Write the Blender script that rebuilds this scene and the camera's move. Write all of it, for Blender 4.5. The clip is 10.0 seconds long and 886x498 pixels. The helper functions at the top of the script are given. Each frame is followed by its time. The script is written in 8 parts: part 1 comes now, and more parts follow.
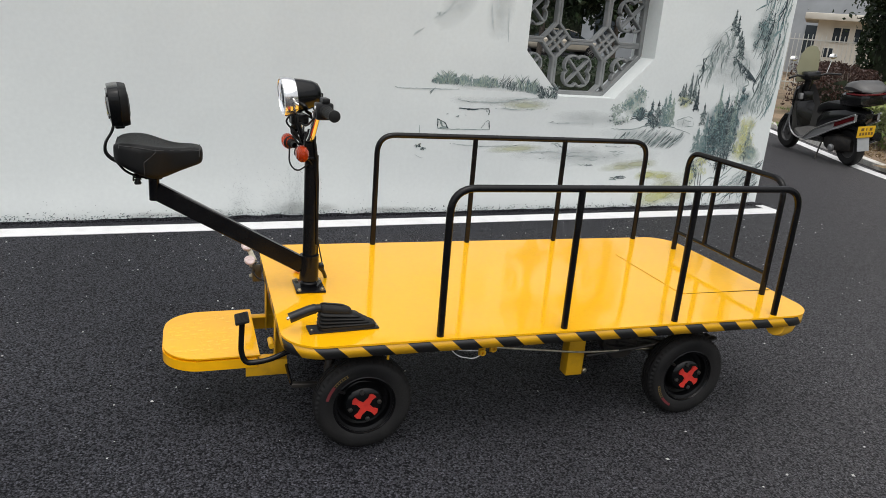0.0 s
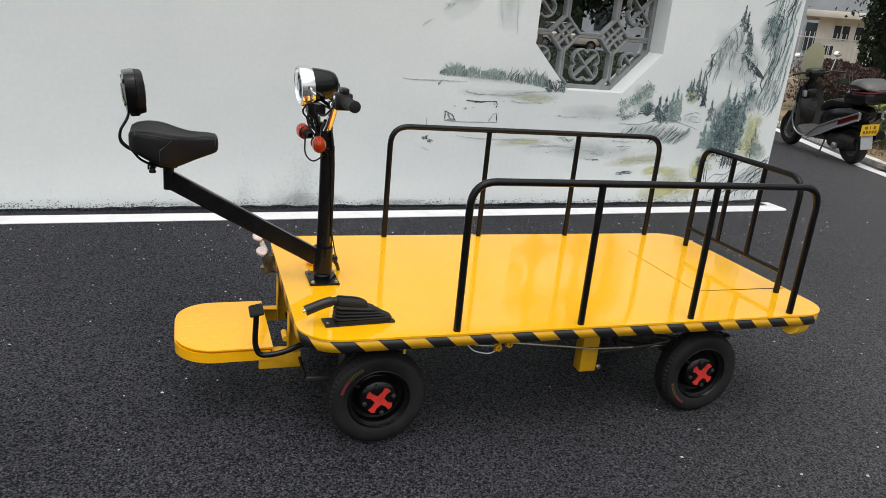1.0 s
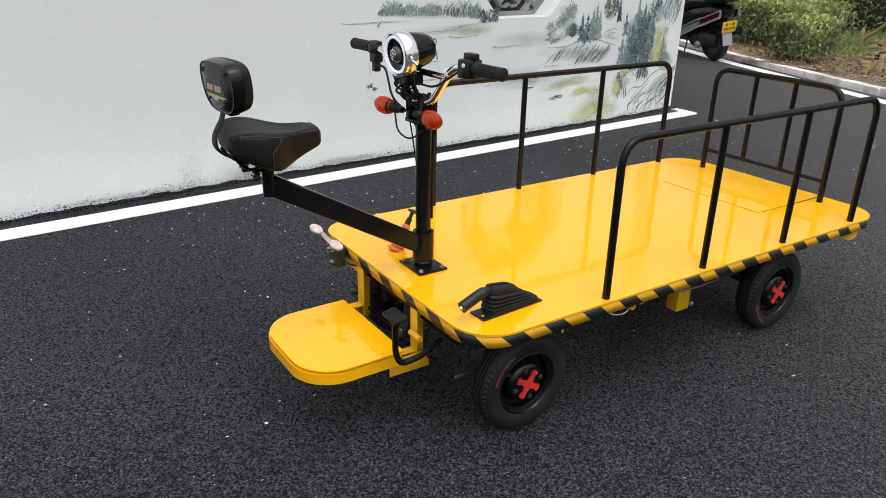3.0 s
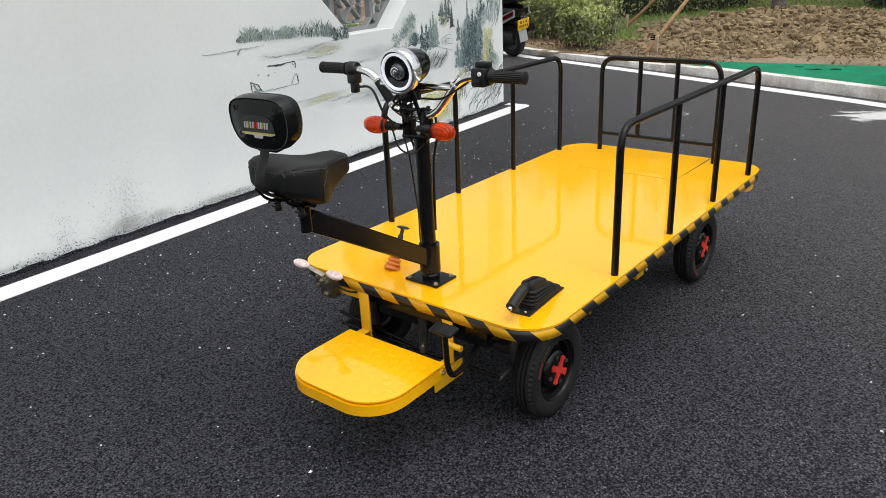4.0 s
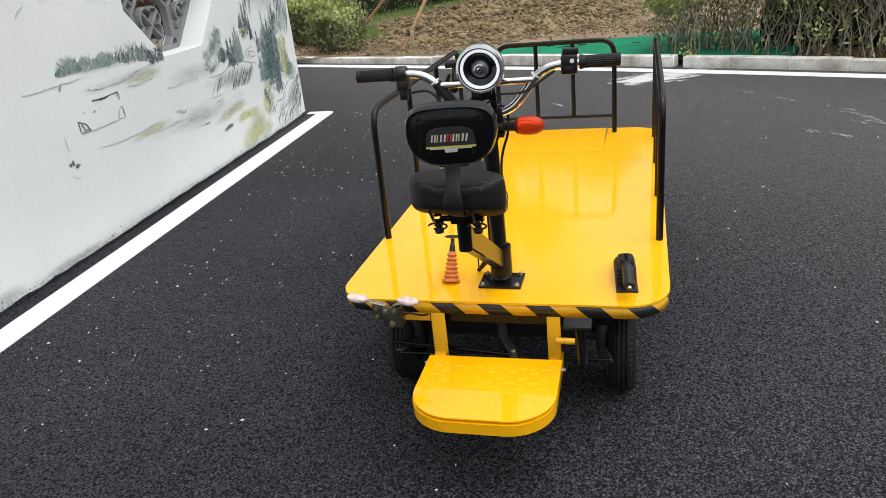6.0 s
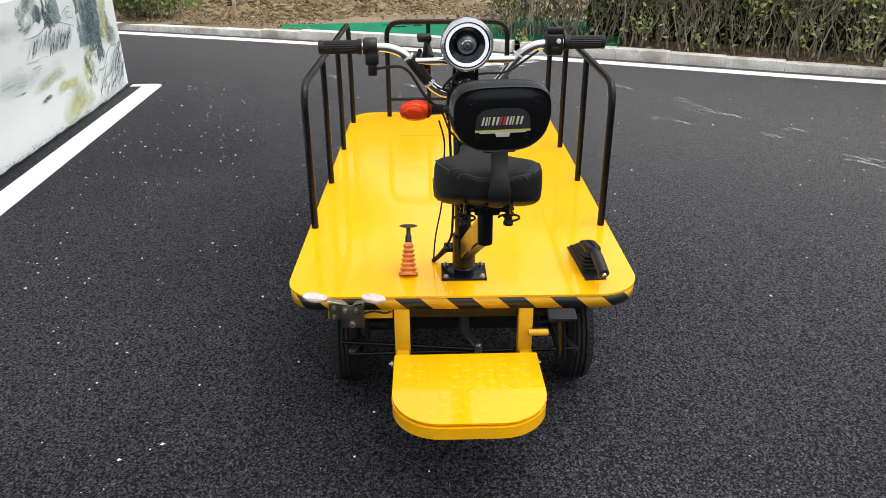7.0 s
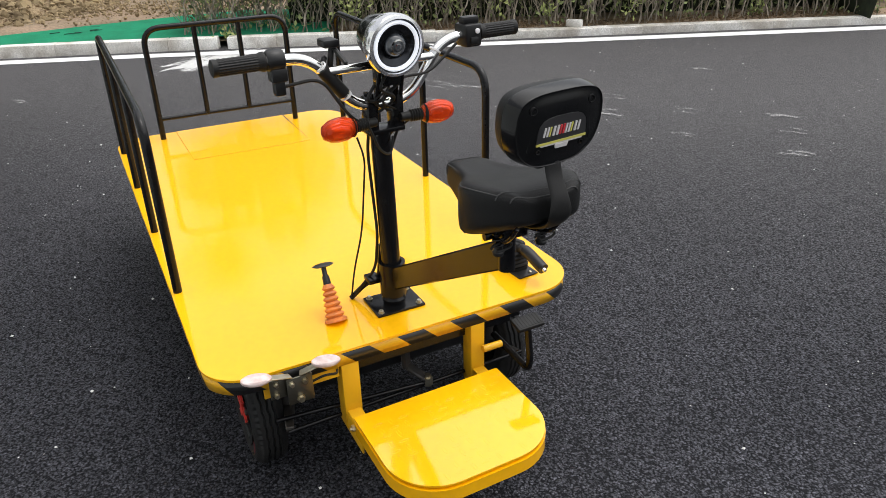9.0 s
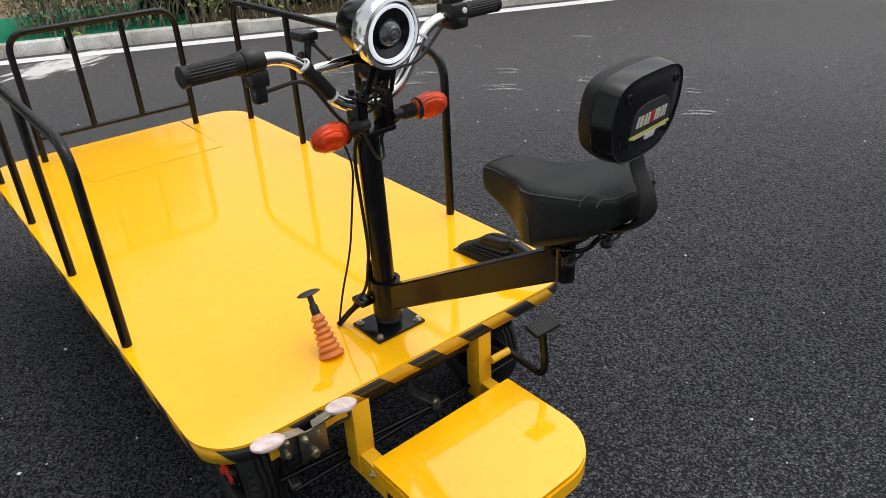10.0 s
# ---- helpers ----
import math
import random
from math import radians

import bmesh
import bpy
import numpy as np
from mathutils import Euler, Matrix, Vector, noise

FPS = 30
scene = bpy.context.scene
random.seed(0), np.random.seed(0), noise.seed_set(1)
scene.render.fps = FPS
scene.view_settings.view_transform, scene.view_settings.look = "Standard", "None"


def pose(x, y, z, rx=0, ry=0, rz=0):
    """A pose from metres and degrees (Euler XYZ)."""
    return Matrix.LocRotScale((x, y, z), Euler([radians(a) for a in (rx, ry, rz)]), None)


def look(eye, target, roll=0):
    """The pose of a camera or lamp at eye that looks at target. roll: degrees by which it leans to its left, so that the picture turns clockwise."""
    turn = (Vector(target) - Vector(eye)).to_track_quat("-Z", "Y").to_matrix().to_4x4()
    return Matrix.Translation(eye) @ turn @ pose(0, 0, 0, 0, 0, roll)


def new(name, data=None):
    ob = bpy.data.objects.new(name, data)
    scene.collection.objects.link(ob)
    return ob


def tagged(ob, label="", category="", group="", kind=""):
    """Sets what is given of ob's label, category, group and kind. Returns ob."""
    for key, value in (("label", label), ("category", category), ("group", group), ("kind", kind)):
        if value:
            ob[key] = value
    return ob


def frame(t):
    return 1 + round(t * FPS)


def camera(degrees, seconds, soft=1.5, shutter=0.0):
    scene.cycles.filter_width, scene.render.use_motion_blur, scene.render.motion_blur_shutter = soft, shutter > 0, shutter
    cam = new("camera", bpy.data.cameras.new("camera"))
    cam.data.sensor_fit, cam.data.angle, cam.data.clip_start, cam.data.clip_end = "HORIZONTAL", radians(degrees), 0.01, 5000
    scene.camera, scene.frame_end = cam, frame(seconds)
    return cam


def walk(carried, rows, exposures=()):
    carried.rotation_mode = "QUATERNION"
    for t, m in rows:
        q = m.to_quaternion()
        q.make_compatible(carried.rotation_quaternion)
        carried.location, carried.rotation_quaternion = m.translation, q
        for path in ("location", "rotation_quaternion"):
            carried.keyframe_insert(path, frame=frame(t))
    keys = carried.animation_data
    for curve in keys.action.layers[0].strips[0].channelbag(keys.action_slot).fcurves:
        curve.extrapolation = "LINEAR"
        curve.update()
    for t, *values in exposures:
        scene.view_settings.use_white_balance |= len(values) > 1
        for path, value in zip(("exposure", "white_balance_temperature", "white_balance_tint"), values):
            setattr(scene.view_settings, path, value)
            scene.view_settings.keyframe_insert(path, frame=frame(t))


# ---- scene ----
PATH = [
    (0, (-0.166, -2.305, 1.292), (0.469, -0.504, 0.696), 4.6),
    (0.5, (-0.173, -2.282, 1.286), (0.471, -0.485, 0.688), 4.9),
    (1, (-0.219, -2.262, 1.283), (0.426, -0.471, 0.668), 5.5),
    (1.5, (-0.376, -2.185, 1.276), (0.432, -0.467, 0.647), 3.7),
    (2, (-0.581, -2.079, 1.287), (0.227, -0.388, 0.589), -0.4),
    (2.5, (-0.716, -1.827, 1.276), (0.209, -0.197, 0.578), -3.5),
    (2.7, (-0.757, -1.775, 1.286), (0.162, -0.162, 0.542), -1.3),
    (3.8, (-1.297, -1.434, 1.317), (0.082, -0.18, 0.59), 0.3),
    (4, (-1.346, -1.322, 1.307), (0.082, -0.135, 0.565), -2.8),
    (4.5, (-1.503, -1.114, 1.354), (0.112, -0.173, 0.642), -0.7),
    (5, (-1.685, -0.889, 1.358), (-0.032, -0.028, 0.633), -4.9),
    (5.5, (-1.741, -0.666, 1.334), (-0.011, -0.025, 0.563), -3.1),
    (5.7, (-1.721, -0.56, 1.338), (0.015, 0.067, 0.569), -5.6),
    (6.8, (-1.655, 0.006, 1.333), (0.157, 0.091, 0.489), -0.5),
    (7, (-1.606, 0.071, 1.326), (0.201, 0.054, 0.469), -0.4),
    (7.5, (-1.478, 0.18, 1.31), (0.322, -0.098, 0.483), -2.0),
    (8, (-1.375, 0.244, 1.31), (0.378, -0.154, 0.433), -0.7),
    (8.5, (-1.299, 0.406, 1.312), (0.375, -0.232, 0.423), -0.0),
    (9, (-1.235, 0.573, 1.319), (0.358, -0.231, 0.417), -1.5),
    (9.5, (-1.068, 0.655, 1.301), (0.46, -0.28, 0.41), -6.1),
    (10, (-0.925, 0.708, 1.298), (0.453, -0.379, 0.339), -3.0),
]
cam = camera(62.9, 10.0, 0.5)
walk(cam, [(t, look(eye, target, roll)) for t, eye, target, roll in PATH],
     [(0, 0.10), (2.0, 0.19), (4.5, 0.31), (5.7, 0.36), (6.8, 0.46), (7.5, 0.61), (8.5, 0.58), (9.3, 0.40), (10.0, 0.25)])

# ---- daylight under a bright overcast sky ----
SUN_ELEVATION, SUN_TURN = radians(72), radians(190)
world = bpy.data.worlds.new("sky")
scene.world = world
world.use_nodes = True
wn = world.node_tree
sky = wn.nodes.new("ShaderNodeTexSky")
sky.sky_type, sky.sun_disc = "NISHITA", False
sky.sun_elevation, sky.sun_rotation = SUN_ELEVATION, SUN_TURN
sky.air_density, sky.dust_density, sky.ozone_density = 1.0, 4.0, 1.0
grey = wn.nodes.new("ShaderNodeHueSaturation")
grey.inputs["Saturation"].default_value = 0.22
wn.links.new(sky.outputs[0], grey.inputs["Color"])
wn.links.new(grey.outputs[0], wn.nodes["Background"].inputs["Color"])
wn.nodes["Background"].inputs["Strength"].default_value = 0.15
sun = new("sun", bpy.data.lights.new("sun", "SUN"))
sun.data.energy, sun.data.angle, sun.data.color = 1.2, radians(100), (1.0, 0.97, 0.93)
sun.matrix_world = look((math.sin(SUN_TURN) * 10, math.cos(SUN_TURN) * 10, math.tan(SUN_ELEVATION) * 10), (0, 0, 0))


# ---- materials ----
def material(name, color=(0.5, 0.5, 0.5), rough=0.5, metal=0.0, second=None, scale=8.0, amount=0.5, fine=0.0, fine_scale=200.0,
             bump=0.0, bump_scale=100.0, coat=0.0, coat_ior=1.5, detail=4.0, contrast=(0.35, 0.65), spec=0.5, wave=0.0, wave_scale=6.0):
    """A surface whose colour wanders between two tones at a coarse and a fine scale, with relief."""
    m = bpy.data.materials.new(name)
    m.use_nodes = True
    t = m.node_tree
    b = t.nodes["Principled BSDF"]
    b.inputs["Roughness"].default_value, b.inputs["Metallic"].default_value = rough, metal
    b.inputs["Coat Weight"].default_value, b.inputs["Coat Roughness"].default_value = coat, 0.035
    b.inputs["Specular IOR Level"].default_value = spec
    b.inputs["Coat IOR"].default_value = coat_ior
    co = t.nodes.new("ShaderNodeTexCoord").outputs["Object"]
    col = t.nodes.new("ShaderNodeRGB").outputs[0]
    col.default_value = (*color, 1)
    if second is not None:
        n = t.nodes.new("ShaderNodeTexNoise")
        n.inputs["Scale"].default_value, n.inputs["Detail"].default_value = scale, detail
        t.links.new(co, n.inputs["Vector"])
        r = t.nodes.new("ShaderNodeMapRange")
        r.inputs["From Min"].default_value, r.inputs["From Max"].default_value = contrast
        r.inputs["To Max"].default_value = amount
        t.links.new(n.outputs["Fac"], r.inputs["Value"])
        mix = t.nodes.new("ShaderNodeMix")
        mix.data_type = "RGBA"
        t.links.new(r.outputs[0], mix.inputs["Factor"])
        t.links.new(col, mix.inputs["A"])
        mix.inputs["B"].default_value = (*second, 1)
        col = mix.outputs["Result"]
    if fine:
        n = t.nodes.new("ShaderNodeTexNoise")
        n.inputs["Scale"].default_value, n.inputs["Detail"].default_value = fine_scale, 3.0
        t.links.new(co, n.inputs["Vector"])
        r = t.nodes.new("ShaderNodeMapRange")
        r.inputs["From Min"].default_value, r.inputs["From Max"].default_value = 0.3, 0.7
        r.inputs["To Min"].default_value, r.inputs["To Max"].default_value = 1 - fine, 1 + fine
        t.links.new(n.outputs["Fac"], r.inputs["Value"])
        mul = t.nodes.new("ShaderNodeVectorMath")
        mul.operation = "SCALE"
        t.links.new(col, mul.inputs[0])
        t.links.new(r.outputs[0], mul.inputs["Scale"])
        col = mul.outputs[0]
    t.links.new(col, b.inputs["Base Color"])
    normal = None
    for strength, s, dist in ((bump, bump_scale, 0.004), (wave, wave_scale, 0.02)):
        if strength:
            n = t.nodes.new("ShaderNodeTexNoise")
            n.inputs["Scale"].default_value, n.inputs["Detail"].default_value = s, 4.0 if s > 30 else 1.0
            t.links.new(co, n.inputs["Vector"])
            bu = t.nodes.new("ShaderNodeBump")
            bu.inputs["Strength"].default_value, bu.inputs["Distance"].default_value = strength, dist
            t.links.new(n.outputs["Fac"], bu.inputs["Height"])
            if normal is not None:
                t.links.new(normal, bu.inputs["Normal"])
            normal = bu.outputs[0]
    if normal is not None:
        t.links.new(normal, b.inputs["Normal"])
        if coat:
            t.links.new(normal, b.inputs["Coat Normal"])
    return m


YELLOW = material("yellow_paint", (1.0, 0.50, 0.0004), 0.5, second=(0.97, 0.47, 0.0006), scale=3.0, amount=0.5, spec=0.1, coat=0.88, coat_ior=1.72, wave=0.035, wave_scale=7.0,
                  fine=0.03, fine_scale=60, bump=0.02, bump_scale=220)
YELLOW_DULL = material("dull_yellow_paint", (0.78, 0.42, 0.01), 0.42, second=(0.45, 0.22, 0.02), scale=14, amount=0.6, contrast=(0.5, 0.75), bump=0.08, bump_scale=120)
BLACK_PAINT = material("black_enamel", (0.004, 0.004, 0.005), 0.22, second=(0.009, 0.009, 0.009), scale=25, amount=0.7, spec=0.25, bump=0.05, bump_scale=160)
BLACK_PLASTIC = material("black_plastic", (0.009, 0.009, 0.0095), 0.36, spec=0.35, second=(0.018, 0.018, 0.018), scale=30, amount=0.6, bump=0.03, bump_scale=400)
GLOSS_BLACK = material("glossy_black_plastic", (0.0035, 0.004, 0.0045), 0.17, second=(0.008, 0.008, 0.008), scale=18, amount=0.5, spec=0.26, coat=0.06)
RUBBER = material("black_rubber", (0.007, 0.007, 0.007), 0.55, second=(0.014, 0.014, 0.0135), spec=0.3, scale=18, amount=0.8, bump=0.12, bump_scale=300)
TYRE = material("tyre_rubber", (0.009, 0.009, 0.0095), 0.62, spec=0.3, second=(0.026, 0.025, 0.024), scale=9, amount=0.7, fine=0.2, fine_scale=180, bump=0.15, bump_scale=250)
LEATHERETTE = material("black_leatherette", (0.006, 0.0063, 0.0066), 0.5, second=(0.011, 0.011, 0.011), scale=14, amount=0.6, bump=0.25, bump_scale=700, spec=0.25)
THREAD = material("grey_thread", (0.05, 0.05, 0.05), 0.8)
CHROME = material("chrome", (0.82, 0.82, 0.80), 0.09, 1.0, second=(0.6, 0.58, 0.54), scale=30, amount=0.4)
ZINC = material("zinc_plated_steel", (0.62, 0.58, 0.46), 0.34, 1.0, second=(0.36, 0.30, 0.20), scale=40, amount=0.8)
DARK_STEEL = material("dark_oily_steel", (0.03, 0.03, 0.03), 0.5, 0.4, second=(0.07, 0.06, 0.05), scale=20, amount=0.8, bump=0.1, bump_scale=120)
RED_PAINT = material("red_paint", (0.72, 0.045, 0.03), 0.45, second=(0.5, 0.03, 0.025), scale=40, amount=0.6)
ORANGE_RUBBER = material("orange_rubber", (0.78, 0.24, 0.04), 0.5, second=(0.5, 0.15, 0.05), scale=45, amount=0.7, bump=0.1, bump_scale=150)
WHITE_PAD = material("chalky_pink_plastic", (0.72, 0.62, 0.60), 0.55, second=(0.52, 0.36, 0.33), scale=60, amount=0.8, bump=0.2, bump_scale=200)
WHITE_PLASTIC = material("white_plastic", (0.90, 0.90, 0.91), 0.35, second=(0.7, 0.7, 0.72), scale=20)
WALL_PAINT = material("white_wall_paint", (0.80, 0.84, 0.825), 0.78, second=(0.72, 0.755, 0.75), scale=0.9, amount=0.9, fine=0.02, fine_scale=40, bump=0.06, bump_scale=60, wave=0.15, wave_scale=5)
ROAD_WHITE = material("white_road_paint", (0.80, 0.80, 0.80), 0.6, second=(0.56, 0.56, 0.56), scale=7, amount=0.55, contrast=(0.5, 0.8), fine=0.06, fine_scale=160, bump=0.25, bump_scale=150)
LATTICE = material("grey_plaster_lattice", (0.19, 0.20, 0.20), 0.8, second=(0.30, 0.305, 0.30), scale=10, bump=0.2, bump_scale=90)
CONCRETE = material("kerb_concrete", (0.76, 0.745, 0.71), 0.85, second=(0.50, 0.47, 0.42), scale=3.2, amount=0.85, fine=0.15, fine_scale=120, bump=0.35, bump_scale=80)
SOIL = material("brown_soil", (0.29, 0.215, 0.125), 0.95, second=(0.13, 0.09, 0.05), scale=6, amount=0.9, fine=0.3, fine_scale=70, bump=0.6, bump_scale=50)
GREEN_SHEET = material("green_groundsheet", (0.012, 0.225, 0.115), 0.9, spec=0.2, second=(0.01, 0.16, 0.08), scale=5, amount=0.8, bump=0.3, bump_scale=70, fine=0.12, fine_scale=110)
BARK = material("bark", (0.17, 0.145, 0.12), 0.9, second=(0.075, 0.062, 0.05), scale=16, amount=0.9, bump=0.6, bump_scale=45)
STAKE_WOOD = material("stake_wood", (0.34, 0.21, 0.10), 0.8, second=(0.20, 0.12, 0.06), scale=18, amount=0.8, bump=0.2, bump_scale=90)


def lens_material(name, color, rough=0.06, transmission=0.85, ribs=0.0):
    m = bpy.data.materials.new(name)
    m.use_nodes = True
    b = m.node_tree.nodes["Principled BSDF"]
    b.inputs["Base Color"].default_value = (*color, 1)
    b.inputs["Roughness"].default_value, b.inputs["Transmission Weight"].default_value, b.inputs["IOR"].default_value = rough, transmission, 1.35
    if ribs:
        t = m.node_tree
        co = t.nodes.new("ShaderNodeTexCoord")
        w = t.nodes.new("ShaderNodeTexWave")
        w.inputs["Scale"].default_value, w.inputs["Distortion"].default_value = ribs, 1.5
        t.links.new(co.outputs["Object"], w.inputs["Vector"])
        bu = t.nodes.new("ShaderNodeBump")
        bu.inputs["Strength"].default_value, bu.inputs["Distance"].default_value = 0.5, 0.002
        t.links.new(w.outputs["Fac"], bu.inputs["Height"])
        t.links.new(bu.outputs[0], b.inputs["Normal"])
    return m


ORANGE_LENS = lens_material("orange_lens", (0.85, 0.080, 0.010), 0.05, 0.6, 70.0)


def asphalt_material():
    """Fresh asphalt: dark rounded grains with black pits between them, paler towards the kerb by dust and painted sky
    sheen.
    """
    m = material("fresh_asphalt", (0.0325, 0.0333, 0.0400), 0.55, second=(0.0570, 0.0578, 0.0675), scale=0.55, amount=0.8, spec=0.22)
    t = m.node_tree
    b = t.nodes["Principled BSDF"]
    co = t.nodes.new("ShaderNodeTexCoord").outputs["Object"]
    warp = t.nodes.new("ShaderNodeTexNoise")
    warp.inputs["Scale"].default_value, warp.inputs["Detail"].default_value = 70, 2
    t.links.new(co, warp.inputs["Vector"])
    sh = t.nodes.new("ShaderNodeVectorMath")
    sh.operation = "MULTIPLY_ADD"
    sh.inputs[1].default_value = (0.014, 0.014, 0.0)
    t.links.new(warp.outputs["Color"], sh.inputs[0])
    t.links.new(co, sh.inputs[2])
    v = t.nodes.new("ShaderNodeTexVoronoi")
    v.inputs["Scale"].default_value = 158
    t.links.new(sh.outputs[0], v.inputs["Vector"])
    grain = t.nodes.new("ShaderNodeMapRange")
    grain.inputs["From Min"].default_value, grain.inputs["From Max"].default_value = 0.32, 0.72
    grain.inputs["To Min"].default_value, grain.inputs["To Max"].default_value = 1.0, 0.0
    t.links.new(v.outputs["Distance"], grain.inputs["Value"])
    pit = t.nodes.new("ShaderNodeTexNoise")
    pit.inputs["Scale"].default_value, pit.inputs["Detail"].default_value = 150, 4
    t.links.new(co, pit.inputs["Vector"])
    pr = t.nodes.new("ShaderNodeMapRange")
    pr.inputs["From Min"].default_value, pr.inputs["From Max"].default_value = 0.33, 0.45
    t.links.new(pit.outputs["Fac"], pr.inputs["Value"])
    high = t.nodes.new("ShaderNodeMath")
    high.operation = "MULTIPLY"
    t.links.new(grain.outputs[0], high.inputs[0])
    t.links.new(pr.outputs[0], high.inputs[1])
    bu = t.nodes.new("ShaderNodeBump")
    bu.inputs["Strength"].default_value, bu.inputs["Distance"].default_value = 1.0, 0.0075
    t.links.new(high.outputs[0], bu.inputs["Height"])
    t.links.new(bu.outputs[0], b.inputs["Normal"])
    shine = t.nodes.new("ShaderNodeMath")
    shine.operation = "MULTIPLY_ADD"
    shine.inputs[1].default_value, shine.inputs[2].default_value = 0.12, 0.05
    t.links.new(high.outputs[0], shine.inputs[0])
    t.links.new(shine.outputs[0], b.inputs["Specular IOR Level"])
    old = b.inputs["Base Color"].links[0].from_socket
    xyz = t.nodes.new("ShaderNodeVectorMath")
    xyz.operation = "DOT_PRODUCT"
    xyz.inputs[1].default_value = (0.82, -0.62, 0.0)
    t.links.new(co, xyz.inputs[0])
    # dust and the sky's sheen, both put into the colour towards the kerb
    dust_sheen = t.nodes.new("ShaderNodeMapRange")
    dust_sheen.interpolation_type = "SMOOTHSTEP"
    dust_sheen.inputs["From Min"].default_value, dust_sheen.inputs["From Max"].default_value = 0.2, 4.2
    t.links.new(xyz.outputs["Value"], dust_sheen.inputs["Value"])
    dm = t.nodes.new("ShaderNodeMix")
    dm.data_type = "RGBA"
    t.links.new(dust_sheen.outputs[0], dm.inputs["Factor"])
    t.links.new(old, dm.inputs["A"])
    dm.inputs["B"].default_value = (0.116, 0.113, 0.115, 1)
    sep = t.nodes.new("ShaderNodeSeparateColor")
    t.links.new(v.outputs["Color"], sep.inputs[0])
    pw = t.nodes.new("ShaderNodeMath")
    pw.operation = "POWER"
    pw.inputs[1].default_value = 3.2
    t.links.new(sep.outputs[0], pw.inputs[0])
    tone = t.nodes.new("ShaderNodeMapRange")
    tone.inputs["To Min"].default_value, tone.inputs["To Max"].default_value = 0.88, 2.0
    t.links.new(pw.outputs[0], tone.inputs["Value"])
    # the pits' shade is put into the colour, following the relief height
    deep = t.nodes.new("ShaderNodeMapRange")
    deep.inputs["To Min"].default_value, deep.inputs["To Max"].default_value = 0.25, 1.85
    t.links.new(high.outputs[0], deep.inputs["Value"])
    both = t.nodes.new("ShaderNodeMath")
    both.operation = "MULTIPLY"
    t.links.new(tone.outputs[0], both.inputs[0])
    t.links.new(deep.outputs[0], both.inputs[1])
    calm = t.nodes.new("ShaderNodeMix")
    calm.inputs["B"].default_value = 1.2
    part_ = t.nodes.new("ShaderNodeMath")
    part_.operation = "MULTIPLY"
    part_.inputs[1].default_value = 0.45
    t.links.new(dust_sheen.outputs[0], part_.inputs[0])
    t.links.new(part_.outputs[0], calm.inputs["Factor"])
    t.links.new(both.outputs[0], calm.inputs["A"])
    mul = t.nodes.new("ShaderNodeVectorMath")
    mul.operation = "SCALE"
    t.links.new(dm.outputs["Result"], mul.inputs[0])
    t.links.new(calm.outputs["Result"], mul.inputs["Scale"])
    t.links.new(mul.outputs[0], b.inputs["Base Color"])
    return m


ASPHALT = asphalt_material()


def stripe_material():
    """Black and yellow warning tape, slanted, along the strip's length."""
    m = material("warning_tape", (0.80, 0.42, 0.008), 0.4, second=(0.55, 0.28, 0.01), scale=12, amount=0.5, coat=0.2)
    t = m.node_tree
    b = t.nodes["Principled BSDF"]
    uv = t.nodes.new("ShaderNodeUVMap")
    uv.uv_map = "length"
    sep = t.nodes.new("ShaderNodeSeparateXYZ")
    t.links.new(uv.outputs[0], sep.inputs[0])
    dif = t.nodes.new("ShaderNodeMath")
    dif.operation = "SUBTRACT"
    t.links.new(sep.outputs[0], dif.inputs[0])
    t.links.new(sep.outputs[1], dif.inputs[1])
    mod = t.nodes.new("ShaderNodeMath")
    mod.operation = "FLOORED_MODULO"
    mod.inputs[1].default_value = 0.136
    t.links.new(dif.outputs[0], mod.inputs[0])
    gt = t.nodes.new("ShaderNodeMath")
    gt.operation = "GREATER_THAN"
    gt.inputs[1].default_value = 0.068
    t.links.new(mod.outputs[0], gt.inputs[0])
    mix = t.nodes.new("ShaderNodeMix")
    mix.data_type = "RGBA"
    t.links.new(gt.outputs[0], mix.inputs["Factor"])
    t.links.new(b.inputs["Base Color"].links[0].from_socket, mix.inputs["A"])
    mix.inputs["B"].default_value = (0.014, 0.014, 0.014, 1)
    t.links.new(mix.outputs["Result"], b.inputs["Base Color"])
    return m


TAPE = stripe_material()


# ---- mesh helpers ----
def part(name, bm, mat, parent=None, label="", smooth=True, loc=None, recalc=True, sharp=40):
    """Links a bmesh as one mesh object under a thing or a part. Vertices are given in the world; loc moves them instead."""
    if recalc:
        bmesh.ops.recalc_face_normals(bm, faces=bm.faces)
    me = bpy.data.meshes.new(name)
    bm.to_mesh(me)
    bm.free()
    if smooth:
        me.shade_smooth()
        me.set_sharp_from_angle(angle=radians(sharp))
    me.materials.append(mat)
    ob = new(name, me)
    if parent is not None:
        ob.parent = parent
        if loc is None:
            ob.matrix_parent_inverse = world_of(parent).inverted()
    if loc is not None:
        ob.location = loc
    return tagged(ob, label)


def world_of(ob):
    own = ob.matrix_parent_inverse @ ob.matrix_basis
    return world_of(ob.parent) @ own if ob.parent is not None else ob.matrix_basis.copy()


def thing(name, at, label, category, group="", kind=""):
    ob = new(name)
    ob.location = at
    return tagged(ob, label, category, group, kind)


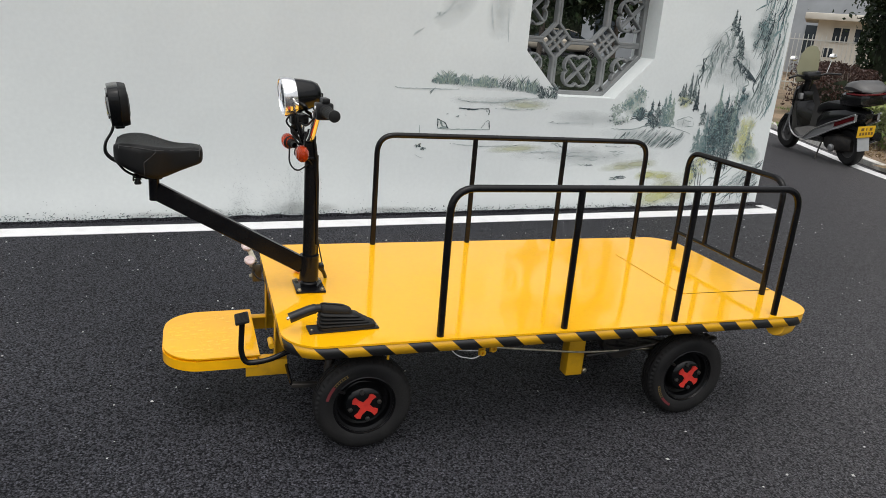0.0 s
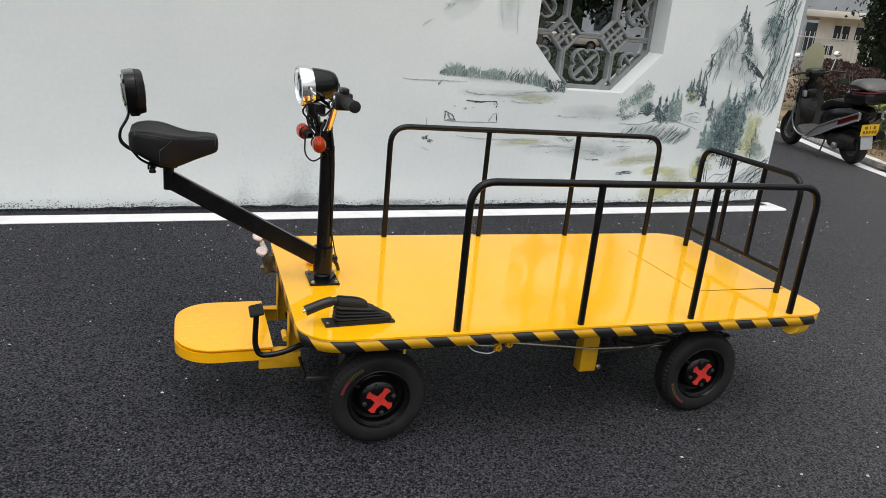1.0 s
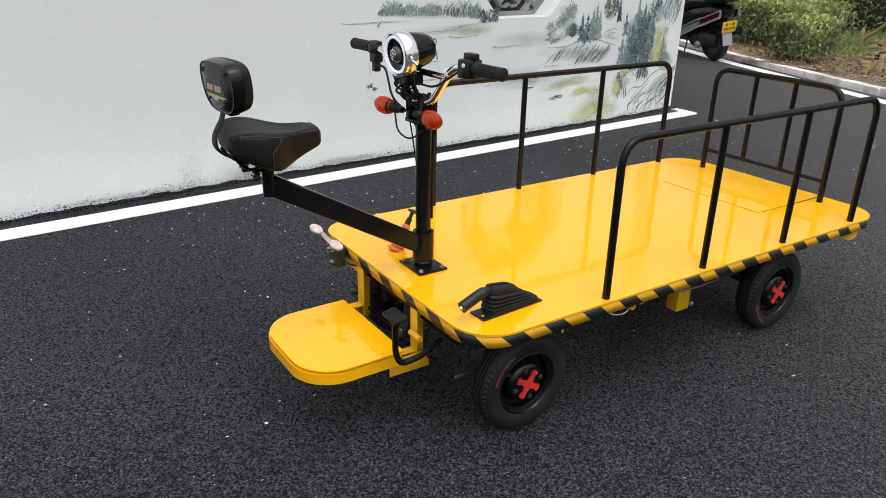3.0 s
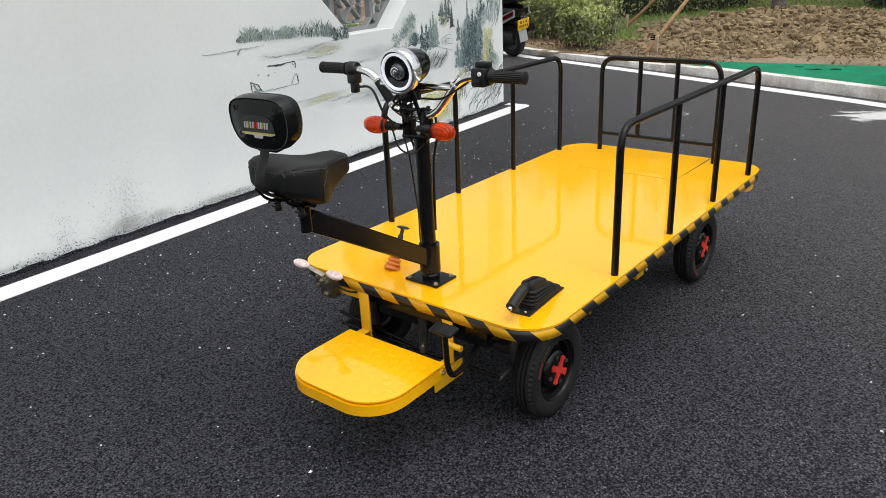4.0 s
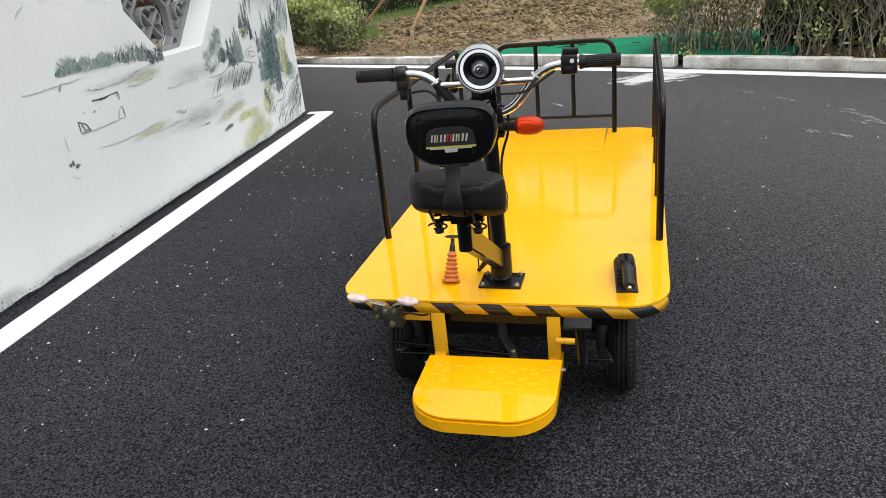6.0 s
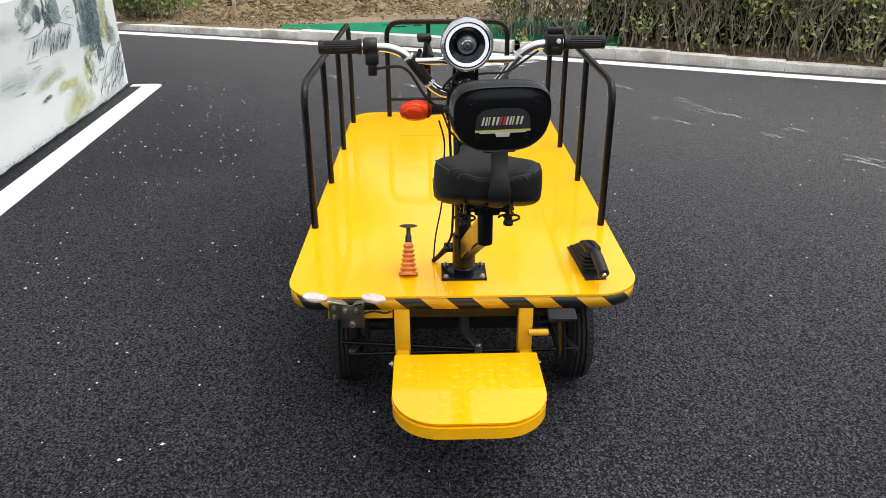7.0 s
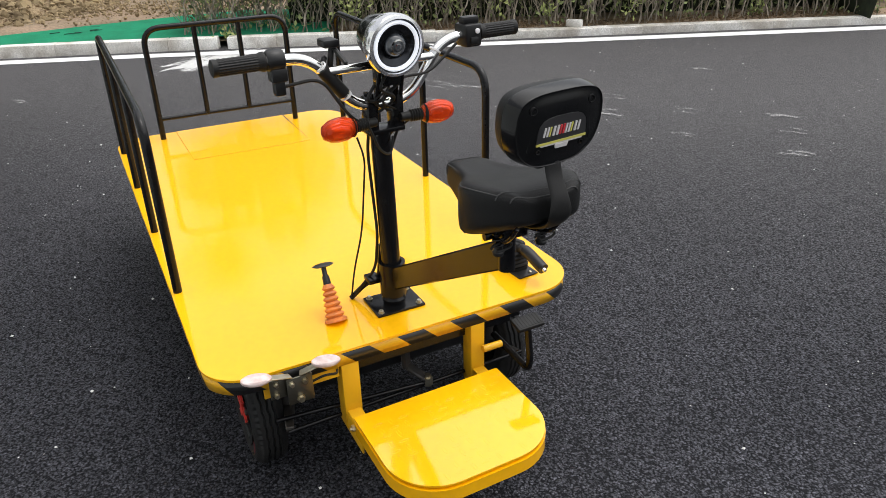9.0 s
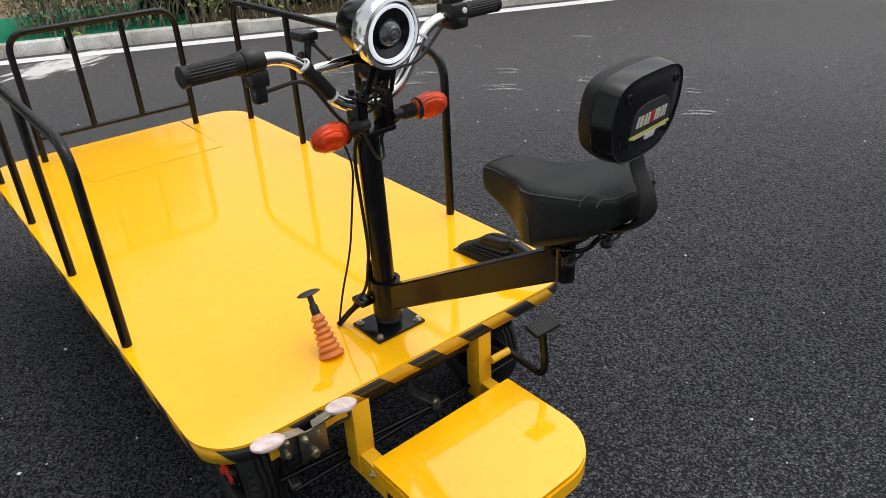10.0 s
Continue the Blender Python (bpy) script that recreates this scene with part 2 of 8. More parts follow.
def box(bm, x0, x1, y0, y1, z0, z1, bevel=0.0, m=None, seg=2):
    tmp = bmesh.new()
    bmesh.ops.create_cube(tmp, size=1)
    for v in tmp.verts:
        v.co = Vector(((x0 + x1) / 2 + v.co.x * (x1 - x0), (y0 + y1) / 2 + v.co.y * (y1 - y0), (z0 + z1) / 2 + v.co.z * (z1 - z0)))
    if bevel:
        bmesh.ops.bevel(tmp, geom=tmp.edges[:], offset=bevel, segments=seg, affect="EDGES", profile=0.5)
    join(bm, tmp, m)
    return bm


def join(bm, tmp, m=None):
    if m is not None:
        tmp.transform(m)
    me = bpy.data.meshes.new("tmp")
    tmp.to_mesh(me)
    tmp.free()
    bm.from_mesh(me)
    bpy.data.meshes.remove(me)


def rounded_path(pts, radius, steps=6):
    """A path through pts with its inner corners rounded."""
    pts = [Vector(p) for p in pts]
    out = [pts[0]]
    for a, b, c in zip(pts, pts[1:], pts[2:]):
        r = min(radius, (a - b).length * 0.49, (c - b).length * 0.49)
        p, q = b + (a - b).normalized() * r, b + (c - b).normalized() * r
        for i in range(steps + 1):
            f = i / steps
            out.append(p * (1 - f) ** 2 + b * 2 * f * (1 - f) + q * f * f)
    out.append(pts[-1])
    return out


def tube(bm, pts, r, sides=12, caps=True, ry=None, turn=0.0):
    """Sweeps a round (or, with four sides, a square) section along a path. r may be a list, one radius a point."""
    pts = [Vector(p) for p in pts]
    n = len(pts)
    rs = r if isinstance(r, (list, tuple)) else [r] * n
    ahead = (pts[1] - pts[0]).normalized()
    side = ahead.cross(Vector((0, 0, 1)))
    if side.length < 1e-3:
        side = ahead.cross(Vector((0, 1, 0)))
    side.normalize()
    rings = []
    for i, p in enumerate(pts):
        d = (pts[min(i + 1, n - 1)] - pts[max(i - 1, 0)]).normalized()
        side = (side - d * side.dot(d)).normalized()
        up = side.cross(d)
        ring = []
        for k in range(sides):
            a = 2 * math.pi * k / sides + turn
            ring.append(bm.verts.new(p + side * math.cos(a) * rs[i] + up * math.sin(a) * (rs[i] if ry is None else ry)))
        rings.append(ring)
    for a, b in zip(rings, rings[1:]):
        for k in range(sides):
            bm.faces.new((a[k], a[(k + 1) % sides], b[(k + 1) % sides], b[k]))
    if caps:
        bm.faces.new(rings[0][::-1])
        bm.faces.new(rings[-1])
    return bm


def bar(bm, a, b, w, h, bevel=0.003, up=(0, 0, 1)):
    """A box section from a to b, w wide and h tall."""
    a, b = Vector(a), Vector(b)
    d = (b - a)
    x = d.normalized()
    y = Vector(up).cross(x).normalized()
    z = x.cross(y)
    m = Matrix((x, y, z)).transposed().to_4x4()
    m.translation = (a + b) / 2
    return box(bm, -d.length / 2, d.length / 2, -w / 2, w / 2, -h / 2, h / 2, bevel, m, 1)


def lathe(bm, profile, m=None, sides=24, close=False):
    """Turns (radius, height) pairs round the z axis, then lays them by m."""
    tmp = bmesh.new()
    rings = []
    for r, z in profile:
        if r < 1e-6:
            rings.append([tmp.verts.new((0, 0, z))])
        else:
            rings.append([tmp.verts.new((r * math.cos(2 * math.pi * k / sides), r * math.sin(2 * math.pi * k / sides), z)) for k in range(sides)])
    pairs = list(zip(rings, rings[1:])) + ([(rings[-1], rings[0])] if close else [])
    for a, b in pairs:
        for k in range(sides):
            j = (k + 1) % sides
            if len(a) == 1 and len(b) > 1:
                tmp.faces.new((a[0], b[j], b[k]))
            elif len(b) == 1 and len(a) > 1:
                tmp.faces.new((a[k], a[j], b[0]))
            elif len(a) > 1:
                tmp.faces.new((a[k], a[j], b[j], b[k]))
    join(bm, tmp, m)
    return bm


def slab(bm, outline, z0, z1, bevel=0.0, m=None):
    """A flat plate with the given outline (x, y)."""
    tmp = bmesh.new()
    low = [tmp.verts.new((x, y, z0)) for x, y in outline]
    high = [tmp.verts.new((x, y, z1)) for x, y in outline]
    top = tmp.faces.new(high)
    tmp.faces.new(low[::-1])
    n = len(outline)
    for k in range(n):
        tmp.faces.new((low[k], low[(k + 1) % n], high[(k + 1) % n], high[k]))
    if bevel:
        bmesh.ops.bevel(tmp, geom=list(top.edges), offset=bevel, segments=2, affect="EDGES", profile=0.5)
    join(bm, tmp, m)
    return bm


def rounded_rect(x0, x1, y0, y1, r, steps=8):
    """Outline, from the front edge's far end round by the near side. r: one radius or one a corner."""
    rs = r if isinstance(r, (list, tuple)) else [r] * 4
    out = []
    for (cx, cy, a0), q in zip(((x0, y1, 90), (x0, y0, 180), (x1, y0, 270), (x1, y1, 0)), rs):
        sx, sy = (1 if cx == x0 else -1), (1 if cy == y0 else -1)
        for i in range(steps + 1):
            a = radians(a0 + 90 * i / steps)
            out.append((cx + sx * q + q * math.cos(a), cy + sy * q + q * math.sin(a)))
    return out


def frame_of(at, axis, up=(0, 0, 1)):
    """A matrix that lays local z along axis at a place."""
    z = Vector(axis).normalized()
    x = Vector(up).cross(z)
    if x.length < 1e-4:
        x = Vector((1, 0, 0)).cross(z)
    x.normalize()
    m = Matrix((x, z.cross(x), z)).transposed().to_4x4()
    m.translation = at
    return m


def noisy(bm, amount, scale, seed=0.0):
    for v in bm.verts:
        v.co += Vector((noise.noise(v.co * scale + Vector((seed, 0, 0))), noise.noise(v.co * scale + Vector((0, seed + 5, 0))),
                        noise.noise(v.co * scale + Vector((0, 3, seed))))) * amount
    return bm


# ---- ground and painted lines ----
def sheet(name, pts, z, mat, kind="structure", label="", category="", thick=0.0):
    bm = bmesh.new()
    if thick:
        slab(bm, pts, z - thick, z)
    else:
        bm.faces.new([bm.verts.new((x, y, z)) for x, y in pts])
    return tagged(part(name, bm, mat, None, smooth=False), label, category, kind=kind)


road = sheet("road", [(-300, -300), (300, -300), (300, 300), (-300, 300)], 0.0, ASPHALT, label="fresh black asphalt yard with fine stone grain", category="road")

# The verge begins at this line: the near edge of the white line along the kerb.
EDGE = [(20.0, 32.0), (12.6, 16.0), (7.36, 4.43), (6.47, 1.95), (5.74, 0.01), (5.20, -1.25), (4.46, -2.88), (3.79, -4.47), (3.08, -6.19), (0.20, -12.5), (-10.0, -34.0)]


def offset(line, d):
    """The line moved d metres to the verge's side."""
    out = []
    for i, p in enumerate(line):
        a, b = Vector(line[max(i - 1, 0)]), Vector(line[min(i + 1, len(line) - 1)])
        t = (b - a).normalized()
        out.append((p[0] - t.y * d, p[1] + t.x * d))
    return out


def ribbon(name, left, right, z, mat, label, category, kind="structure"):
    bm = bmesh.new()
    a = [bm.verts.new((x, y, z)) for x, y in left]
    b = [bm.verts.new((x, y, z)) for x, y in right]
    for k in range(len(a) - 1):
        bm.faces.new((a[k], a[k + 1], b[k + 1], b[k]))
    return tagged(part(name, bm, mat, None, smooth=False), label, category, kind=kind)


ribbon("verge_line", offset(EDGE, 0.0), offset(EDGE, 0.165), 0.004, ROAD_WHITE, "white painted road line along the kerb", "road line")

# ---- the painted wall: s runs along it, its face is local y = 0 ----
WALL = Matrix.Translation((0, 2.31, 0)) @ Matrix.Rotation(math.atan(0.06), 4, "Z")
WALL_END, WALL_TOP, WALL_THICK = 4.345, 3.0, 0.30
OCT_X, OCT_Z, OCT_R, OCT_F = 2.540, 1.385, 0.535, 0.235


def octagon(r, f):
    return [(OCT_X - f, OCT_Z - r), (OCT_X + f, OCT_Z - r), (OCT_X + r, OCT_Z - f), (OCT_X + r, OCT_Z + f),
            (OCT_X + f, OCT_Z + r), (OCT_X - f, OCT_Z + r), (OCT_X - r, OCT_Z + f), (OCT_X - r, OCT_Z - f)]


def painted_wall():
    bm = bmesh.new()
    x0, x1, z0, z1 = 1.6, 3.5, 0.45, 2.3
    ring = octagon(OCT_R, OCT_F)
    rect = [(OCT_X - OCT_F, z0), (OCT_X + OCT_F, z0), (x1, OCT_Z - OCT_F), (x1, OCT_Z + OCT_F), (OCT_X + OCT_F, z1), (OCT_X - OCT_F, z1), (x0, OCT_Z + OCT_F), (x0, OCT_Z - OCT_F)]
    corners = {1: (x1, z0), 3: (x1, z1), 5: (x0, z1), 7: (x0, z0)}
    quads = []
    for k in range(8):
        j = (k + 1) % 8
        if k in corners:
            quads.append([ring[k], ring[j], rect[j], corners[k], rect[k]])
        else:
            quads.append([ring[k], ring[j], rect[j], rect[k]])
    for a, b, c, d in ((-9, x0, 0, WALL_TOP), (x1, WALL_END, 0, WALL_TOP), (x0, x1, 0, z0), (x0, x1, z1, WALL_TOP)):
        quads.append([(a, c), (b, c), (b, d), (a, d)])
    for y in (0.0, WALL_THICK):
        for q in quads:
            bm.faces.new([bm.verts.new((x, y, z)) for x, z in q])
    for k in range(8):
        a, b = ring[k], ring[(k + 1) % 8]
        bm.faces.new([bm.verts.new(c) for c in ((a[0], 0, a[1]), (b[0], 0, b[1]), (b[0], WALL_THICK, b[1]), (a[0], WALL_THICK, a[1]))])
    for a, b in (((WALL_END, 0), (WALL_END, WALL_TOP)), ((-9, 0), (-9, WALL_TOP)), ((-9, WALL_TOP), (WALL_END, WALL_TOP))):
        bm.faces.new([bm.verts.new(c) for c in ((a[0], 0, a[1]), (b[0], 0, b[1]), (b[0], WALL_THICK, b[1]), (a[0], WALL_THICK, a[1]))])
    bmesh.ops.remove_doubles(bm, verts=bm.verts, dist=1e-5)
    ob = part("wall_north", bm, WALL_PAINT, None, smooth=False)
    ob.matrix_world = WALL
    return tagged(ob, "white plastered garden wall with an octagonal window", "wall", kind="structure")


wall = painted_wall()
bm = bmesh.new()
tip = [(4.36 + 0.075 * math.sin(radians(a)), -0.185 - 0.070 * math.cos(radians(a))) for a in range(0, 91, 15)]
slab(bm, [(-9, -0.258)] + tip + [(4.445, 0.20), (4.36, 0.24), (4.355, -0.10), (-9, -0.110)], 0.0015, 0.005)
line = part("wall_line", bm, ROAD_WHITE, None, smooth=False)
line.matrix_world = WALL
tagged(line, "white painted road line along the foot of the wall", "road line", kind="structure")

# ---- the yellow platform cart ----
DECK = 0.407
cart = thing("platform_cart", (0.98, 0, 0), "yellow electric platform cart with black rails and saddle on asphalt", "platform cart")
X0, X1, HALF = 0.046, 1.916, 0.472
outline = rounded_rect(X0, X1, -HALF, HALF, [0.10, 0.12, 0.12, 0.12], 10)
bm = bmesh.new()
slab(bm, outline, DECK - 0.006, DECK, 0.0025)
deck = part("deck", bm, YELLOW, cart, "glossy yellow sheet-steel deck with faint ripples", sharp=20)

# the striped edge, hung under the deck's rim
bm = bmesh.new()
uv = bm.loops.layers.uv.new("length")
inner = rounded_rect(X0 + 0.002, X1 - 0.002, -HALF + 0.002, HALF - 0.002, [0.098, 0.118, 0.118, 0.118], 10)
run, lengths = 0.0, [0.0]
for a, b in zip(inner, inner[1:] + inner[:1]):
    run += (Vector(b) - Vector(a)).length
    lengths.append(run)
zs = (DECK - 0.0065, DECK - 0.040)
for k in range(len(inner)):
    a, b = inner[k], inner[(k + 1) % len(inner)]
    f = bm.faces.new([bm.verts.new((a[0], a[1], zs[1])), bm.verts.new((b[0], b[1], zs[1])), bm.verts.new((b[0], b[1], zs[0])), bm.verts.new((a[0], a[1], zs[0]))])
    for loop, w in zip(f.loops, ((lengths[k], 0.036), (lengths[k + 1], 0.036), (lengths[k + 1], 0), (lengths[k], 0))):
        loop[uv].uv = w
bmesh.ops.remove_doubles(bm, verts=bm.verts, dist=1e-5)
edge_strip = part("edge_strip", bm, TAPE, deck, "black and yellow warning tape round the deck's edge", sharp=20)
mod = edge_strip.modifiers.new("thick", "SOLIDIFY")
mod.thickness, mod.offset = 0.003, -1

# hatch in the deck over the motor
bm = bmesh.new()
box(bm, 1.508, 1.912, -0.226, 0.231, DECK + 0.0002, DECK + 0.0022, 0.0006)
part("hatch_panel", bm, YELLOW, deck, "yellow hatch plate lying flush in the deck", sharp=20)

# thin strips laid on the deck, coloured for the shade in the hatch's gaps
bm = bmesh.new()
slab(bm, [(1.53, -0.2268), (1.905, -0.2262), (1.905, -0.2320), (1.72, -0.2290)], DECK + 0.0003, DECK + 0.0014)
part("hatch_gap", bm, BLACK_PLASTIC, deck, smooth=False)
bm = bmesh.new()
slab(bm, [(1.5050, -0.20), (1.5075, -0.20), (1.5078, 0.231), (1.5060, 0.231)], DECK + 0.0003, DECK + 0.0013)
part("hatch_lip", bm, YELLOW_DULL, deck, smooth=False)

# frame below the deck
for y in (-0.30, 0.30):
    bm = bmesh.new()
    bar(bm, (0.10, y, 0.345), (1.86, y, 0.345), 0.04, 0.06)
    part("chassis_beam", bm, BLACK_PAINT, cart)
for x in (0.10, 0.55, 1.05, 1.62, 1.86):
    bm = bmesh.new()
    bar(bm, (x, -0.28, 0.346), (x, 0.28, 0.346), 0.04, 0.05)
    part("cross_beam", bm, BLACK_PAINT, cart)


def hoop(name, a, b, top, r, bend, label):
    """An upside-down U of round tube between two feet."""
    bm = bmesh.new()
    a, b = Vector(a), Vector(b)
    tube(bm, rounded_path([a, (a.x, a.y, top), (b.x, b.y, top), b], bend, 8), r, 12)
    return part(name, bm, BLACK_PAINT, cart, label)


R_TUBE = 0.0112
for y in (-0.45, 0.455):
    rail = hoop("side_rail", (0.501, y, DECK), (1.730, y, DECK), 0.855, R_TUBE, 0.075, "black painted tubular side rail")
    for x in (0.911, 1.320):
        bm = bmesh.new()
        tube(bm, [(x, y, DECK), (x, y, 0.85)], R_TUBE * 0.95, 10)
        part("post", bm, BLACK_PAINT, rail)
end_rail = hoop("end_rail", (1.838, 0.292, DECK), (1.838, -0.266, DECK), 0.845, R_TUBE, 0.07, "black painted tubular end rail")
for y in (0.10, -0.074):
    bm = bmesh.new()
    tube(bm, [(1.838, y, 0.489), (1.838, y, 0.84)], R_TUBE * 0.9, 10)
    part("post", bm, BLACK_PAINT, end_rail)
bm = bmesh.new()
tube(bm, [(1.838, 0.288, 0.489), (1.838, -0.262, 0.489)], R_TUBE * 0.7, 10)
part("crossbar", bm, BLACK_PAINT, end_rail)


MARK_GOLD = material("worn_gold_mark", (0.16, 0.11, 0.03), 0.7, second=(0.08, 0.055, 0.02), scale=60)
MARK_RED = material("worn_red_mark", (0.17, 0.025, 0.03), 0.7, second=(0.08, 0.015, 0.02), scale=60)


# wheels
def wheel_parts(at, side):
    """side: -1 for a wheel whose face looks to -y."""
    turn = Matrix.Rotation(radians(90 * -side), 4, "X")  # local z to the outside
    disc = turn @ Matrix.Diagonal((0.92, 0.92, 1, 1))
    bm = bmesh.new()
    lathe(bm, [(0.100, 0.030), (0.104, 0.036), (0.108, 0.034), (0.106, 0.026), (0.092, 0.020), (0.088, 0.000), (0.070, -0.006), (0.060, 0.000), (0.045, 0.004), (0.0, 0.004)], disc, 40)
    rim = part("wheel", bm, BLACK_PAINT, cart, "small black steel wheel with a red cross on its hub", loc=Vector(at) - cart.location)
    bm = bmesh.new()
    R = 0.1535
    prof = [(0.093, -0.032), (0.103, -0.037), (0.121, -0.0405), (0.137, -0.0390), (0.145, -0.0345), (0.1505, -0.0265)]
    groove = []
    for z in (-0.0200, -0.0066, 0.0066, 0.0200):
        groove += [(R, z - 0.0046), (R, z + 0.0030), (R - 0.005, z + 0.0036), (R - 0.005, z + 0.0054)]
    prof += groove[:-2] + [(p[0], -p[1]) for p in prof[5::-1]]
    lathe(bm, prof, turn, 112, close=True)
    # notched shoulders and zigzag tread
    inv = turn.inverted()
    for v in bm.verts:
        w = inv @ v.co
        r, a = math.hypot(w.x, w.y), math.atan2(w.y, w.x)
        if r > 0.1445:
            k = round(a / (2 * math.pi) * 112)
            if abs(w.z) > 0.0225 and k % 2:
                r -= 0.005
            elif abs(w.z) <= 0.0225:
                w.z += 0.0009 * (1 if k % 4 < 2 else -1)
            v.co = turn @ Vector((r * math.cos(a), r * math.sin(a), w.z))
    part("tyre", bm, TYRE, rim, "black rubber tyre with a grooved tread", loc=(0, 0, 0))
    # hub dome and nuts
    bm = bmesh.new()
    lathe(bm, [(0.070, 0.000), (0.067, 0.020), (0.060, 0.028), (0.050, 0.033), (0.030, 0.036), (0.0, 0.037)], disc, 28)
    part("hub", bm, GLOSS_BLACK, rim, loc=(0, 0, 0))
    for k in range(4):
        bm = bmesh.new()
        a = radians(13 + 90 * k)
        lathe(bm, [(0.0075, 0.0), (0.0075, 0.008), (0.005, 0.010), (0, 0.010)], turn @ Matrix.Translation((0.046 * math.cos(a), 0.046 * math.sin(a), 0.030)), 6)
        part("nut", bm, DARK_STEEL, rim, smooth=False, loc=(0, 0, 0))
    # red cross: four flared, irregular arms
    bm = bmesh.new()
    arms = []
    rng = random.Random(int(at[0] * 100))
    for k in range(4):
        a = radians(58 + 90 * k)
        c, s_ = math.cos(a), math.sin(a)
        for u, v in ((0.012, -0.009), (0.028, -0.0070), (0.043, -0.0105 - 0.003 * rng.random()), (0.046, 0.000), (0.041, 0.0095 + 0.003 * rng.random()), (0.027, 0.0072)):
            arms.append((c * u - s_ * v, s_ * u + c * v))
    slab(bm, arms, 0.036, 0.041, 0.0, turn)
    part("red_cross", bm, RED_PAINT, rim, "bright red painted cross", smooth=False, loc=(0, 0, 0))
    # coloured size mark on the sidewall
    for n, (mat, a0, a1) in enumerate(((MARK_GOLD, 118, 142), (MARK_RED, 142, 166))):
        bm = bmesh.new()
        shift = 0 if at[0] < 1 else 75
        r0, r1 = 0.1165, 0.1255
        arc = range(a0, a1 + 1, 3)
        slab(bm, [(r1 * math.cos(radians(b + shift)), r1 * math.sin(radians(b + shift))) for b in arc] + [(r0 * math.cos(radians(b + shift)), r0 * math.sin(radians(b + shift))) for b in reversed(arc)], 0.0385, 0.0412, 0.0, turn)
        if n == 0:
            dark = bmesh.new()
            for a in range(a0 + 2, a1 - 1, 4):
                q = [(r0 + 0.0015, a), (r1 - 0.0015, a), (r1 - 0.0015, a + 2.4), (r0 + 0.0015, a + 2.4)]
                slab(dark, [(r * math.cos(radians(b + shift)), r * math.sin(radians(b + shift))) for r, b in q], 0.0408, 0.0417, 0.0, turn)
            part("sidewall_bar", dark, TYRE, rim, smooth=False, loc=(0, 0, 0))
        part("sidewall_mark", bm, mat, rim, smooth=False, loc=(0, 0, 0))
    bm = bmesh.new()
    tube(bm, [turn @ Vector((-0.064, 0.048, 0.016)), turn @ Vector((-0.066, 0.050, 0.036)), turn @ Vector((-0.083, 0.061, 0.043))], 0.0045, 8)
    part("valve", bm, RUBBER, rim, loc=(0, 0, 0))


for x, y in ((0.301, -0.342), (0.301, 0.340), (1.476, -0.346), (1.476, 0.342)):
    wheel_parts((x, y, 0.1535), -1 if y < 0 else 1)
for x in (0.300, 1.462):
    bm = bmesh.new()
    tube(bm, [(x, -0.33, 0.174), (x, 0.33, 0.174)], 0.020 if x < 1 else 0.032, 14)
    part("axle", bm, DARK_STEEL, cart)

# steering column
PX, PY = 0.177, -0.003
bm = bmesh.new()
tube(bm, [(PX, PY, DECK + 0.004), (PX + 0.002, PY + 0.008, 0.855)], 0.0225, 20)
column = part("steering_column", bm, BLACK_PAINT, cart, "black painted steel steering column")
bm = bmesh.new()
box(bm, 0.129, 0.226, -0.064, 0.059, DECK + 0.0005, DECK + 0.0065, 0.001)
plate = part("base_plate", bm, BLACK_PAINT, column)
for x in (0.140, 0.215):
    for y in (-0.052, 0.047):
        bm = bmesh.new()
        lathe(bm, [(0.0085, 0), (0.0085, 0.001), (0.006, 0.001), (0.006, 0.006), (0.0045, 0.008), (0, 0.008)], Matrix.Translation((x, y, DECK + 0.0065)), 6)
        part("bolt", bm, ZINC, column, smooth=False)
bm = bmesh.new()
lathe(bm, [(0.0235, 0.0), (0.0315, 0.0), (0.0315, 0.085), (0.0235, 0.085)], Matrix.Translation((PX, PY, DECK + 0.030)), 24, close=True)
lathe(bm, [(0.0235, 0.0), (0.027, 0.0), (0.029, 0.012), (0.0235, 0.020)], Matrix.Translation((PX, PY, DECK + 0.007)), 24, close=True)
part("collar", bm, BLACK_PAINT, column)

# seat arm and post
bm = bmesh.new()
bar(bm, (PX - 0.022, PY - 0.001, 0.487), (-0.290, -0.025, 0.745), 0.028, 0.052, 0.003)
arm = part("seat_arm", bm, BLACK_PAINT, cart, "black rectangular steel tube carrying the saddle")
bm = bmesh.new()
tube(bm, [(-0.293, -0.025, 0.716), (-0.293, -0.025, 0.81)], 0.0155, 16)
part("seat_post", bm, BLACK_PAINT, arm)

# saddle: sections from the rear to the nose
SY = -0.024
SECTIONS = [(-0.396, 0.048, 0.889, 0.851), (-0.391, 0.064, 0.898, 0.843), (-0.377, 0.082, 0.905, 0.834), (-0.346, 0.1, 0.908, 0.818), (-0.312, 0.1035, 0.905, 0.802),
            (-0.282, 0.088, 0.897, 0.792), (-0.254, 0.063, 0.891, 0.797), (-0.225, 0.049, 0.886, 0.809), (-0.190, 0.041, 0.885, 0.822), (-0.162, 0.037, 0.881, 0.831),
            (-0.152, 0.031, 0.872, 0.840)]


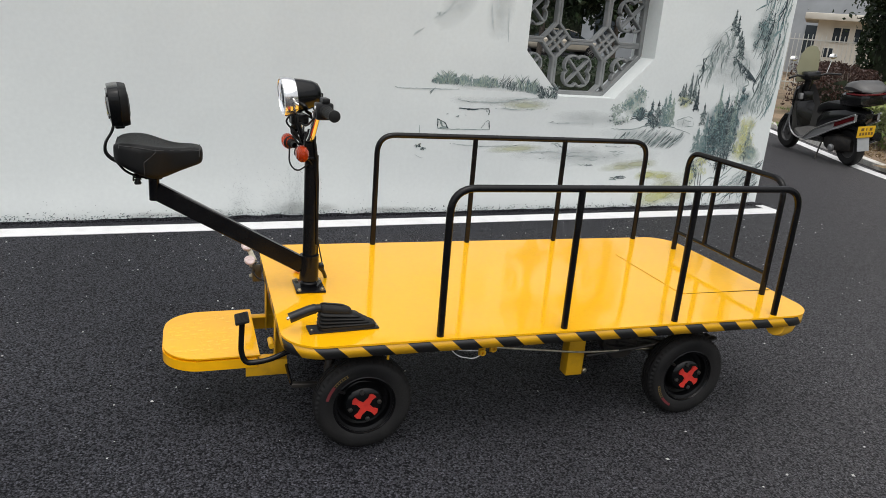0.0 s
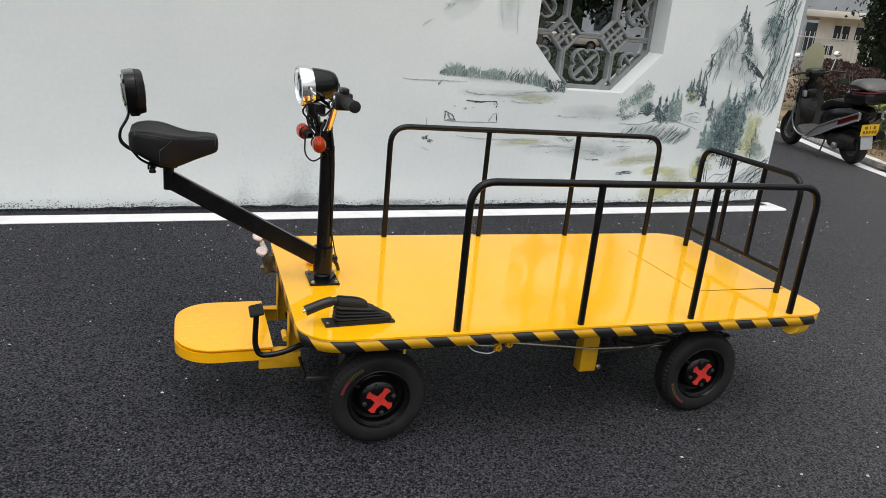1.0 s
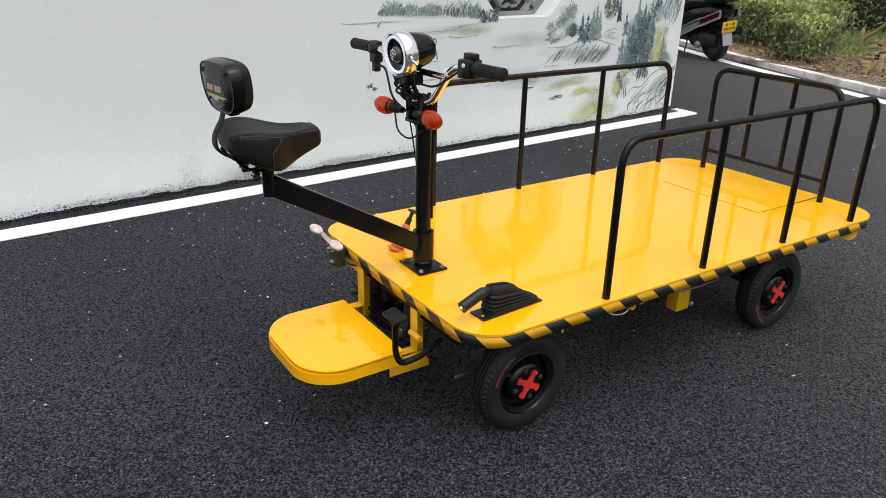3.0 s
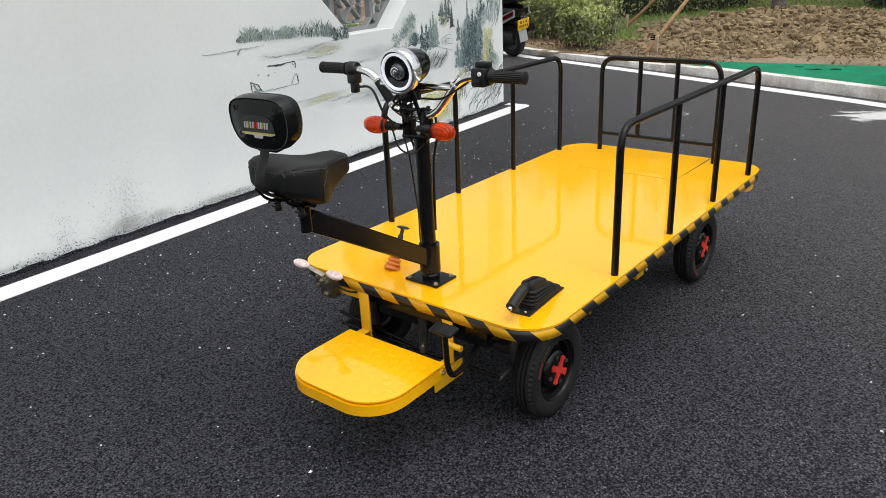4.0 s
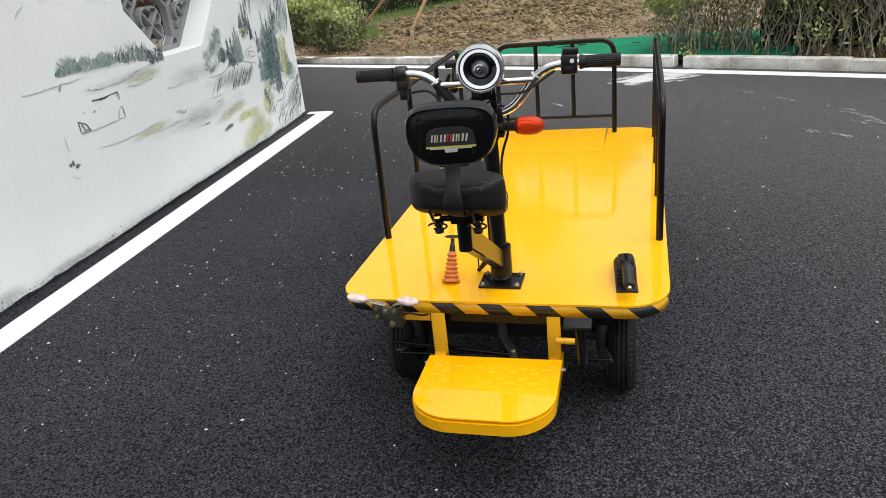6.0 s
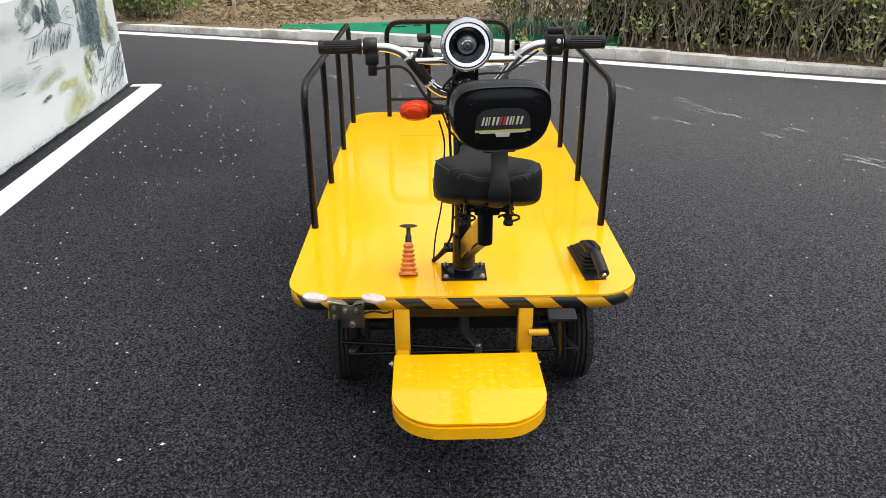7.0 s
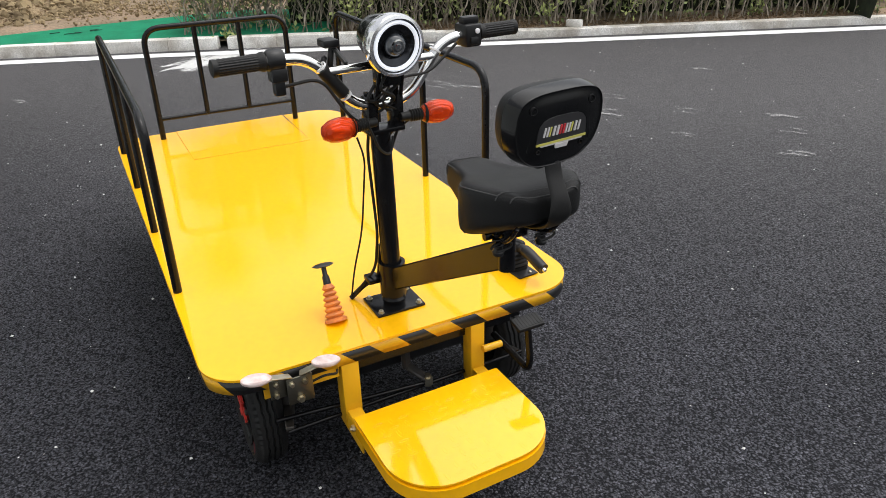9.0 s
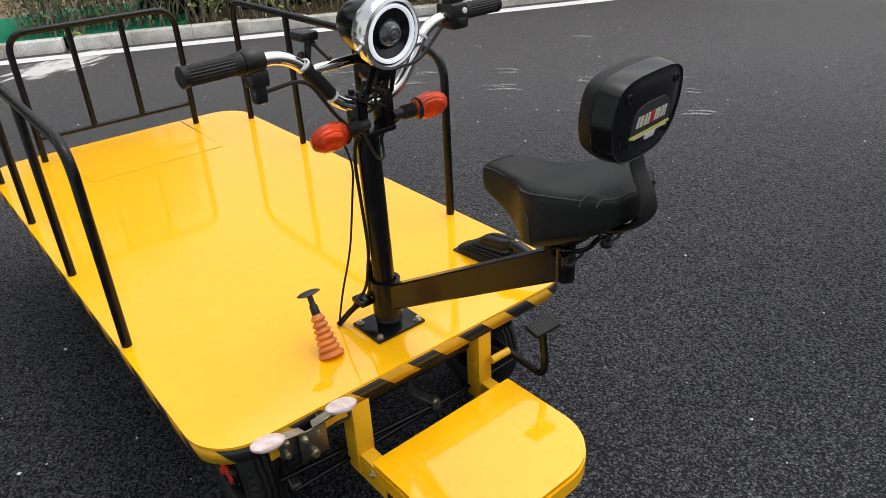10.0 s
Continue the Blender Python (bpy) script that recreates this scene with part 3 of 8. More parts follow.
def saddle_point(n, a, out=0.0):
    x, w, top, low = SECTIONS[n]
    c, s = math.cos(a), math.sin(a)
    e = 0.40
    mid, half = (top + low) / 2, (top - low) / 2
    dip = 0.010 * max(0, s) * math.exp(-(c * 2.2) ** 2) * (1 if -0.40 < x < -0.2 else 0)
    y = math.copysign(abs(c) ** e, c) * (w + out)
    return Vector((x, SY + y + 0.06 * (x + 0.29), mid + math.copysign(abs(s) ** e, s) * (half + out) - dip + 0.04 * y))


bm = bmesh.new()
N = 32
rings = [[bm.verts.new(saddle_point(n, 2 * math.pi * k / N)) for k in range(N)] for n in range(len(SECTIONS))]
for a, b in zip(rings, rings[1:]):
    for k in range(N):
        bm.faces.new((a[k], a[(k + 1) % N], b[(k + 1) % N], b[k]))
bm.faces.new(rings[0][::-1])
bm.faces.new(rings[-1])
saddle = part("saddle", bm, LEATHERETTE, cart, "black leatherette saddle with grey stitched seams")
mod = saddle.modifiers.new("round", "SUBSURF")
mod.levels = mod.render_levels = 2


def seam(pts):
    bm = bmesh.new()
    tube(bm, pts, 0.0011, 6)
    part("stitching", bm, THREAD, saddle)


for a in (radians(30), radians(150)):
    seam([saddle_point(n, a, -0.0006) for n in range(2, len(SECTIONS) - 1)])
for gap in (-0.0006, -0.0018):
    seam([saddle_point(1 if gap > -0.001 else 2, radians(d), gap) for d in range(14, 167, 8)])
seam([saddle_point(9, radians(d), -0.0008) for d in range(0, 181, 12)])
for s in (-1, 1):
    seam([saddle_point(5 if d > 0 else 4, radians(90 - s * (90 - d)), -0.0012) for d in (38, 20, 0, -20, -40)])
# springs and wires below the saddle
for y in (SY - 0.042, SY + 0.042):
    bm = bmesh.new()
    tube(bm, [(-0.335 + 0.009 * math.cos(i * 0.7), y + 0.009 * math.sin(i * 0.7), 0.788 + 0.0012 * i) for i in range(30)], 0.0020, 6)
    part("spring", bm, BLACK_PAINT, saddle)
    bm = bmesh.new()
    tube(bm, rounded_path([(-0.39, y, 0.842), (-0.365, y, 0.808), (-0.32, y, 0.792), (-0.27, SY + (y - SY) * 0.5, 0.795), (-0.21, SY, 0.818)], 0.02), 0.0035, 8)
    part("seat_wire", bm, BLACK_PAINT, saddle)
    bm = bmesh.new()
    tube(bm, [(-0.345, y + 0.02 * math.cos(i), 0.792 + 0.007 * math.sin(i)) for i in [0.4 * k for k in range(14)]], 0.0022, 6)
    part("wire_loop", bm, RUBBER, saddle)
    bm = bmesh.new()
    lathe(bm, [(0, 0), (0.011, 0.0), (0.012, 0.006), (0.009, 0.010), (0.009, 0.018), (0.006, 0.020), (0, 0.020)], Matrix.Translation((-0.335, y, 0.774)) @ Matrix.Scale(0.85, 4), 12)
    part("spring_nut", bm, BLACK_PLASTIC, saddle)
bm = bmesh.new()
box(bm, -0.318, -0.268, SY - 0.028, SY + 0.022, 0.784, 0.810, 0.004)
tube(bm, [(-0.30, SY - 0.048, 0.792), (-0.30, SY + 0.048, 0.792)], 0.007, 8)
part("seat_clamp", bm, BLACK_PAINT, saddle)

# backrest: a moulded rear shell with a cushion in front of it
BACK = Matrix.Translation((-0.379, -0.040, 1.000)) @ Matrix.Rotation(radians(7), 4, "Z") @ Matrix.Rotation(radians(-5), 4, "Y")
BACK_W, BACK_H, ROUND = 0.0890, 0.0590, 4.0


def pad(x0, x1, dish, bulge, rear, front):
    """A padded plate in the backrest's frame: rounded outline, both faces curving away towards the rim."""
    bm = bmesh.new()
    box(bm, 0, 1, -1, 1, -1, 1)
    bmesh.ops.subdivide_edges(bm, edges=bm.edges[:], cuts=7, use_grid_fill=True)
    for v in bm.verts:
        t, u, w = v.co
        m = max(abs(u), abs(w), 1e-6)
        f = m / max((abs(u) ** ROUND + abs(w) ** ROUND) ** (1 / ROUND), 1e-6)
        swell = rear + (front - rear) * (math.sin(math.pi / 2 * t) if front > rear else 1 - math.cos(math.pi / 2 * t))
        x = x0 + (x1 - x0) * t
        if t < 0.001:
            x += dish * m ** 4
        elif t > 0.999:
            x -= bulge * m ** 4
        v.co = Vector((x, u * f * BACK_W * swell * (1 - 0.17 * max(0, -w) ** 1.2), w * f * BACK_H * swell - 0.003 * (1 - u * u) * (w < -0.6)))
    bm.transform(BACK)
    return bm


backrest = part("backrest", pad(-0.030, 0.006, 0.009, 0.0, 0.93, 1.0), GLOSS_BLACK, cart, "glossy black moulded plastic backrest with a small badge")
cushion = part("cushion", pad(0.003, 0.030, 0.0, 0.012, 0.985, 0.90), LEATHERETTE, backrest, "matt black padded front cushion")
for ob in (backrest, cushion):
    mod = ob.modifiers.new("round", "SUBSURF")
    mod.levels = mod.render_levels = 2
BADGE = material("badge_grey", (0.022, 0.022, 0.024), 0.45, second=(0.035, 0.035, 0.036), scale=20)
YELLOW_INK = material("pale_yellow_ink", (0.62, 0.58, 0.12), 0.5, second=(0.5, 0.46, 0.12), scale=30)
PALE_INK = material("pale_grey_ink", (0.60, 0.58, 0.58), 0.5, second=(0.5, 0.48, 0.48), scale=30)
RED_INK = material("red_ink", (0.55, 0.04, 0.05), 0.5, second=(0.45, 0.03, 0.03), scale=30)


def on_back(u, w, out):
    m = (abs(u / BACK_W) ** ROUND + abs(w / BACK_H) ** ROUND) ** (1 / ROUND) / 0.93
    return BACK @ Vector((-0.0300 - out + 0.009 * m ** 4, u, w))


def back_patch(name, pts, out, mat, parent, label=""):
    """A thin plate that follows the backrest's rear face."""
    bm = bmesh.new()
    lo = [bm.verts.new(on_back(u, w, out - 0.0022)) for u, w in pts]
    hi = [bm.verts.new(on_back(u, w, out)) for u, w in pts]
    bm.faces.new(hi)
    for k in range(len(pts)):
        j = (k + 1) % len(pts)
        bm.faces.new((lo[k], lo[j], hi[j], hi[k]))
    return part(name, bm, mat, parent, label, smooth=False)


half_arch = ((0.0480, -0.0185), (0.0470, -0.004), (0.0445, 0.008), (0.0380, 0.0155), (0.0280, 0.0195), (0.0140, 0.0210))
arch = list(half_arch) + [(-u, w) for u, w in half_arch[::-1]]
badge = back_patch("badge", arch, 0.0012, BADGE, backrest, "dark grey badge with coloured bars above a yellow line")
u = 0.0375
for width, mat in ((0.0095, PALE_INK), (0.0055, YELLOW_INK), (0.0115, PALE_INK), (0.0100, RED_INK), (0.0095, PALE_INK), (0.0055, YELLOW_INK), (0.0115, PALE_INK)):
    for a, b in (((0.0, 0.40),) if width < 0.007 else ((0.0, 0.30), (0.62, 0.92))):
        p, q = u - a * width, u - b * width
        back_patch("badge_bar", [(p, -0.0075), (p - 0.0028, 0.0065), (q - 0.0028, 0.0065), (q, -0.0075)], 0.0020, mat, badge)
    u -= width + 0.0012
back_patch("badge_line", [(0.0480, -0.0200), (0.0480, -0.0165), (-0.0480, -0.0165), (-0.0480, -0.0200)], 0.0020, YELLOW_INK, badge)
back_patch("badge_line", [(0.0400, -0.0222), (0.0410, -0.0204), (-0.0410, -0.0204), (-0.0400, -0.0222)], 0.0018, PALE_INK, badge)
back_patch("badge_tab", [(0.0110, -0.0290), (0.0130, -0.0225), (-0.0130, -0.0225), (-0.0110, -0.0290)], 0.0022, PALE_INK, badge)
bm = bmesh.new()
tube(bm, rounded_path([on_back(u, w, -0.0030) for u, w in ((0.060, -0.028), (0.056, 0.006), (0.043, 0.0235), (0.0, 0.0275), (-0.043, 0.0235), (-0.056, 0.006), (-0.060, -0.028))], 0.014, 6), 0.0027, 8)
part("moulded_ridge", bm, GLOSS_BLACK, backrest)
for u, w, r in ((-0.056, 0.034, 1.0), (0.056, 0.034, 1.0), (-0.042, -0.030, 0.6), (0.042, -0.030, 0.6)):
    bm = bmesh.new()
    lathe(bm, [(0.0062 * r, -0.002), (0.0062 * r, 0.0012), (0.0050 * r, 0.0012), (0.0046 * r, -0.0012), (0, -0.0012)], frame_of(on_back(u, w, 0.0), BACK.to_3x3() @ Vector((-1, 0, 0))), 14)
    part("screw_socket", bm, BLACK_PLASTIC, backrest)
bm = bmesh.new()
box(bm, -0.017, 0.010, -0.030, 0.030, -0.066, -0.046, 0.005, BACK)
part("strap_socket", bm, GLOSS_BLACK, backrest)
bm = bmesh.new()
strap = rounded_path([(-0.392, -0.040, 0.945), (-0.398, -0.040, 0.922), (-0.419, -0.040, 0.888), (-0.420, -0.040, 0.860), (-0.404, -0.039, 0.842), (-0.372, -0.037, 0.826), (-0.33, -0.032, 0.816)], 0.025, 6)
tube(bm, strap, [0.0150 + 0.0055 * math.exp(-((p.z - 0.865) / 0.022) ** 2) for p in strap], 14, ry=0.0040)
part("backrest_strap", bm, RUBBER, backrest)

# handlebar and what it carries, turned a little with the front wheels
BAR = Matrix.Translation((0.163, 0.002, 0)) @ Matrix.Rotation(radians(4.0), 4, "Z")


def B(x, y, z):
    return BAR @ Vector((x, y, z))


bm = bmesh.new()
half = [(0.0, -0.255, 1.026), (0.0, -0.150, 1.022), (-0.004, -0.062, 0.908)]
tube(bm, rounded_path([B(*p) for p in half + [(x, -y, z) for x, y, z in half[::-1]]], 0.045, 8), 0.0112, 16)
handlebar = part("handlebar", bm, CHROME, cart, "chromed tubular handlebar with black rubber grips")
bm = bmesh.new()
tube(bm, [B(-0.004, -0.122, 0.990), B(-0.004, 0.122, 0.990)], 0.0088, 14)
part("cross_brace", bm, CHROME, handlebar)
for s in (-1, 1):
    bm = bmesh.new()
    prof = [(0.0, 0.0), (0.012, 0.0), (0.0165, 0.002), (0.0165, 0.008)]
    for k in range(9):
        prof += [(0.0160, 0.011 + k * 0.009), (0.0155, 0.0135 + k * 0.009), (0.0160, 0.016 + k * 0.009)]
    prof += [(0.0185, 0.096), (0.0185, 0.101), (0.0112, 0.102)]
    lathe(bm, prof, frame_of(B(0, s * 0.343, 1.026), BAR.to_3x3() @ Vector((0, -s, 0))), 40)
    for v in bm.verts:
        w = BAR.inverted() @ v.co
        r, a = math.hypot(w.x, w.z - 1.026), math.atan2(w.z - 1.026, w.x)
        if 0.0140 < r < 0.0164 and round(a / (2 * math.pi) * 40) % 2:
            r -= 0.0012
            v.co = BAR @ Vector((math.cos(a) * r, w.y, 1.026 + math.sin(a) * r))
    part("grip", bm, RUBBER, handlebar, "ribbed black rubber grip")
    bm = bmesh.new()
    if s < 0:
        box(bm, -0.026, 0.024, -0.237, -0.196, 1.000, 1.048, 0.006, BAR)
        box(bm, -0.010, 0.012, -0.240, -0.200, 1.046, 1.062, 0.004, BAR)
        box(bm, -0.030, -0.020, -0.226, -0.206, 1.005, 1.022, 0.003, BAR)
    else:
        lathe(bm, [(0.0, 0.0), (0.018, 0.0), (0.021, 0.004), (0.021, 0.028), (0.017, 0.034), (0.0, 0.034)], frame_of(B(0, 0.205, 1.026), BAR.to_3x3() @ Vector((0, 1, 0))), 20)
        box(bm, -0.016, 0.014, 0.203, 0.235, 0.985, 1.012, 0.004, BAR)
        box(bm, -0.011, 0.009, 0.208, 0.230, 0.958, 0.990, 0.004, BAR)
    part("switch_box" if s < 0 else "throttle_housing", bm, BLACK_PLASTIC, handlebar)
bm = bmesh.new()
lathe(bm, [(0.0055, 0), (0.0055, 0.003), (0, 0.0045)], frame_of(B(-0.026, -0.224, 1.034), BAR.to_3x3() @ Vector((-1, 0, 0))), 14)
part("switch_button", bm, WHITE_PLASTIC, handlebar)
bm = bmesh.new()
tube(bm, [B(-0.001, 0.128, 0.996), B(-0.002, 0.108, 0.969), B(-0.003, 0.086, 0.941)], 0.0138, 14)
part("bar_sleeve", bm, RUBBER, handlebar)
for s in (-1, 1):
    for y, z in ((0.132, 1.001), (0.082, 0.936))[:1 if s < 0 else 2]:
        bm = bmesh.new()
        lathe(bm, [(0.0118, -0.002), (0.0135, -0.002), (0.0135, 0.002), (0.0118, 0.002)], frame_of(B(-0.002, s * y, z), BAR.to_3x3() @ Vector((0, s * 0.58, 0.80))), 16, close=True)
        part("cable_tie", bm, WHITE_PLASTIC, handlebar)
# clamps on top of the column
for y in (-0.030, 0.030):
    bm = bmesh.new()
    box(bm, -0.018, 0.020, y - 0.012, y + 0.012, 0.846, 0.926, 0.004, BAR)
    for dx in (-0.010, 0.012):
        lathe(bm, [(0.006, 0), (0.006, 0.006), (0.004, 0.008), (0, 0.008)], Matrix.Translation(B(dx, y, 0.926)), 6)
    part("clamp", bm, BLACK_PAINT, column)
bm = bmesh.new()
box(bm, -0.020, 0.024, -0.043, 0.043, 0.846, 0.857, 0.003, BAR)
part("yoke", bm, BLACK_PAINT, column)

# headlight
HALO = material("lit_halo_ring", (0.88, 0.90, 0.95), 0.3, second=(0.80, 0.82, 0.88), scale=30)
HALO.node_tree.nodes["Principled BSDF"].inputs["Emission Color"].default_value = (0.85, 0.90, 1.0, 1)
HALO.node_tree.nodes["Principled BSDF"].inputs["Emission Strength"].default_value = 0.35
PALE_RIM = material("pale_satin_chrome", (0.92, 0.92, 0.92), 0.14, 0.9, second=(0.84, 0.84, 0.85), scale=30, amount=0.5)
SMOKED = material("smoked_reflector", (0.06, 0.063, 0.07), 0.16, 0.8, second=(0.02, 0.02, 0.022), scale=45, amount=0.9)
LAMP_GLASS = material("dark_lamp_glass", (0.03, 0.034, 0.04), 0.08, second=(0.08, 0.09, 0.10), scale=60, amount=0.8, coat=0.6)
LAMP = BAR @ Matrix.Translation((-0.079, 0, 1.037)) @ Matrix.Rotation(radians(-90 - 6), 4, "Y") @ Matrix.Scale(0.93, 4)  # local z looks ahead and a little down
bm = bmesh.new()
lathe(bm, [(0.0, -0.128), (0.022, -0.126), (0.036, -0.118), (0.045, -0.100), (0.053, -0.065), (0.0585, -0.030), (0.0605, -0.010), (0.0605, 0.0)], LAMP, 36)
headlight = part("headlight", bm, GLOSS_BLACK, cart, "bullet-shaped headlight with a black shell and chrome rim")
bm = bmesh.new()
lathe(bm, [(0.0600, -0.040), (0.0635, -0.030), (0.0660, -0.006), (0.0640, 0.003), (0.0580, 0.005), (0.0565, -0.001)], LAMP, 40)
part("chrome_rim", bm, PALE_RIM, headlight, "pale chromed bezel")
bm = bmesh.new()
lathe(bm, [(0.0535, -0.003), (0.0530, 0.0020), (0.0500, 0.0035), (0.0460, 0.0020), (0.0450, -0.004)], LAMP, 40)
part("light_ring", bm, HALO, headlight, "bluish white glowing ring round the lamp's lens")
bm = bmesh.new()
lathe(bm, [(0.0580, -0.0005), (0.0535, -0.002), (0.0450, -0.003), (0.040, -0.006), (0.029, -0.010), (0.027, -0.004), (0.025, -0.006)], LAMP, 36)
part("reflector_mask", bm, SMOKED, headlight)
bm = bmesh.new()
lathe(bm, [(0.0255, -0.008), (0.022, 0.000), (0.013, 0.006), (0.0, 0.0075)], LAMP, 28)
projector = part("projector_lens", bm, LAMP_GLASS, headlight, "dark glass projector lens")
for r0, r1 in ((0.0045, 0.0075), (0.013, 0.016)):
    bm = bmesh.new()
    lathe(bm, [(r1, 0.0045 if r1 < 0.01 else 0.0030), (r1, 0.0082 - r1 * 0.12), (r0, 0.0084 - r0 * 0.1), (r0, 0.0045)], LAMP, 24)
    part("lens_ring", bm, CHROME, projector)
bm = bmesh.new()
box(bm, -0.055, 0.0, -0.020, 0.020, 0.955, 0.985, 0.004, BAR)
tube(bm, [B(-0.035, -0.018, 0.965), B(-0.012, -0.022, 0.905)], 0.006, 8)
tube(bm, [B(-0.035, 0.018, 0.965), B(-0.012, 0.022, 0.905)], 0.006, 8)
part("lamp_bracket", bm, BLACK_PAINT, headlight)
for y in (-0.026, 0.026):
    bm = bmesh.new()
    tube(bm, [B(-0.052, y, 0.990), B(-0.030, y * 1.1, 0.925)], 0.0042, 10)
    part("lamp_strut", bm, BLACK_PAINT, headlight)

# turn signals
for s in (-1, 1):
    M = frame_of(B(-0.036, s * 0.070 + (0.008 if s > 0 else 0), 0.880), BAR.to_3x3() @ Vector((-0.08, s, 0)))
    bm = bmesh.new()
    lathe(bm, [(0.013, 0.004), (0.018, 0.008), (0.0245, 0.026), (0.0255, 0.044), (0.0225, 0.062), (0.0150, 0.076), (0.0, 0.082)], M, 14)
    for v in bm.verts:
        w = BAR.inverted() @ v.co
        v.co = BAR @ Vector((-0.036 + (w.x + 0.036) * 0.82, w.y, w.z))
    signal = part("turn_signal", bm, ORANGE_LENS, handlebar, "orange plastic turn signal", smooth=True)
    bm = bmesh.new()
    lathe(bm, [(0.009, -0.045), (0.010, -0.025)] + [p for k in range(5) for p in ((0.0135, -0.022 + k * 0.006), (0.0105, -0.019 + k * 0.006))] + [(0.019, 0.010), (0.021, 0.012), (0.0, 0.013)], M, 16)
    part("signal_stem", bm, RUBBER, signal)


def cable(pts, r, mat=RUBBER, parent=cart, name="cable", bend=0.05):
    bm = bmesh.new()
    tube(bm, rounded_path(pts, bend, 7), r, 8)
    return part(name, bm, mat, parent)


cable([B(-0.006, 0.21, 0.975), B(-0.02, 0.14, 0.985), B(-0.03, 0.09, 0.90), B(0.0, 0.035, 0.86), (0.185, 0.035, 0.80), (0.182, 0.026, 0.60), (0.20, 0.030, 0.50), (0.245, 0.080, 0.412)], 0.0035, bend=0.03)
cable([B(0.01, 0.06, 0.84), B(0.01, 0.045, 0.79), (0.205, 0.055, 0.60), (0.225, 0.075, 0.50), (0.247, 0.081, 0.41)], 0.0022, bend=0.06)
cable([B(-0.01, -0.18, 1.01), B(-0.025, -0.10, 0.96), B(-0.03, -0.04, 0.965), B(-0.04, 0.03, 0.945), B(-0.01, 0.02, 0.93)], 0.003, bend=0.04)
cable([B(-0.03, 0.03, 0.955), B(-0.045, 0.06, 0.930), B(-0.03, 0.02, 0.920), B(0.01, -0.05, 0.935), B(0.02, -0.055, 0.86), (0.197, -0.020, 0.78), (0.200, -0.012, 0.56)], 0.0035, bend=0.04)
cable([B(-0.045, 0.055, 0.875), B(-0.05, 0.035, 0.82), B(-0.03, 0.0, 0.80), B(0.0, -0.02, 0.83)], 0.0026, bend=0.05)
cable([B(-0.036, -0.052, 0.878), B(-0.012, -0.040, 0.855), B(0.012, -0.018, 0.835), (0.196, -0.010, 0.76)], 0.0024, bend=0.02)
for k in range(4):
    q = random.Random(60 + k)
    cable([B(-0.045 + q.uniform(-0.01, 0.01), q.uniform(-0.03, 0.03), 0.985), B(-0.055 + q.uniform(-0.02, 0.02), q.uniform(-0.065, 0.065), 0.955), B(-0.035 + q.uniform(-0.02, 0.02), q.uniform(-0.06, 0.06), 0.925), B(-0.02, q.uniform(-0.025, 0.025), 0.895)], q.uniform(0.0018, 0.0032), bend=0.03, name="lamp_wire")
conduit = cable([(PX + 0.024, 0.012, 0.56), (0.205, 0.020, 0.475), (0.222, 0.045, 0.455), (0.235, 0.055, 0.440), (0.247, 0.082, 0.410)], 0.0065, BLACK_PAINT, bend=0.02, name="conduit")
bm = bmesh.new()
box(bm, 0.192, 0.232, 0.020, 0.052, 0.462, 0.476, 0.004)
part("conduit_clip", bm, BLACK_PAINT, conduit)
bm = bmesh.new()
box(bm, 0.026, 0.066, 0.074, 0.108, 1.028, 1.044, 0.004, BAR)
bar(bm, B(0.046, 0.084, 1.030), B(0.050, 0.094, 0.962), 0.016, 0.012, 0.004)
bar(bm, B(0.046, 0.100, 1.010), B(0.046, 0.112, 0.985), 0.012, 0.010, 0.003)
lathe(bm, [(0, 0), (0.011, 0), (0.013, 0.003), (0.011, 0.006), (0, 0.006)], frame_of(B(0.040, 0.090, 0.972), BAR.to_3x3() @ Vector((-1, 0.2, 0))), 14)
tube(bm, [B(0.0, 0.075, 1.0), B(0.050, 0.085, 1.034)], 0.005, 8)
part("key_switch", bm, BLACK_PLASTIC, handlebar)

# hand brake: plate, pleated boot and grip
LEVER = Matrix.Translation((0.128, -0.358, DECK)) @ Matrix.Rotation(radians(4), 4, "Z")
bm = bmesh.new()
box(bm, -0.004, 0.205, -0.030, 0.029, 0.0005, 0.005, 0.001, LEVER)
brake = part("hand_brake", bm, BLACK_PLASTIC, cart, "black hand brake lever with a pleated rubber boot")
bm = bmesh.new()
rows = []


def boot_ring(f, out, z):
    """One rim of the boot: f runs from the foot to the cap, out pushes it outwards."""
    x0, x1 = 0.026 + 0.004 * f, 0.196 - 0.085 * f
    w = 0.0255 - 0.004 * f
    pts = rounded_rect(x0 - out * 0.5, x1 + out * 1.3, -w - out, w + out, 0.016, 4)
    rows.append([bm.verts.new(LEVER @ Vector((x, y, z - 0.16 * f * (x - x0)))) for x, y in pts])


boot_ring(0.0, 0.0015, 0.005)
boot_ring(0.0, 0.0015, 0.014)
for i in range(4):
    f, z = 0.10 + 0.17 * i, 0.015 + 0.0115 * i
    boot_ring(f - 0.03, -0.0055, z)
    boot_ring(f - 0.02, 0.0035, z + 0.0028)
    boot_ring(f + 0.02, 0.0030, z + 0.0060)
    boot_ring(f + 0.06, -0.0030, z + 0.0100)
for f, out, z in ((0.80, -0.001, 0.064), (0.86, -0.001, 0.075), (0.95, -0.004, 0.081), (1.0, -0.010, 0.083)):
    boot_ring(f, out, z)
for a, b in zip(rows, rows[1:]):
    for k in range(len(a)):
        bm.faces.new((a[k], a[(k + 1) % len(a)], b[(k + 1) % len(a)], b[k]))
bm.faces.new(rows[-1])
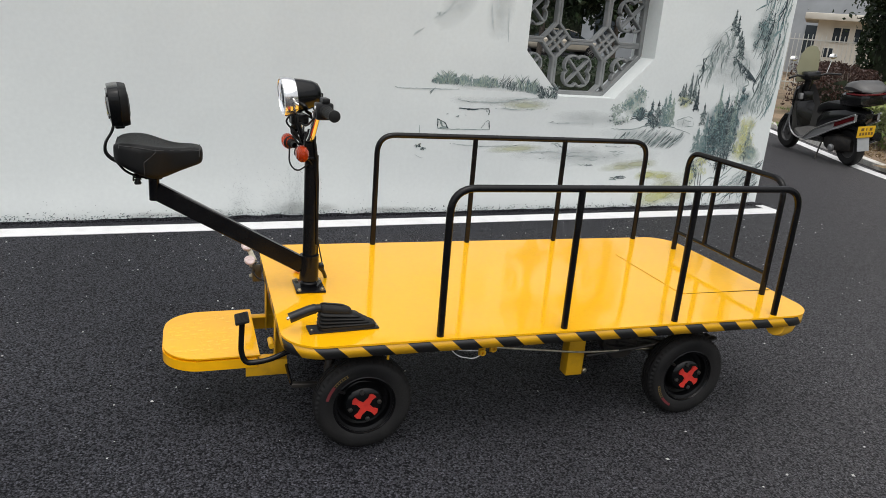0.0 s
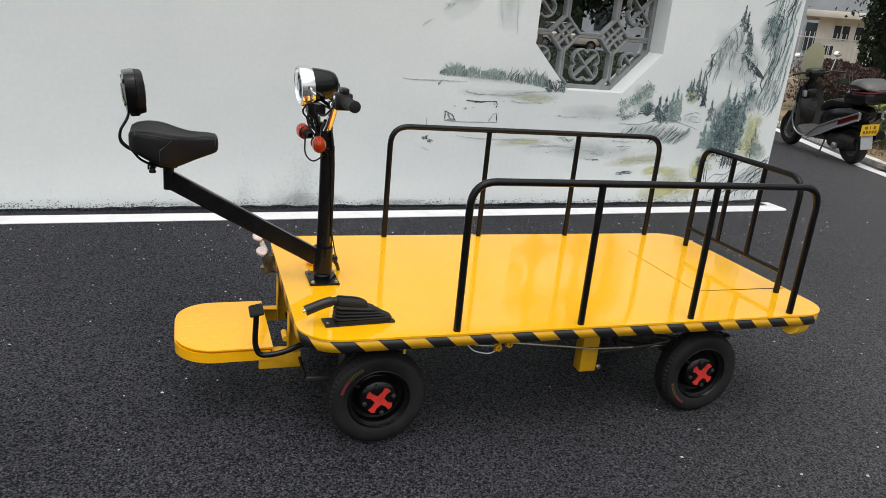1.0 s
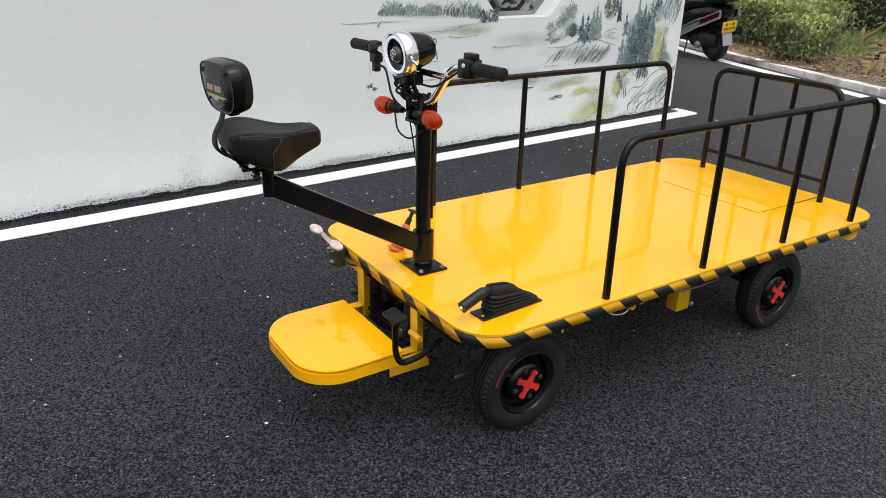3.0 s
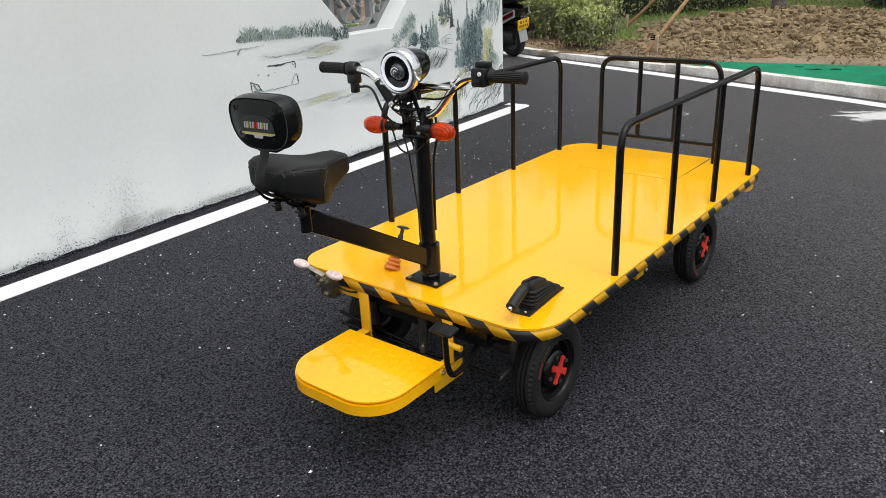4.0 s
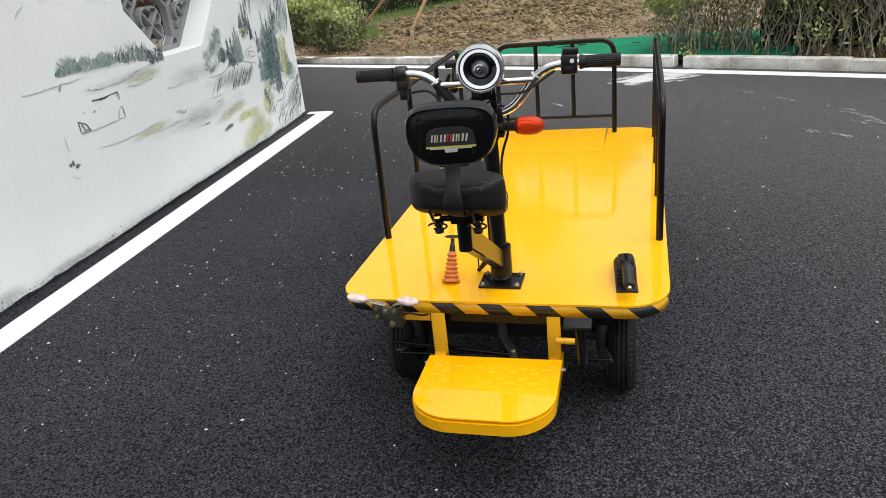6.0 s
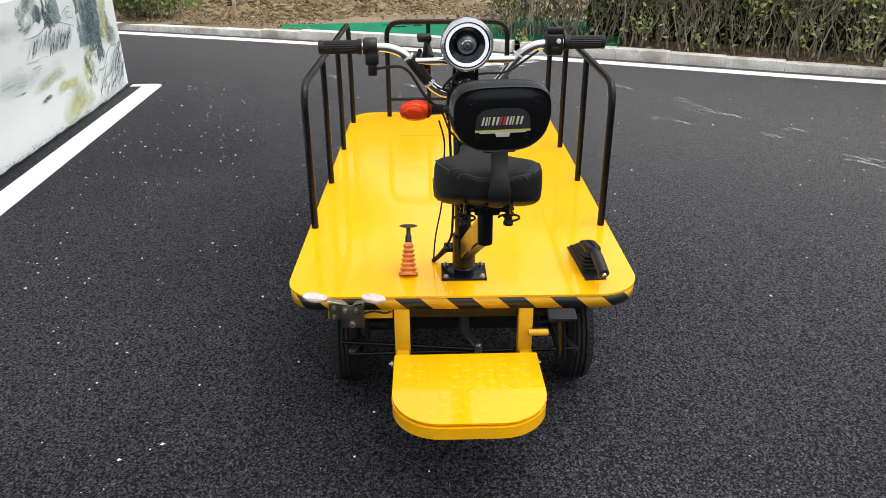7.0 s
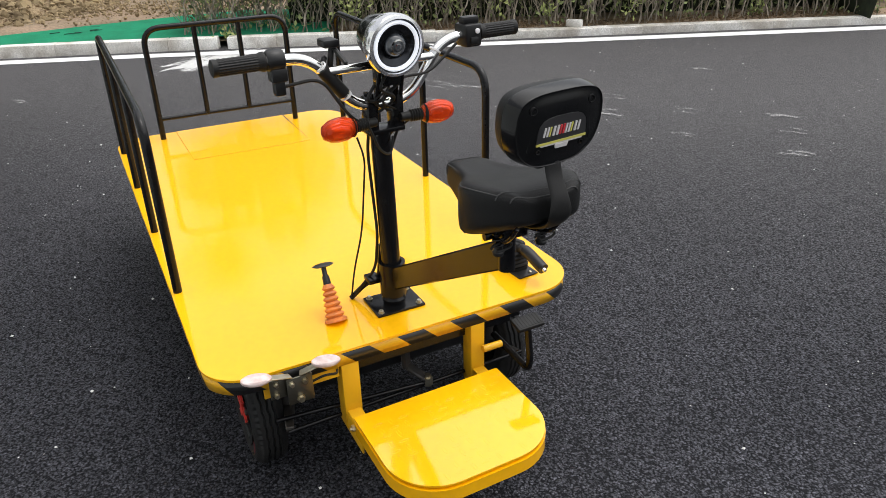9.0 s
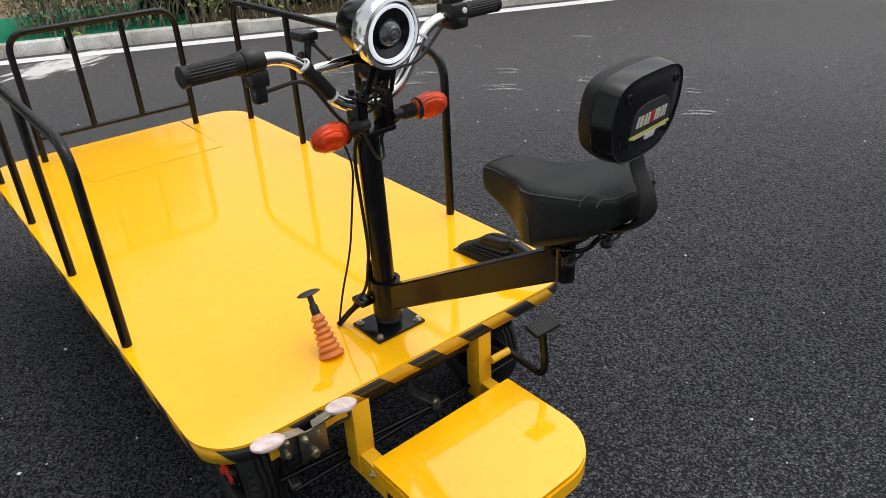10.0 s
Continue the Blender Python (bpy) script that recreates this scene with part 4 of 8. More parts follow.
part("boot", bm, RUBBER, brake)
bm = bmesh.new()
path = rounded_path([LEVER @ Vector(p) for p in ((0.060, 0.0, 0.063), (0.030, 0.0, 0.070), (0.000, -0.001, 0.066), (-0.058, -0.003, 0.046))], 0.02, 6)
tube(bm, path, [0.0120 if (LEVER.inverted() @ p).x > 0.020 else 0.0148 for p in path], 14)
for v in bm.verts:
    w = LEVER.inverted() @ v.co
    if w.x < 0.015 and w.z < 0.050:
        v.co.z += 0.0016 * math.sin(w.x * 400)
grip = part("grip", bm, BLACK_PLASTIC, brake)
bm = bmesh.new()
lathe(bm, [(0.006, -0.002), (0.006, 0.005), (0.004, 0.008), (0, 0.008)], frame_of(path[-1], path[-1] - path[-2]), 12)
part("button", bm, CHROME, grip)
for x in (0.006, 0.200):
    bm = bmesh.new()
    lathe(bm, [(0.0045, 0), (0.0045, 0.003), (0.002, 0.005), (0, 0.005)], Matrix.Translation(LEVER @ Vector((x, -0.012, 0.005))), 8)
    part("screw", bm, ZINC, brake)

# pull knob with an orange bellows
KNOB0, KNOB1 = Vector((0.168, 0.150, DECK)), Vector((0.232, 0.149, 0.526))
ax = KNOB1 - KNOB0
M = frame_of(KNOB0, ax)
bm = bmesh.new()
prof = [(0.0, 0.0), (0.027, 0.0), (0.026, 0.006)]
for k in range(6):
    z, r = 0.014 + k * 0.0126, 0.0232 - 0.0016 * k
    prof += [(r - 0.0052, z - 0.0035), (r - 0.0012, z), (r, z + 0.0028), (r - 0.0016, z + 0.0056)]
prof += [(0.011, 0.088), (0.009, 0.090), (0.0, 0.090)]
lathe(bm, prof, M, 22)
for v in bm.verts:
    v.co.z = max(v.co.z, DECK + 0.0005)
bellows = part("pull_knob", bm, ORANGE_RUBBER, cart, "orange rubber bellows with a black pull handle")
bm = bmesh.new()
lathe(bm, [(0.0095, 0.086), (0.0085, 0.108), (0.006, 0.112), (0.006, ax.length - 0.006), (0, ax.length - 0.006)], M, 14)
lathe(bm, [(0, -0.004), (0.020, -0.003), (0.0265, 0.0), (0.020, 0.003), (0, 0.004)], Matrix.Translation(KNOB1) @ Matrix.Rotation(radians(10), 4, "Y") @ Matrix.Diagonal((0.5, 1, 1, 1)), 20)
part("pull_handle", bm, BLACK_PLASTIC, bellows)

# front step on two legs
STEP = Matrix.Translation((0, -0.002, 0)) @ Matrix.Rotation(radians(0.8), 4, "Z")
step_line = rounded_rect(-0.285, 0.000, -0.187, 0.187, [0.118, 0.118, 0.004, 0.004], 10)
bm = bmesh.new()
slab(bm, step_line, 0.2535, 0.258, 0.0015, STEP)
step = part("foot_step", bm, YELLOW, cart, "yellow rounded foot step with a worn tread plate", sharp=20)
bm = bmesh.new()
slab(bm, rounded_rect(-0.2885, -0.006, -0.1870, 0.1890, [0.119, 0.119, 0.004, 0.004], 10), 0.216, 0.2475, 0.002, STEP)
slab(bm, rounded_rect(-0.272, -0.006, -0.172, 0.172, [0.109, 0.109, 0.004, 0.004], 10), 0.2470, 0.2540, 0.0, STEP)
part("step_rim", bm, YELLOW, step, sharp=20)
bm = bmesh.new()
rng = random.Random(9)
for i in range(10):
    for j in range(11):
        x, y = -0.262 + 0.0235 * i, -0.150 + 0.0300 * j
        if (x < -0.20 and abs(y) > 0.12) or x > -0.035 or noise.noise(Vector((x * 9, y * 9, 2))) < -0.16:
            continue
        T = STEP @ Matrix.Translation((x + rng.uniform(-0.001, 0.001), y, 0.2578)) @ Matrix.Rotation(radians(90 * ((i + j) % 2) + 4), 4, "Z")
        lathe(bm, [(0.0125, 0.0), (0.0112, 0.0005), (0.0095, 0.0), (0.0, 0.00005)], T @ Matrix.Diagonal((1, 0.34, 1, 1)), 12)
tagged(part("tread", bm, YELLOW, step), "raised tread marks on the step", kind="stuff")
for y0, y1 in ((-0.182, -0.145), (0.145, 0.186)):
    s = -1 if y0 < 0 else 1
    bm = bmesh.new()
    box(bm, 0.0485, 0.0525, y0, y1, 0.190, 0.3665, 0.001)
    box(bm, 0.0525, 0.090, y1 - 0.004, y1, 0.190, 0.3665, 0.001)
    box(bm, 0.000, 0.0485, y0 + 0.004, y1 - 0.004, 0.236, 0.240, 0.001)
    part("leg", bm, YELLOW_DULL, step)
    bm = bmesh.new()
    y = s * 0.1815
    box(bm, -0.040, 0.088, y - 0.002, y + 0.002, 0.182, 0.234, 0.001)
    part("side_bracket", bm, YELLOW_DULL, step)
    bm = bmesh.new()
    lathe(bm, [(0.008, 0), (0.008, 0.006), (0.004, 0.006), (0.004, 0.011), (0, 0.011)], frame_of((-0.012, y + s * 0.007, 0.238), (0, s, 0)), 6)
    part("bolt", bm, ZINC, step, smooth=False)

# brake pedal
bm = bmesh.new()
tube(bm, rounded_path([(-0.053, -0.238, 0.400), (-0.058, -0.246, 0.30), (-0.045, -0.250, 0.262), (0.02, -0.250, 0.266), (0.095, -0.235, 0.290)], 0.03, 6), 0.0085, 12)
pedal = part("brake_pedal", bm, BLACK_PAINT, cart, "black bent-rod brake pedal with a rubber pad")
bm = bmesh.new()
P = Matrix.Translation((-0.054, -0.238, 0.405)) @ Matrix.Rotation(radians(-12), 4, "Y")
box(bm, -0.021, 0.021, -0.036, 0.036, -0.006, 0.006, 0.005, P)
pedal_pad = part("pedal_pad", bm, RUBBER, pedal)
bm = bmesh.new()
for k in range(8):
    box(bm, -0.017, 0.017, -0.030 + k * 0.0080, -0.0265 + k * 0.0080, 0.005, 0.0068, 0.0, P)
tagged(part("pad_ribbing", bm, RUBBER, pedal), kind="stuff")
bm = bmesh.new()
tube(bm, [(0.035, -0.17, 0.300), (0.035, -0.222, 0.300)], 0.009, 12)
part("pedal_stop", bm, YELLOW_DULL, pedal)

# latch with two oval pads at the front edge
OLIVE_ZINC = material("dull_olive_zinc", (0.20, 0.19, 0.15), 0.32, 0.85, second=(0.11, 0.10, 0.075), scale=22, amount=0.8, bump=0.05, bump_scale=90)
bm = bmesh.new()
box(bm, 0.012, 0.016, 0.262, 0.318, 0.334, 0.400, 0.001)
box(bm, 0.016, 0.044, 0.262, 0.266, 0.334, 0.400, 0.001)
latch = part("latch", bm, OLIVE_ZINC, cart, "dull zinc latch plates with two pale oval pads")
bm = bmesh.new()
box(bm, 0.024, 0.028, 0.310, 0.352, 0.352, 0.400, 0.001)
part("side_plate", bm, OLIVE_ZINC, latch)
PADS = ((0.002, 0.380, 0.434), (0.004, 0.232, 0.428))
for x, y, z in PADS:
    bm = bmesh.new()
    lathe(bm, [(0, -0.006), (0.024, -0.006), (0.0275, -0.002), (0.0275, 0.002), (0.024, 0.005), (0, 0.007)], Matrix.Translation((x - 0.004, y, z)) @ Matrix.Rotation(radians(8), 4, "X") @ Matrix.Diagonal((0.68, 1.14, 1, 1)), 24)
    part("oval_pad", bm, WHITE_PAD, latch, "chalky pink-white pad")
    # a folded arm from the pad down to the plates
    f = 1 if y > 0.3 else -1
    bm = bmesh.new()
    bar(bm, (x + 0.004, y - f * 0.012, z - 0.008), (0.022, 0.296 + f * 0.010, 0.401), 0.020, 0.003, 0.001)
    part("latch_arm", bm, ZINC, latch)
for y, z in ((0.292, 0.346), (0.308, 0.388), (0.280, 0.388), (0.340, 0.362), (0.338, 0.390)):
    bm = bmesh.new()
    big = 1.5 if z < 0.35 else 1.0
    lathe(bm, [(0.0065 * big, 0), (0.0065 * big, 0.004), (0.0045 * big, 0.004), (0.0045 * big, 0.010), (0, 0.010)], frame_of((0.012 if y < 0.32 else 0.024, y, z), (-1, 0, 0)), 6)
    part("bolt", bm, ZINC, latch, smooth=False)
cable([(0.02, 0.262, 0.372), (0.012, 0.235, 0.385), (0.020, 0.205, 0.372), (0.05, 0.195, 0.36)], 0.0028, parent=cart)
bm = bmesh.new()
bar(bm, (0.056, 0.19, 0.352), (0.056, 0.36, 0.352), 0.004, 0.030, 0.001)
part("front_bracket", bm, YELLOW_DULL, cart)

# running gear under the deck
bm = bmesh.new()
bar(bm, (0.130, 0.0, 0.36), (0.125, -0.004, 0.25), 0.030, 0.012)
bar(bm, (0.130, -0.002, 0.255), (0.081, -0.040, 0.226), 0.026, 0.010)
drop_arm = part("drop_arm", bm, DARK_STEEL, cart)
bm = bmesh.new()
lathe(bm, [(0.012, -0.01), (0.012, 0.012), (0.007, 0.012), (0.007, 0.02), (0, 0.02)], Matrix.Translation((0.081, -0.040, 0.222)), 6)
part("nut", bm, ZINC, drop_arm, smooth=False)
for a, b, r in (((0.085, -0.315, 0.215), (0.085, 0.315, 0.205), 0.0050), ((0.081, -0.04, 0.218), (0.10, 0.335, 0.235), 0.0055)):
    bm = bmesh.new()
    tube(bm, [a, b], r, 10)
    part("tie_rod", bm, BLACK_PAINT, cart)
for y in (-0.315, 0.315):
    s = 1 if y > 0 else -1
    bm = bmesh.new()
    lathe(bm, [(0, -0.055), (0.016, -0.055), (0.019, -0.02), (0.014, 0.01), (0.019, 0.035), (0.012, 0.06), (0, 0.06)], Matrix.Translation((0.205, y - s * 0.03, 0.215)), 14)
    bar(bm, (0.205, y - s * 0.03, 0.19), (0.085, y - s * 0.005, 0.21), 0.02, 0.014)
    tube(bm, [(0.205, y - s * 0.03, 0.18), (0.30, y, 0.18)], 0.016, 10)
    part("steering_knuckle", bm, DARK_STEEL, cart)
    for x in (1.462,):
        bm = bmesh.new()
        for k in range(4):
            z = 0.198 + 0.012 * k
            L = 0.26 - 0.04 * k
            tube(bm, rounded_path([(x - L, s * 0.26, z + 0.04), (x, s * 0.26, z), (x + L * 0.8, s * 0.26, z + 0.04)], 0.12, 6), 0.018, 4, ry=0.004, turn=radians(45))
        part("leaf_spring", bm, DARK_STEEL, cart)
bm = bmesh.new()
box(bm, 0.16, 0.50, -0.22, 0.22, 0.235, 0.365, 0.012)
part("battery_box", bm, BLACK_PLASTIC, cart)
bm = bmesh.new()
box(bm, 0.56, 1.00, -0.20, 0.20, 0.245, 0.365, 0.012)
part("battery_box", bm, BLACK_PLASTIC, cart)
bm = bmesh.new()
lathe(bm, [(0, -0.11), (0.06, -0.11), (0.068, -0.10), (0.068, 0.09), (0.05, 0.10), (0, 0.10)], frame_of((1.285, -0.15, 0.250), (0.25, 1, 0.1)), 24)
part("drive_motor", bm, DARK_STEEL, cart)
bm = bmesh.new()
box(bm, 1.036, 1.100, -0.288, -0.240, 0.145, 0.368, 0.003)
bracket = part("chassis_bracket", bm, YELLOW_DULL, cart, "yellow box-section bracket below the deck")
bm = bmesh.new()
lathe(bm, [(0.009, 0), (0.009, 0.007), (0.005, 0.010), (0, 0.010)], frame_of((1.105, -0.29, 0.165), (0, -1, 0)), 6)
part("bolt", bm, ZINC, bracket, smooth=False)
cable([(0.69, -0.405, 0.336), (1.05, -0.345, 0.262), (1.25, -0.30, 0.235), (1.42, -0.30, 0.235)], 0.0038, ZINC, bend=0.06, name="brake_rod")
cable([(1.10, -0.30, 0.225), (1.30, -0.31, 0.245), (1.46, -0.31, 0.270)], 0.006, DARK_STEEL, bend=0.05, name="brake_rod")
cable([(0.55, -0.405, 0.345), (0.58, -0.405, 0.312), (0.635, -0.405, 0.300), (0.662, -0.405, 0.315)], 0.0020, WHITE_PLASTIC, bend=0.03, name="loose_wire")
cable([(0.56, -0.40, 0.338), (0.60, -0.40, 0.328), (0.66, -0.40, 0.324)], 0.0020, WHITE_PLASTIC, bend=0.03, name="loose_wire")
for x, low in ((0.658, 0.312), (0.694, 0.322)):
    bm = bmesh.new()
    box(bm, x - 0.011, x + 0.011, -0.410, -0.405, low, 0.367, 0.001)
    lathe(bm, [(0.005, 0), (0.011, 0), (0.011, 0.008), (0.005, 0.008)], frame_of((x, -0.410, low + 0.012), (0, -1, 0)), 12, close=True)
    part("cable_tab", bm, YELLOW_DULL, cart)
bm = bmesh.new()
tube(bm, [(0.345, -0.452, 0.369), (0.345, -0.452, 0.345)], 0.004, 8)
part("edge_pin", bm, YELLOW_DULL, cart)
# rear corner plates
for s in (-1, 1):
    bm = bmesh.new()
    tube(bm, rounded_path([(1.76, s * 0.44, 0.352), (1.80, s * 0.42, 0.335), (1.87, s * 0.39, 0.335), (1.89, s * 0.33, 0.350)], 0.04, 5), 0.030, 12, ry=0.028)
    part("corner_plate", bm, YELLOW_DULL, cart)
bm = bmesh.new()
bar(bm, (1.80, -0.42, 0.362), (1.90, -0.34, 0.362), 0.03, 0.006)
part("tail_strip", bm, BLACK_PAINT, cart)


# ---- plants: leaves as small folded blades, each its own island ----
def leaf_material(name, dark, light, rough=0.5):
    m = bpy.data.materials.new(name)
    m.use_nodes = True
    t = m.node_tree
    b = t.nodes["Principled BSDF"]
    b.inputs["Roughness"].default_value = rough
    g = t.nodes.new("ShaderNodeNewGeometry")
    n = t.nodes.new("ShaderNodeTexNoise")
    n.inputs["Scale"].default_value = 3.0
    co = t.nodes.new("ShaderNodeTexCoord")
    t.links.new(co.outputs["Object"], n.inputs["Vector"])
    add = t.nodes.new("ShaderNodeMath")
    add.operation = "MULTIPLY_ADD"
    add.inputs[1].default_value = 0.6
    t.links.new(g.outputs["Random Per Island"], add.inputs[0])
    sub = t.nodes.new("ShaderNodeMapRange")
    sub.inputs["From Min"].default_value, sub.inputs["From Max"].default_value = 0.3, 0.7
    sub.inputs["To Min"].default_value, sub.inputs["To Max"].default_value = 0.0, 0.4
    t.links.new(n.outputs["Fac"], sub.inputs["Value"])
    t.links.new(sub.outputs[0], add.inputs[2])
    mix = t.nodes.new("ShaderNodeMix")
    mix.data_type = "RGBA"
    t.links.new(add.outputs[0], mix.inputs["Factor"])
    mix.inputs["A"].default_value, mix.inputs["B"].default_value = (*dark, 1), (*light, 1)
    t.links.new(mix.outputs["Result"], b.inputs["Base Color"])
    tr = t.nodes.new("ShaderNodeBsdfTranslucent")
    t.links.new(mix.outputs["Result"], tr.inputs["Color"])
    ms = t.nodes.new("ShaderNodeMixShader")
    ms.inputs[0].default_value = 0.25
    t.links.new(b.outputs[0], ms.inputs[1])
    t.links.new(tr.outputs[0], ms.inputs[2])
    t.links.new(ms.outputs[0], t.nodes["Material Output"].inputs["Surface"])
    return m


HEDGE_TOP = leaf_material("pale_hedge_leaves", (0.16, 0.22, 0.06), (0.58, 0.62, 0.24))
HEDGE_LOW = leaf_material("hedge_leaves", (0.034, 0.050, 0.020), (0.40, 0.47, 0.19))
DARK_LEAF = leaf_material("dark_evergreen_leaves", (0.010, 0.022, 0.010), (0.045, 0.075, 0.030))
RED_LEAF = leaf_material("dull_red_leaves", (0.035, 0.018, 0.016), (0.11, 0.06, 0.045))
GRASS_LEAF = leaf_material("grass_blades", (0.10, 0.19, 0.035), (0.28, 0.44, 0.10))
DRY_LEAF = leaf_material("dry_leaves", (0.07, 0.045, 0.025), (0.30, 0.21, 0.12), 0.8)
CLOD = leaf_material("soil_clods", (0.12, 0.085, 0.045), (0.50, 0.385, 0.22), 0.95)
INNER_SHADE = material("hedge_shade_core", (0.012, 0.018, 0.009), 0.9, second=(0.03, 0.04, 0.018), scale=9, amount=0.9, bump=0.8, bump_scale=30)
STEM = material("hedge_stems", (0.40, 0.35, 0.28), 0.85, second=(0.13, 0.105, 0.08), scale=12, amount=0.9)


def leaf_cloud(name, places, mat, parent=None, label="", seed=1, kind="", up=0.3):
    """places: (x, y, z, length) a leaf. One mesh of folded blades with random turns."""
    rng = np.random.default_rng(seed)
    p = np.asarray(places, float)
    n = len(p)
    d = rng.normal(size=(n, 3))
    d[:, 2] += up
    d /= np.linalg.norm(d, axis=1, keepdims=True)
    s = np.cross(d, rng.normal(size=(n, 3)))
    s /= np.linalg.norm(s, axis=1, keepdims=True)
    k = np.cross(d, s)
    L = p[:, 3:4]
    c = p[:, :3]
    v = np.stack([c - d * L * 0.5, c + s * L * 0.26 + k * L * 0.08, c + d * L * 0.5, c - s * L * 0.26 + k * L * 0.08], 1).reshape(-1, 3)
    f = np.arange(4 * n).reshape(-1, 4)
    me = bpy.data.meshes.new(name)
    me.from_pydata(v.tolist(), [], np.concatenate([f[:, [0, 1, 2]], f[:, [0, 2, 3]]]).tolist())
    me.materials.append(mat)
    ob = new(name, me)
    if parent is not None:
        ob.parent = parent
        ob.matrix_parent_inverse = world_of(parent).inverted()
    return tagged(ob, label, kind=kind)


def run(d, out):
    """A place d metres along the verge from the kerb's gap (positive: towards the hedge), out metres beyond the line."""
    table = RUN
    d = max(min(d, table[-1][0]), table[0][0])
    for (a, p), (b, q) in zip(table, table[1:]):
        if a <= d <= b:
            f = (d - a) / (b - a)
            t = (Vector(q) - Vector(p)).normalized()
            base = Vector(p).lerp(Vector(q), f)
            return base + Vector((-t.y, t.x)) * out, t
    return Vector(table[-1][1]), Vector((0, -1))


# runs along the verge line, counted from its point near y = -0.7
RUN, total = [], 0.0
for k, p in enumerate(EDGE):
    if k:
        total += (Vector(p) - Vector(EDGE[k - 1])).length
    RUN.append((total, p))
zero = next(a + (b - a) * (p[1] + 0.62) / (p[1] - q[1]) for (a, p), (b, q) in zip(RUN, RUN[1:]) if p[1] >= -0.62 >= q[1])
RUN = [(a - zero, p) for a, p in RUN]

DARK_GREEN = material("shaded_green_fold", (0.006, 0.06, 0.035), 0.9, second=(0.004, 0.03, 0.02), scale=20)

# ---- kerb stones ----
def kerb_material():
    """Pale concrete, soiled in brown blotches, each stone a little different."""
    m = material("weathered_kerb_concrete", (0.84, 0.825, 0.79), 0.88, second=(0.56, 0.53, 0.47), scale=4.5, amount=0.9, fine=0.25, fine_scale=120, bump=0.5, bump_scale=70)
    t = m.node_tree
    b = t.nodes["Principled BSDF"]
    old = b.inputs["Base Color"].links[0].from_socket
    co = t.nodes.new("ShaderNodeNewGeometry").outputs["Position"]
    n = t.nodes.new("ShaderNodeTexNoise")
    n.inputs["Scale"].default_value, n.inputs["Detail"].default_value, n.inputs["Roughness"].default_value = 2.3, 9, 0.68
    t.links.new(co, n.inputs["Vector"])
    r = t.nodes.new("ShaderNodeMapRange")
    r.inputs["From Min"].default_value, r.inputs["From Max"].default_value = 0.50, 0.66
    r.inputs["To Max"].default_value = 0.65
    t.links.new(n.outputs["Fac"], r.inputs["Value"])
    mix = t.nodes.new("ShaderNodeMix")
    mix.data_type = "RGBA"
    t.links.new(r.outputs[0], mix.inputs["Factor"])
    t.links.new(old, mix.inputs["A"])
    mix.inputs["B"].default_value = (0.25, 0.205, 0.155, 1)
    info = t.nodes.new("ShaderNodeObjectInfo")
    vr = t.nodes.new("ShaderNodeMapRange")
    vr.inputs["To Min"].default_value, vr.inputs["To Max"].default_value = 0.93, 1.10
    t.links.new(info.outputs["Random"], vr.inputs["Value"])
    sc = t.nodes.new("ShaderNodeVectorMath")
    sc.operation = "SCALE"
    t.links.new(mix.outputs["Result"], sc.inputs[0])
    t.links.new(vr.outputs[0], sc.inputs["Scale"])
    t.links.new(sc.outputs[0], b.inputs["Base Color"])
    return m


KERB_STONE = kerb_material()
kerb = thing("kerb", (5.8, -0.7, 0), "weathered grey concrete kerb of single stones along the verge", "kerb", kind="structure")
rng = random.Random(5)
d = -20.0
STONES = []
while d < 24:
    n = 0.49 if -6 < d < 9 else 1.2
    STONES.append((d, d + n))
    d += n
shift = min(STONES, key=lambda s: abs(s[1]))[1]
for a, b in STONES:
    a, b = a - shift, b - shift
    g0 = 0.045 if abs(a) < 0.01 else 0.0008
    g1 = 0.045 if abs(b) < 0.01 else 0.0008
    (p, t), (q, _) = run(a + g0, 0.275), run(b - g1, 0.275)
    bm = bmesh.new()
    lift = rng.uniform(-0.001, 0.001)
    top = 0.070 + 0.032 * max(0.0, min(1.0, (a + 3.6) / 1.4, (2.6 - a) / 1.6)) + lift
    bar(bm, (p.x - t.y * 0.06, p.y + t.x * 0.06, top - 0.085), (q.x - t.y * 0.06, q.y + t.x * 0.06, top - 0.085), 0.12, 0.17, 0.004)
    noisy(bm, 0.003, 9, a)
    part("kerb_stone", bm, KERB_STONE, kerb)

# ---- the verge behind it ----
VERGE = material("verge_soil_and_grass", (0.29, 0.21, 0.14), 0.95, second=(0.17, 0.13, 0.08), scale=0.8, amount=0.95, contrast=(0.42, 0.56), fine=0.3, fine_scale=40, bump=0.6, bump_scale=35)
bm = bmesh.new()
near = offset(EDGE, 0.385)
far = [(60, 60), (90, 16), (90, 8), (90, 2), (90, -2), (90, -8), (80, -16), (70, -26), (60, -40), (40, -60), (10, -90)]
rows = []
for f in (0, 0.004, 0.01, 0.02, 0.035, 0.06, 0.1, 0.2, 0.5, 1.0):
    rows.append([bm.verts.new((a[0] + (b[0] - a[0]) * f, a[1] + (b[1] - a[1]) * f, 0.058 + 0.042 * min(1, f * 60))) for a, b in zip(near, far)])
for a, b in zip(rows, rows[1:]):
    for k in range(len(a) - 1):
        bm.faces.new((a[k], a[k + 1], b[k + 1], b[k]))
tagged(part("verge", bm, VERGE, None), "planted verge of brown soil with patches of grass", "ground", kind="structure")

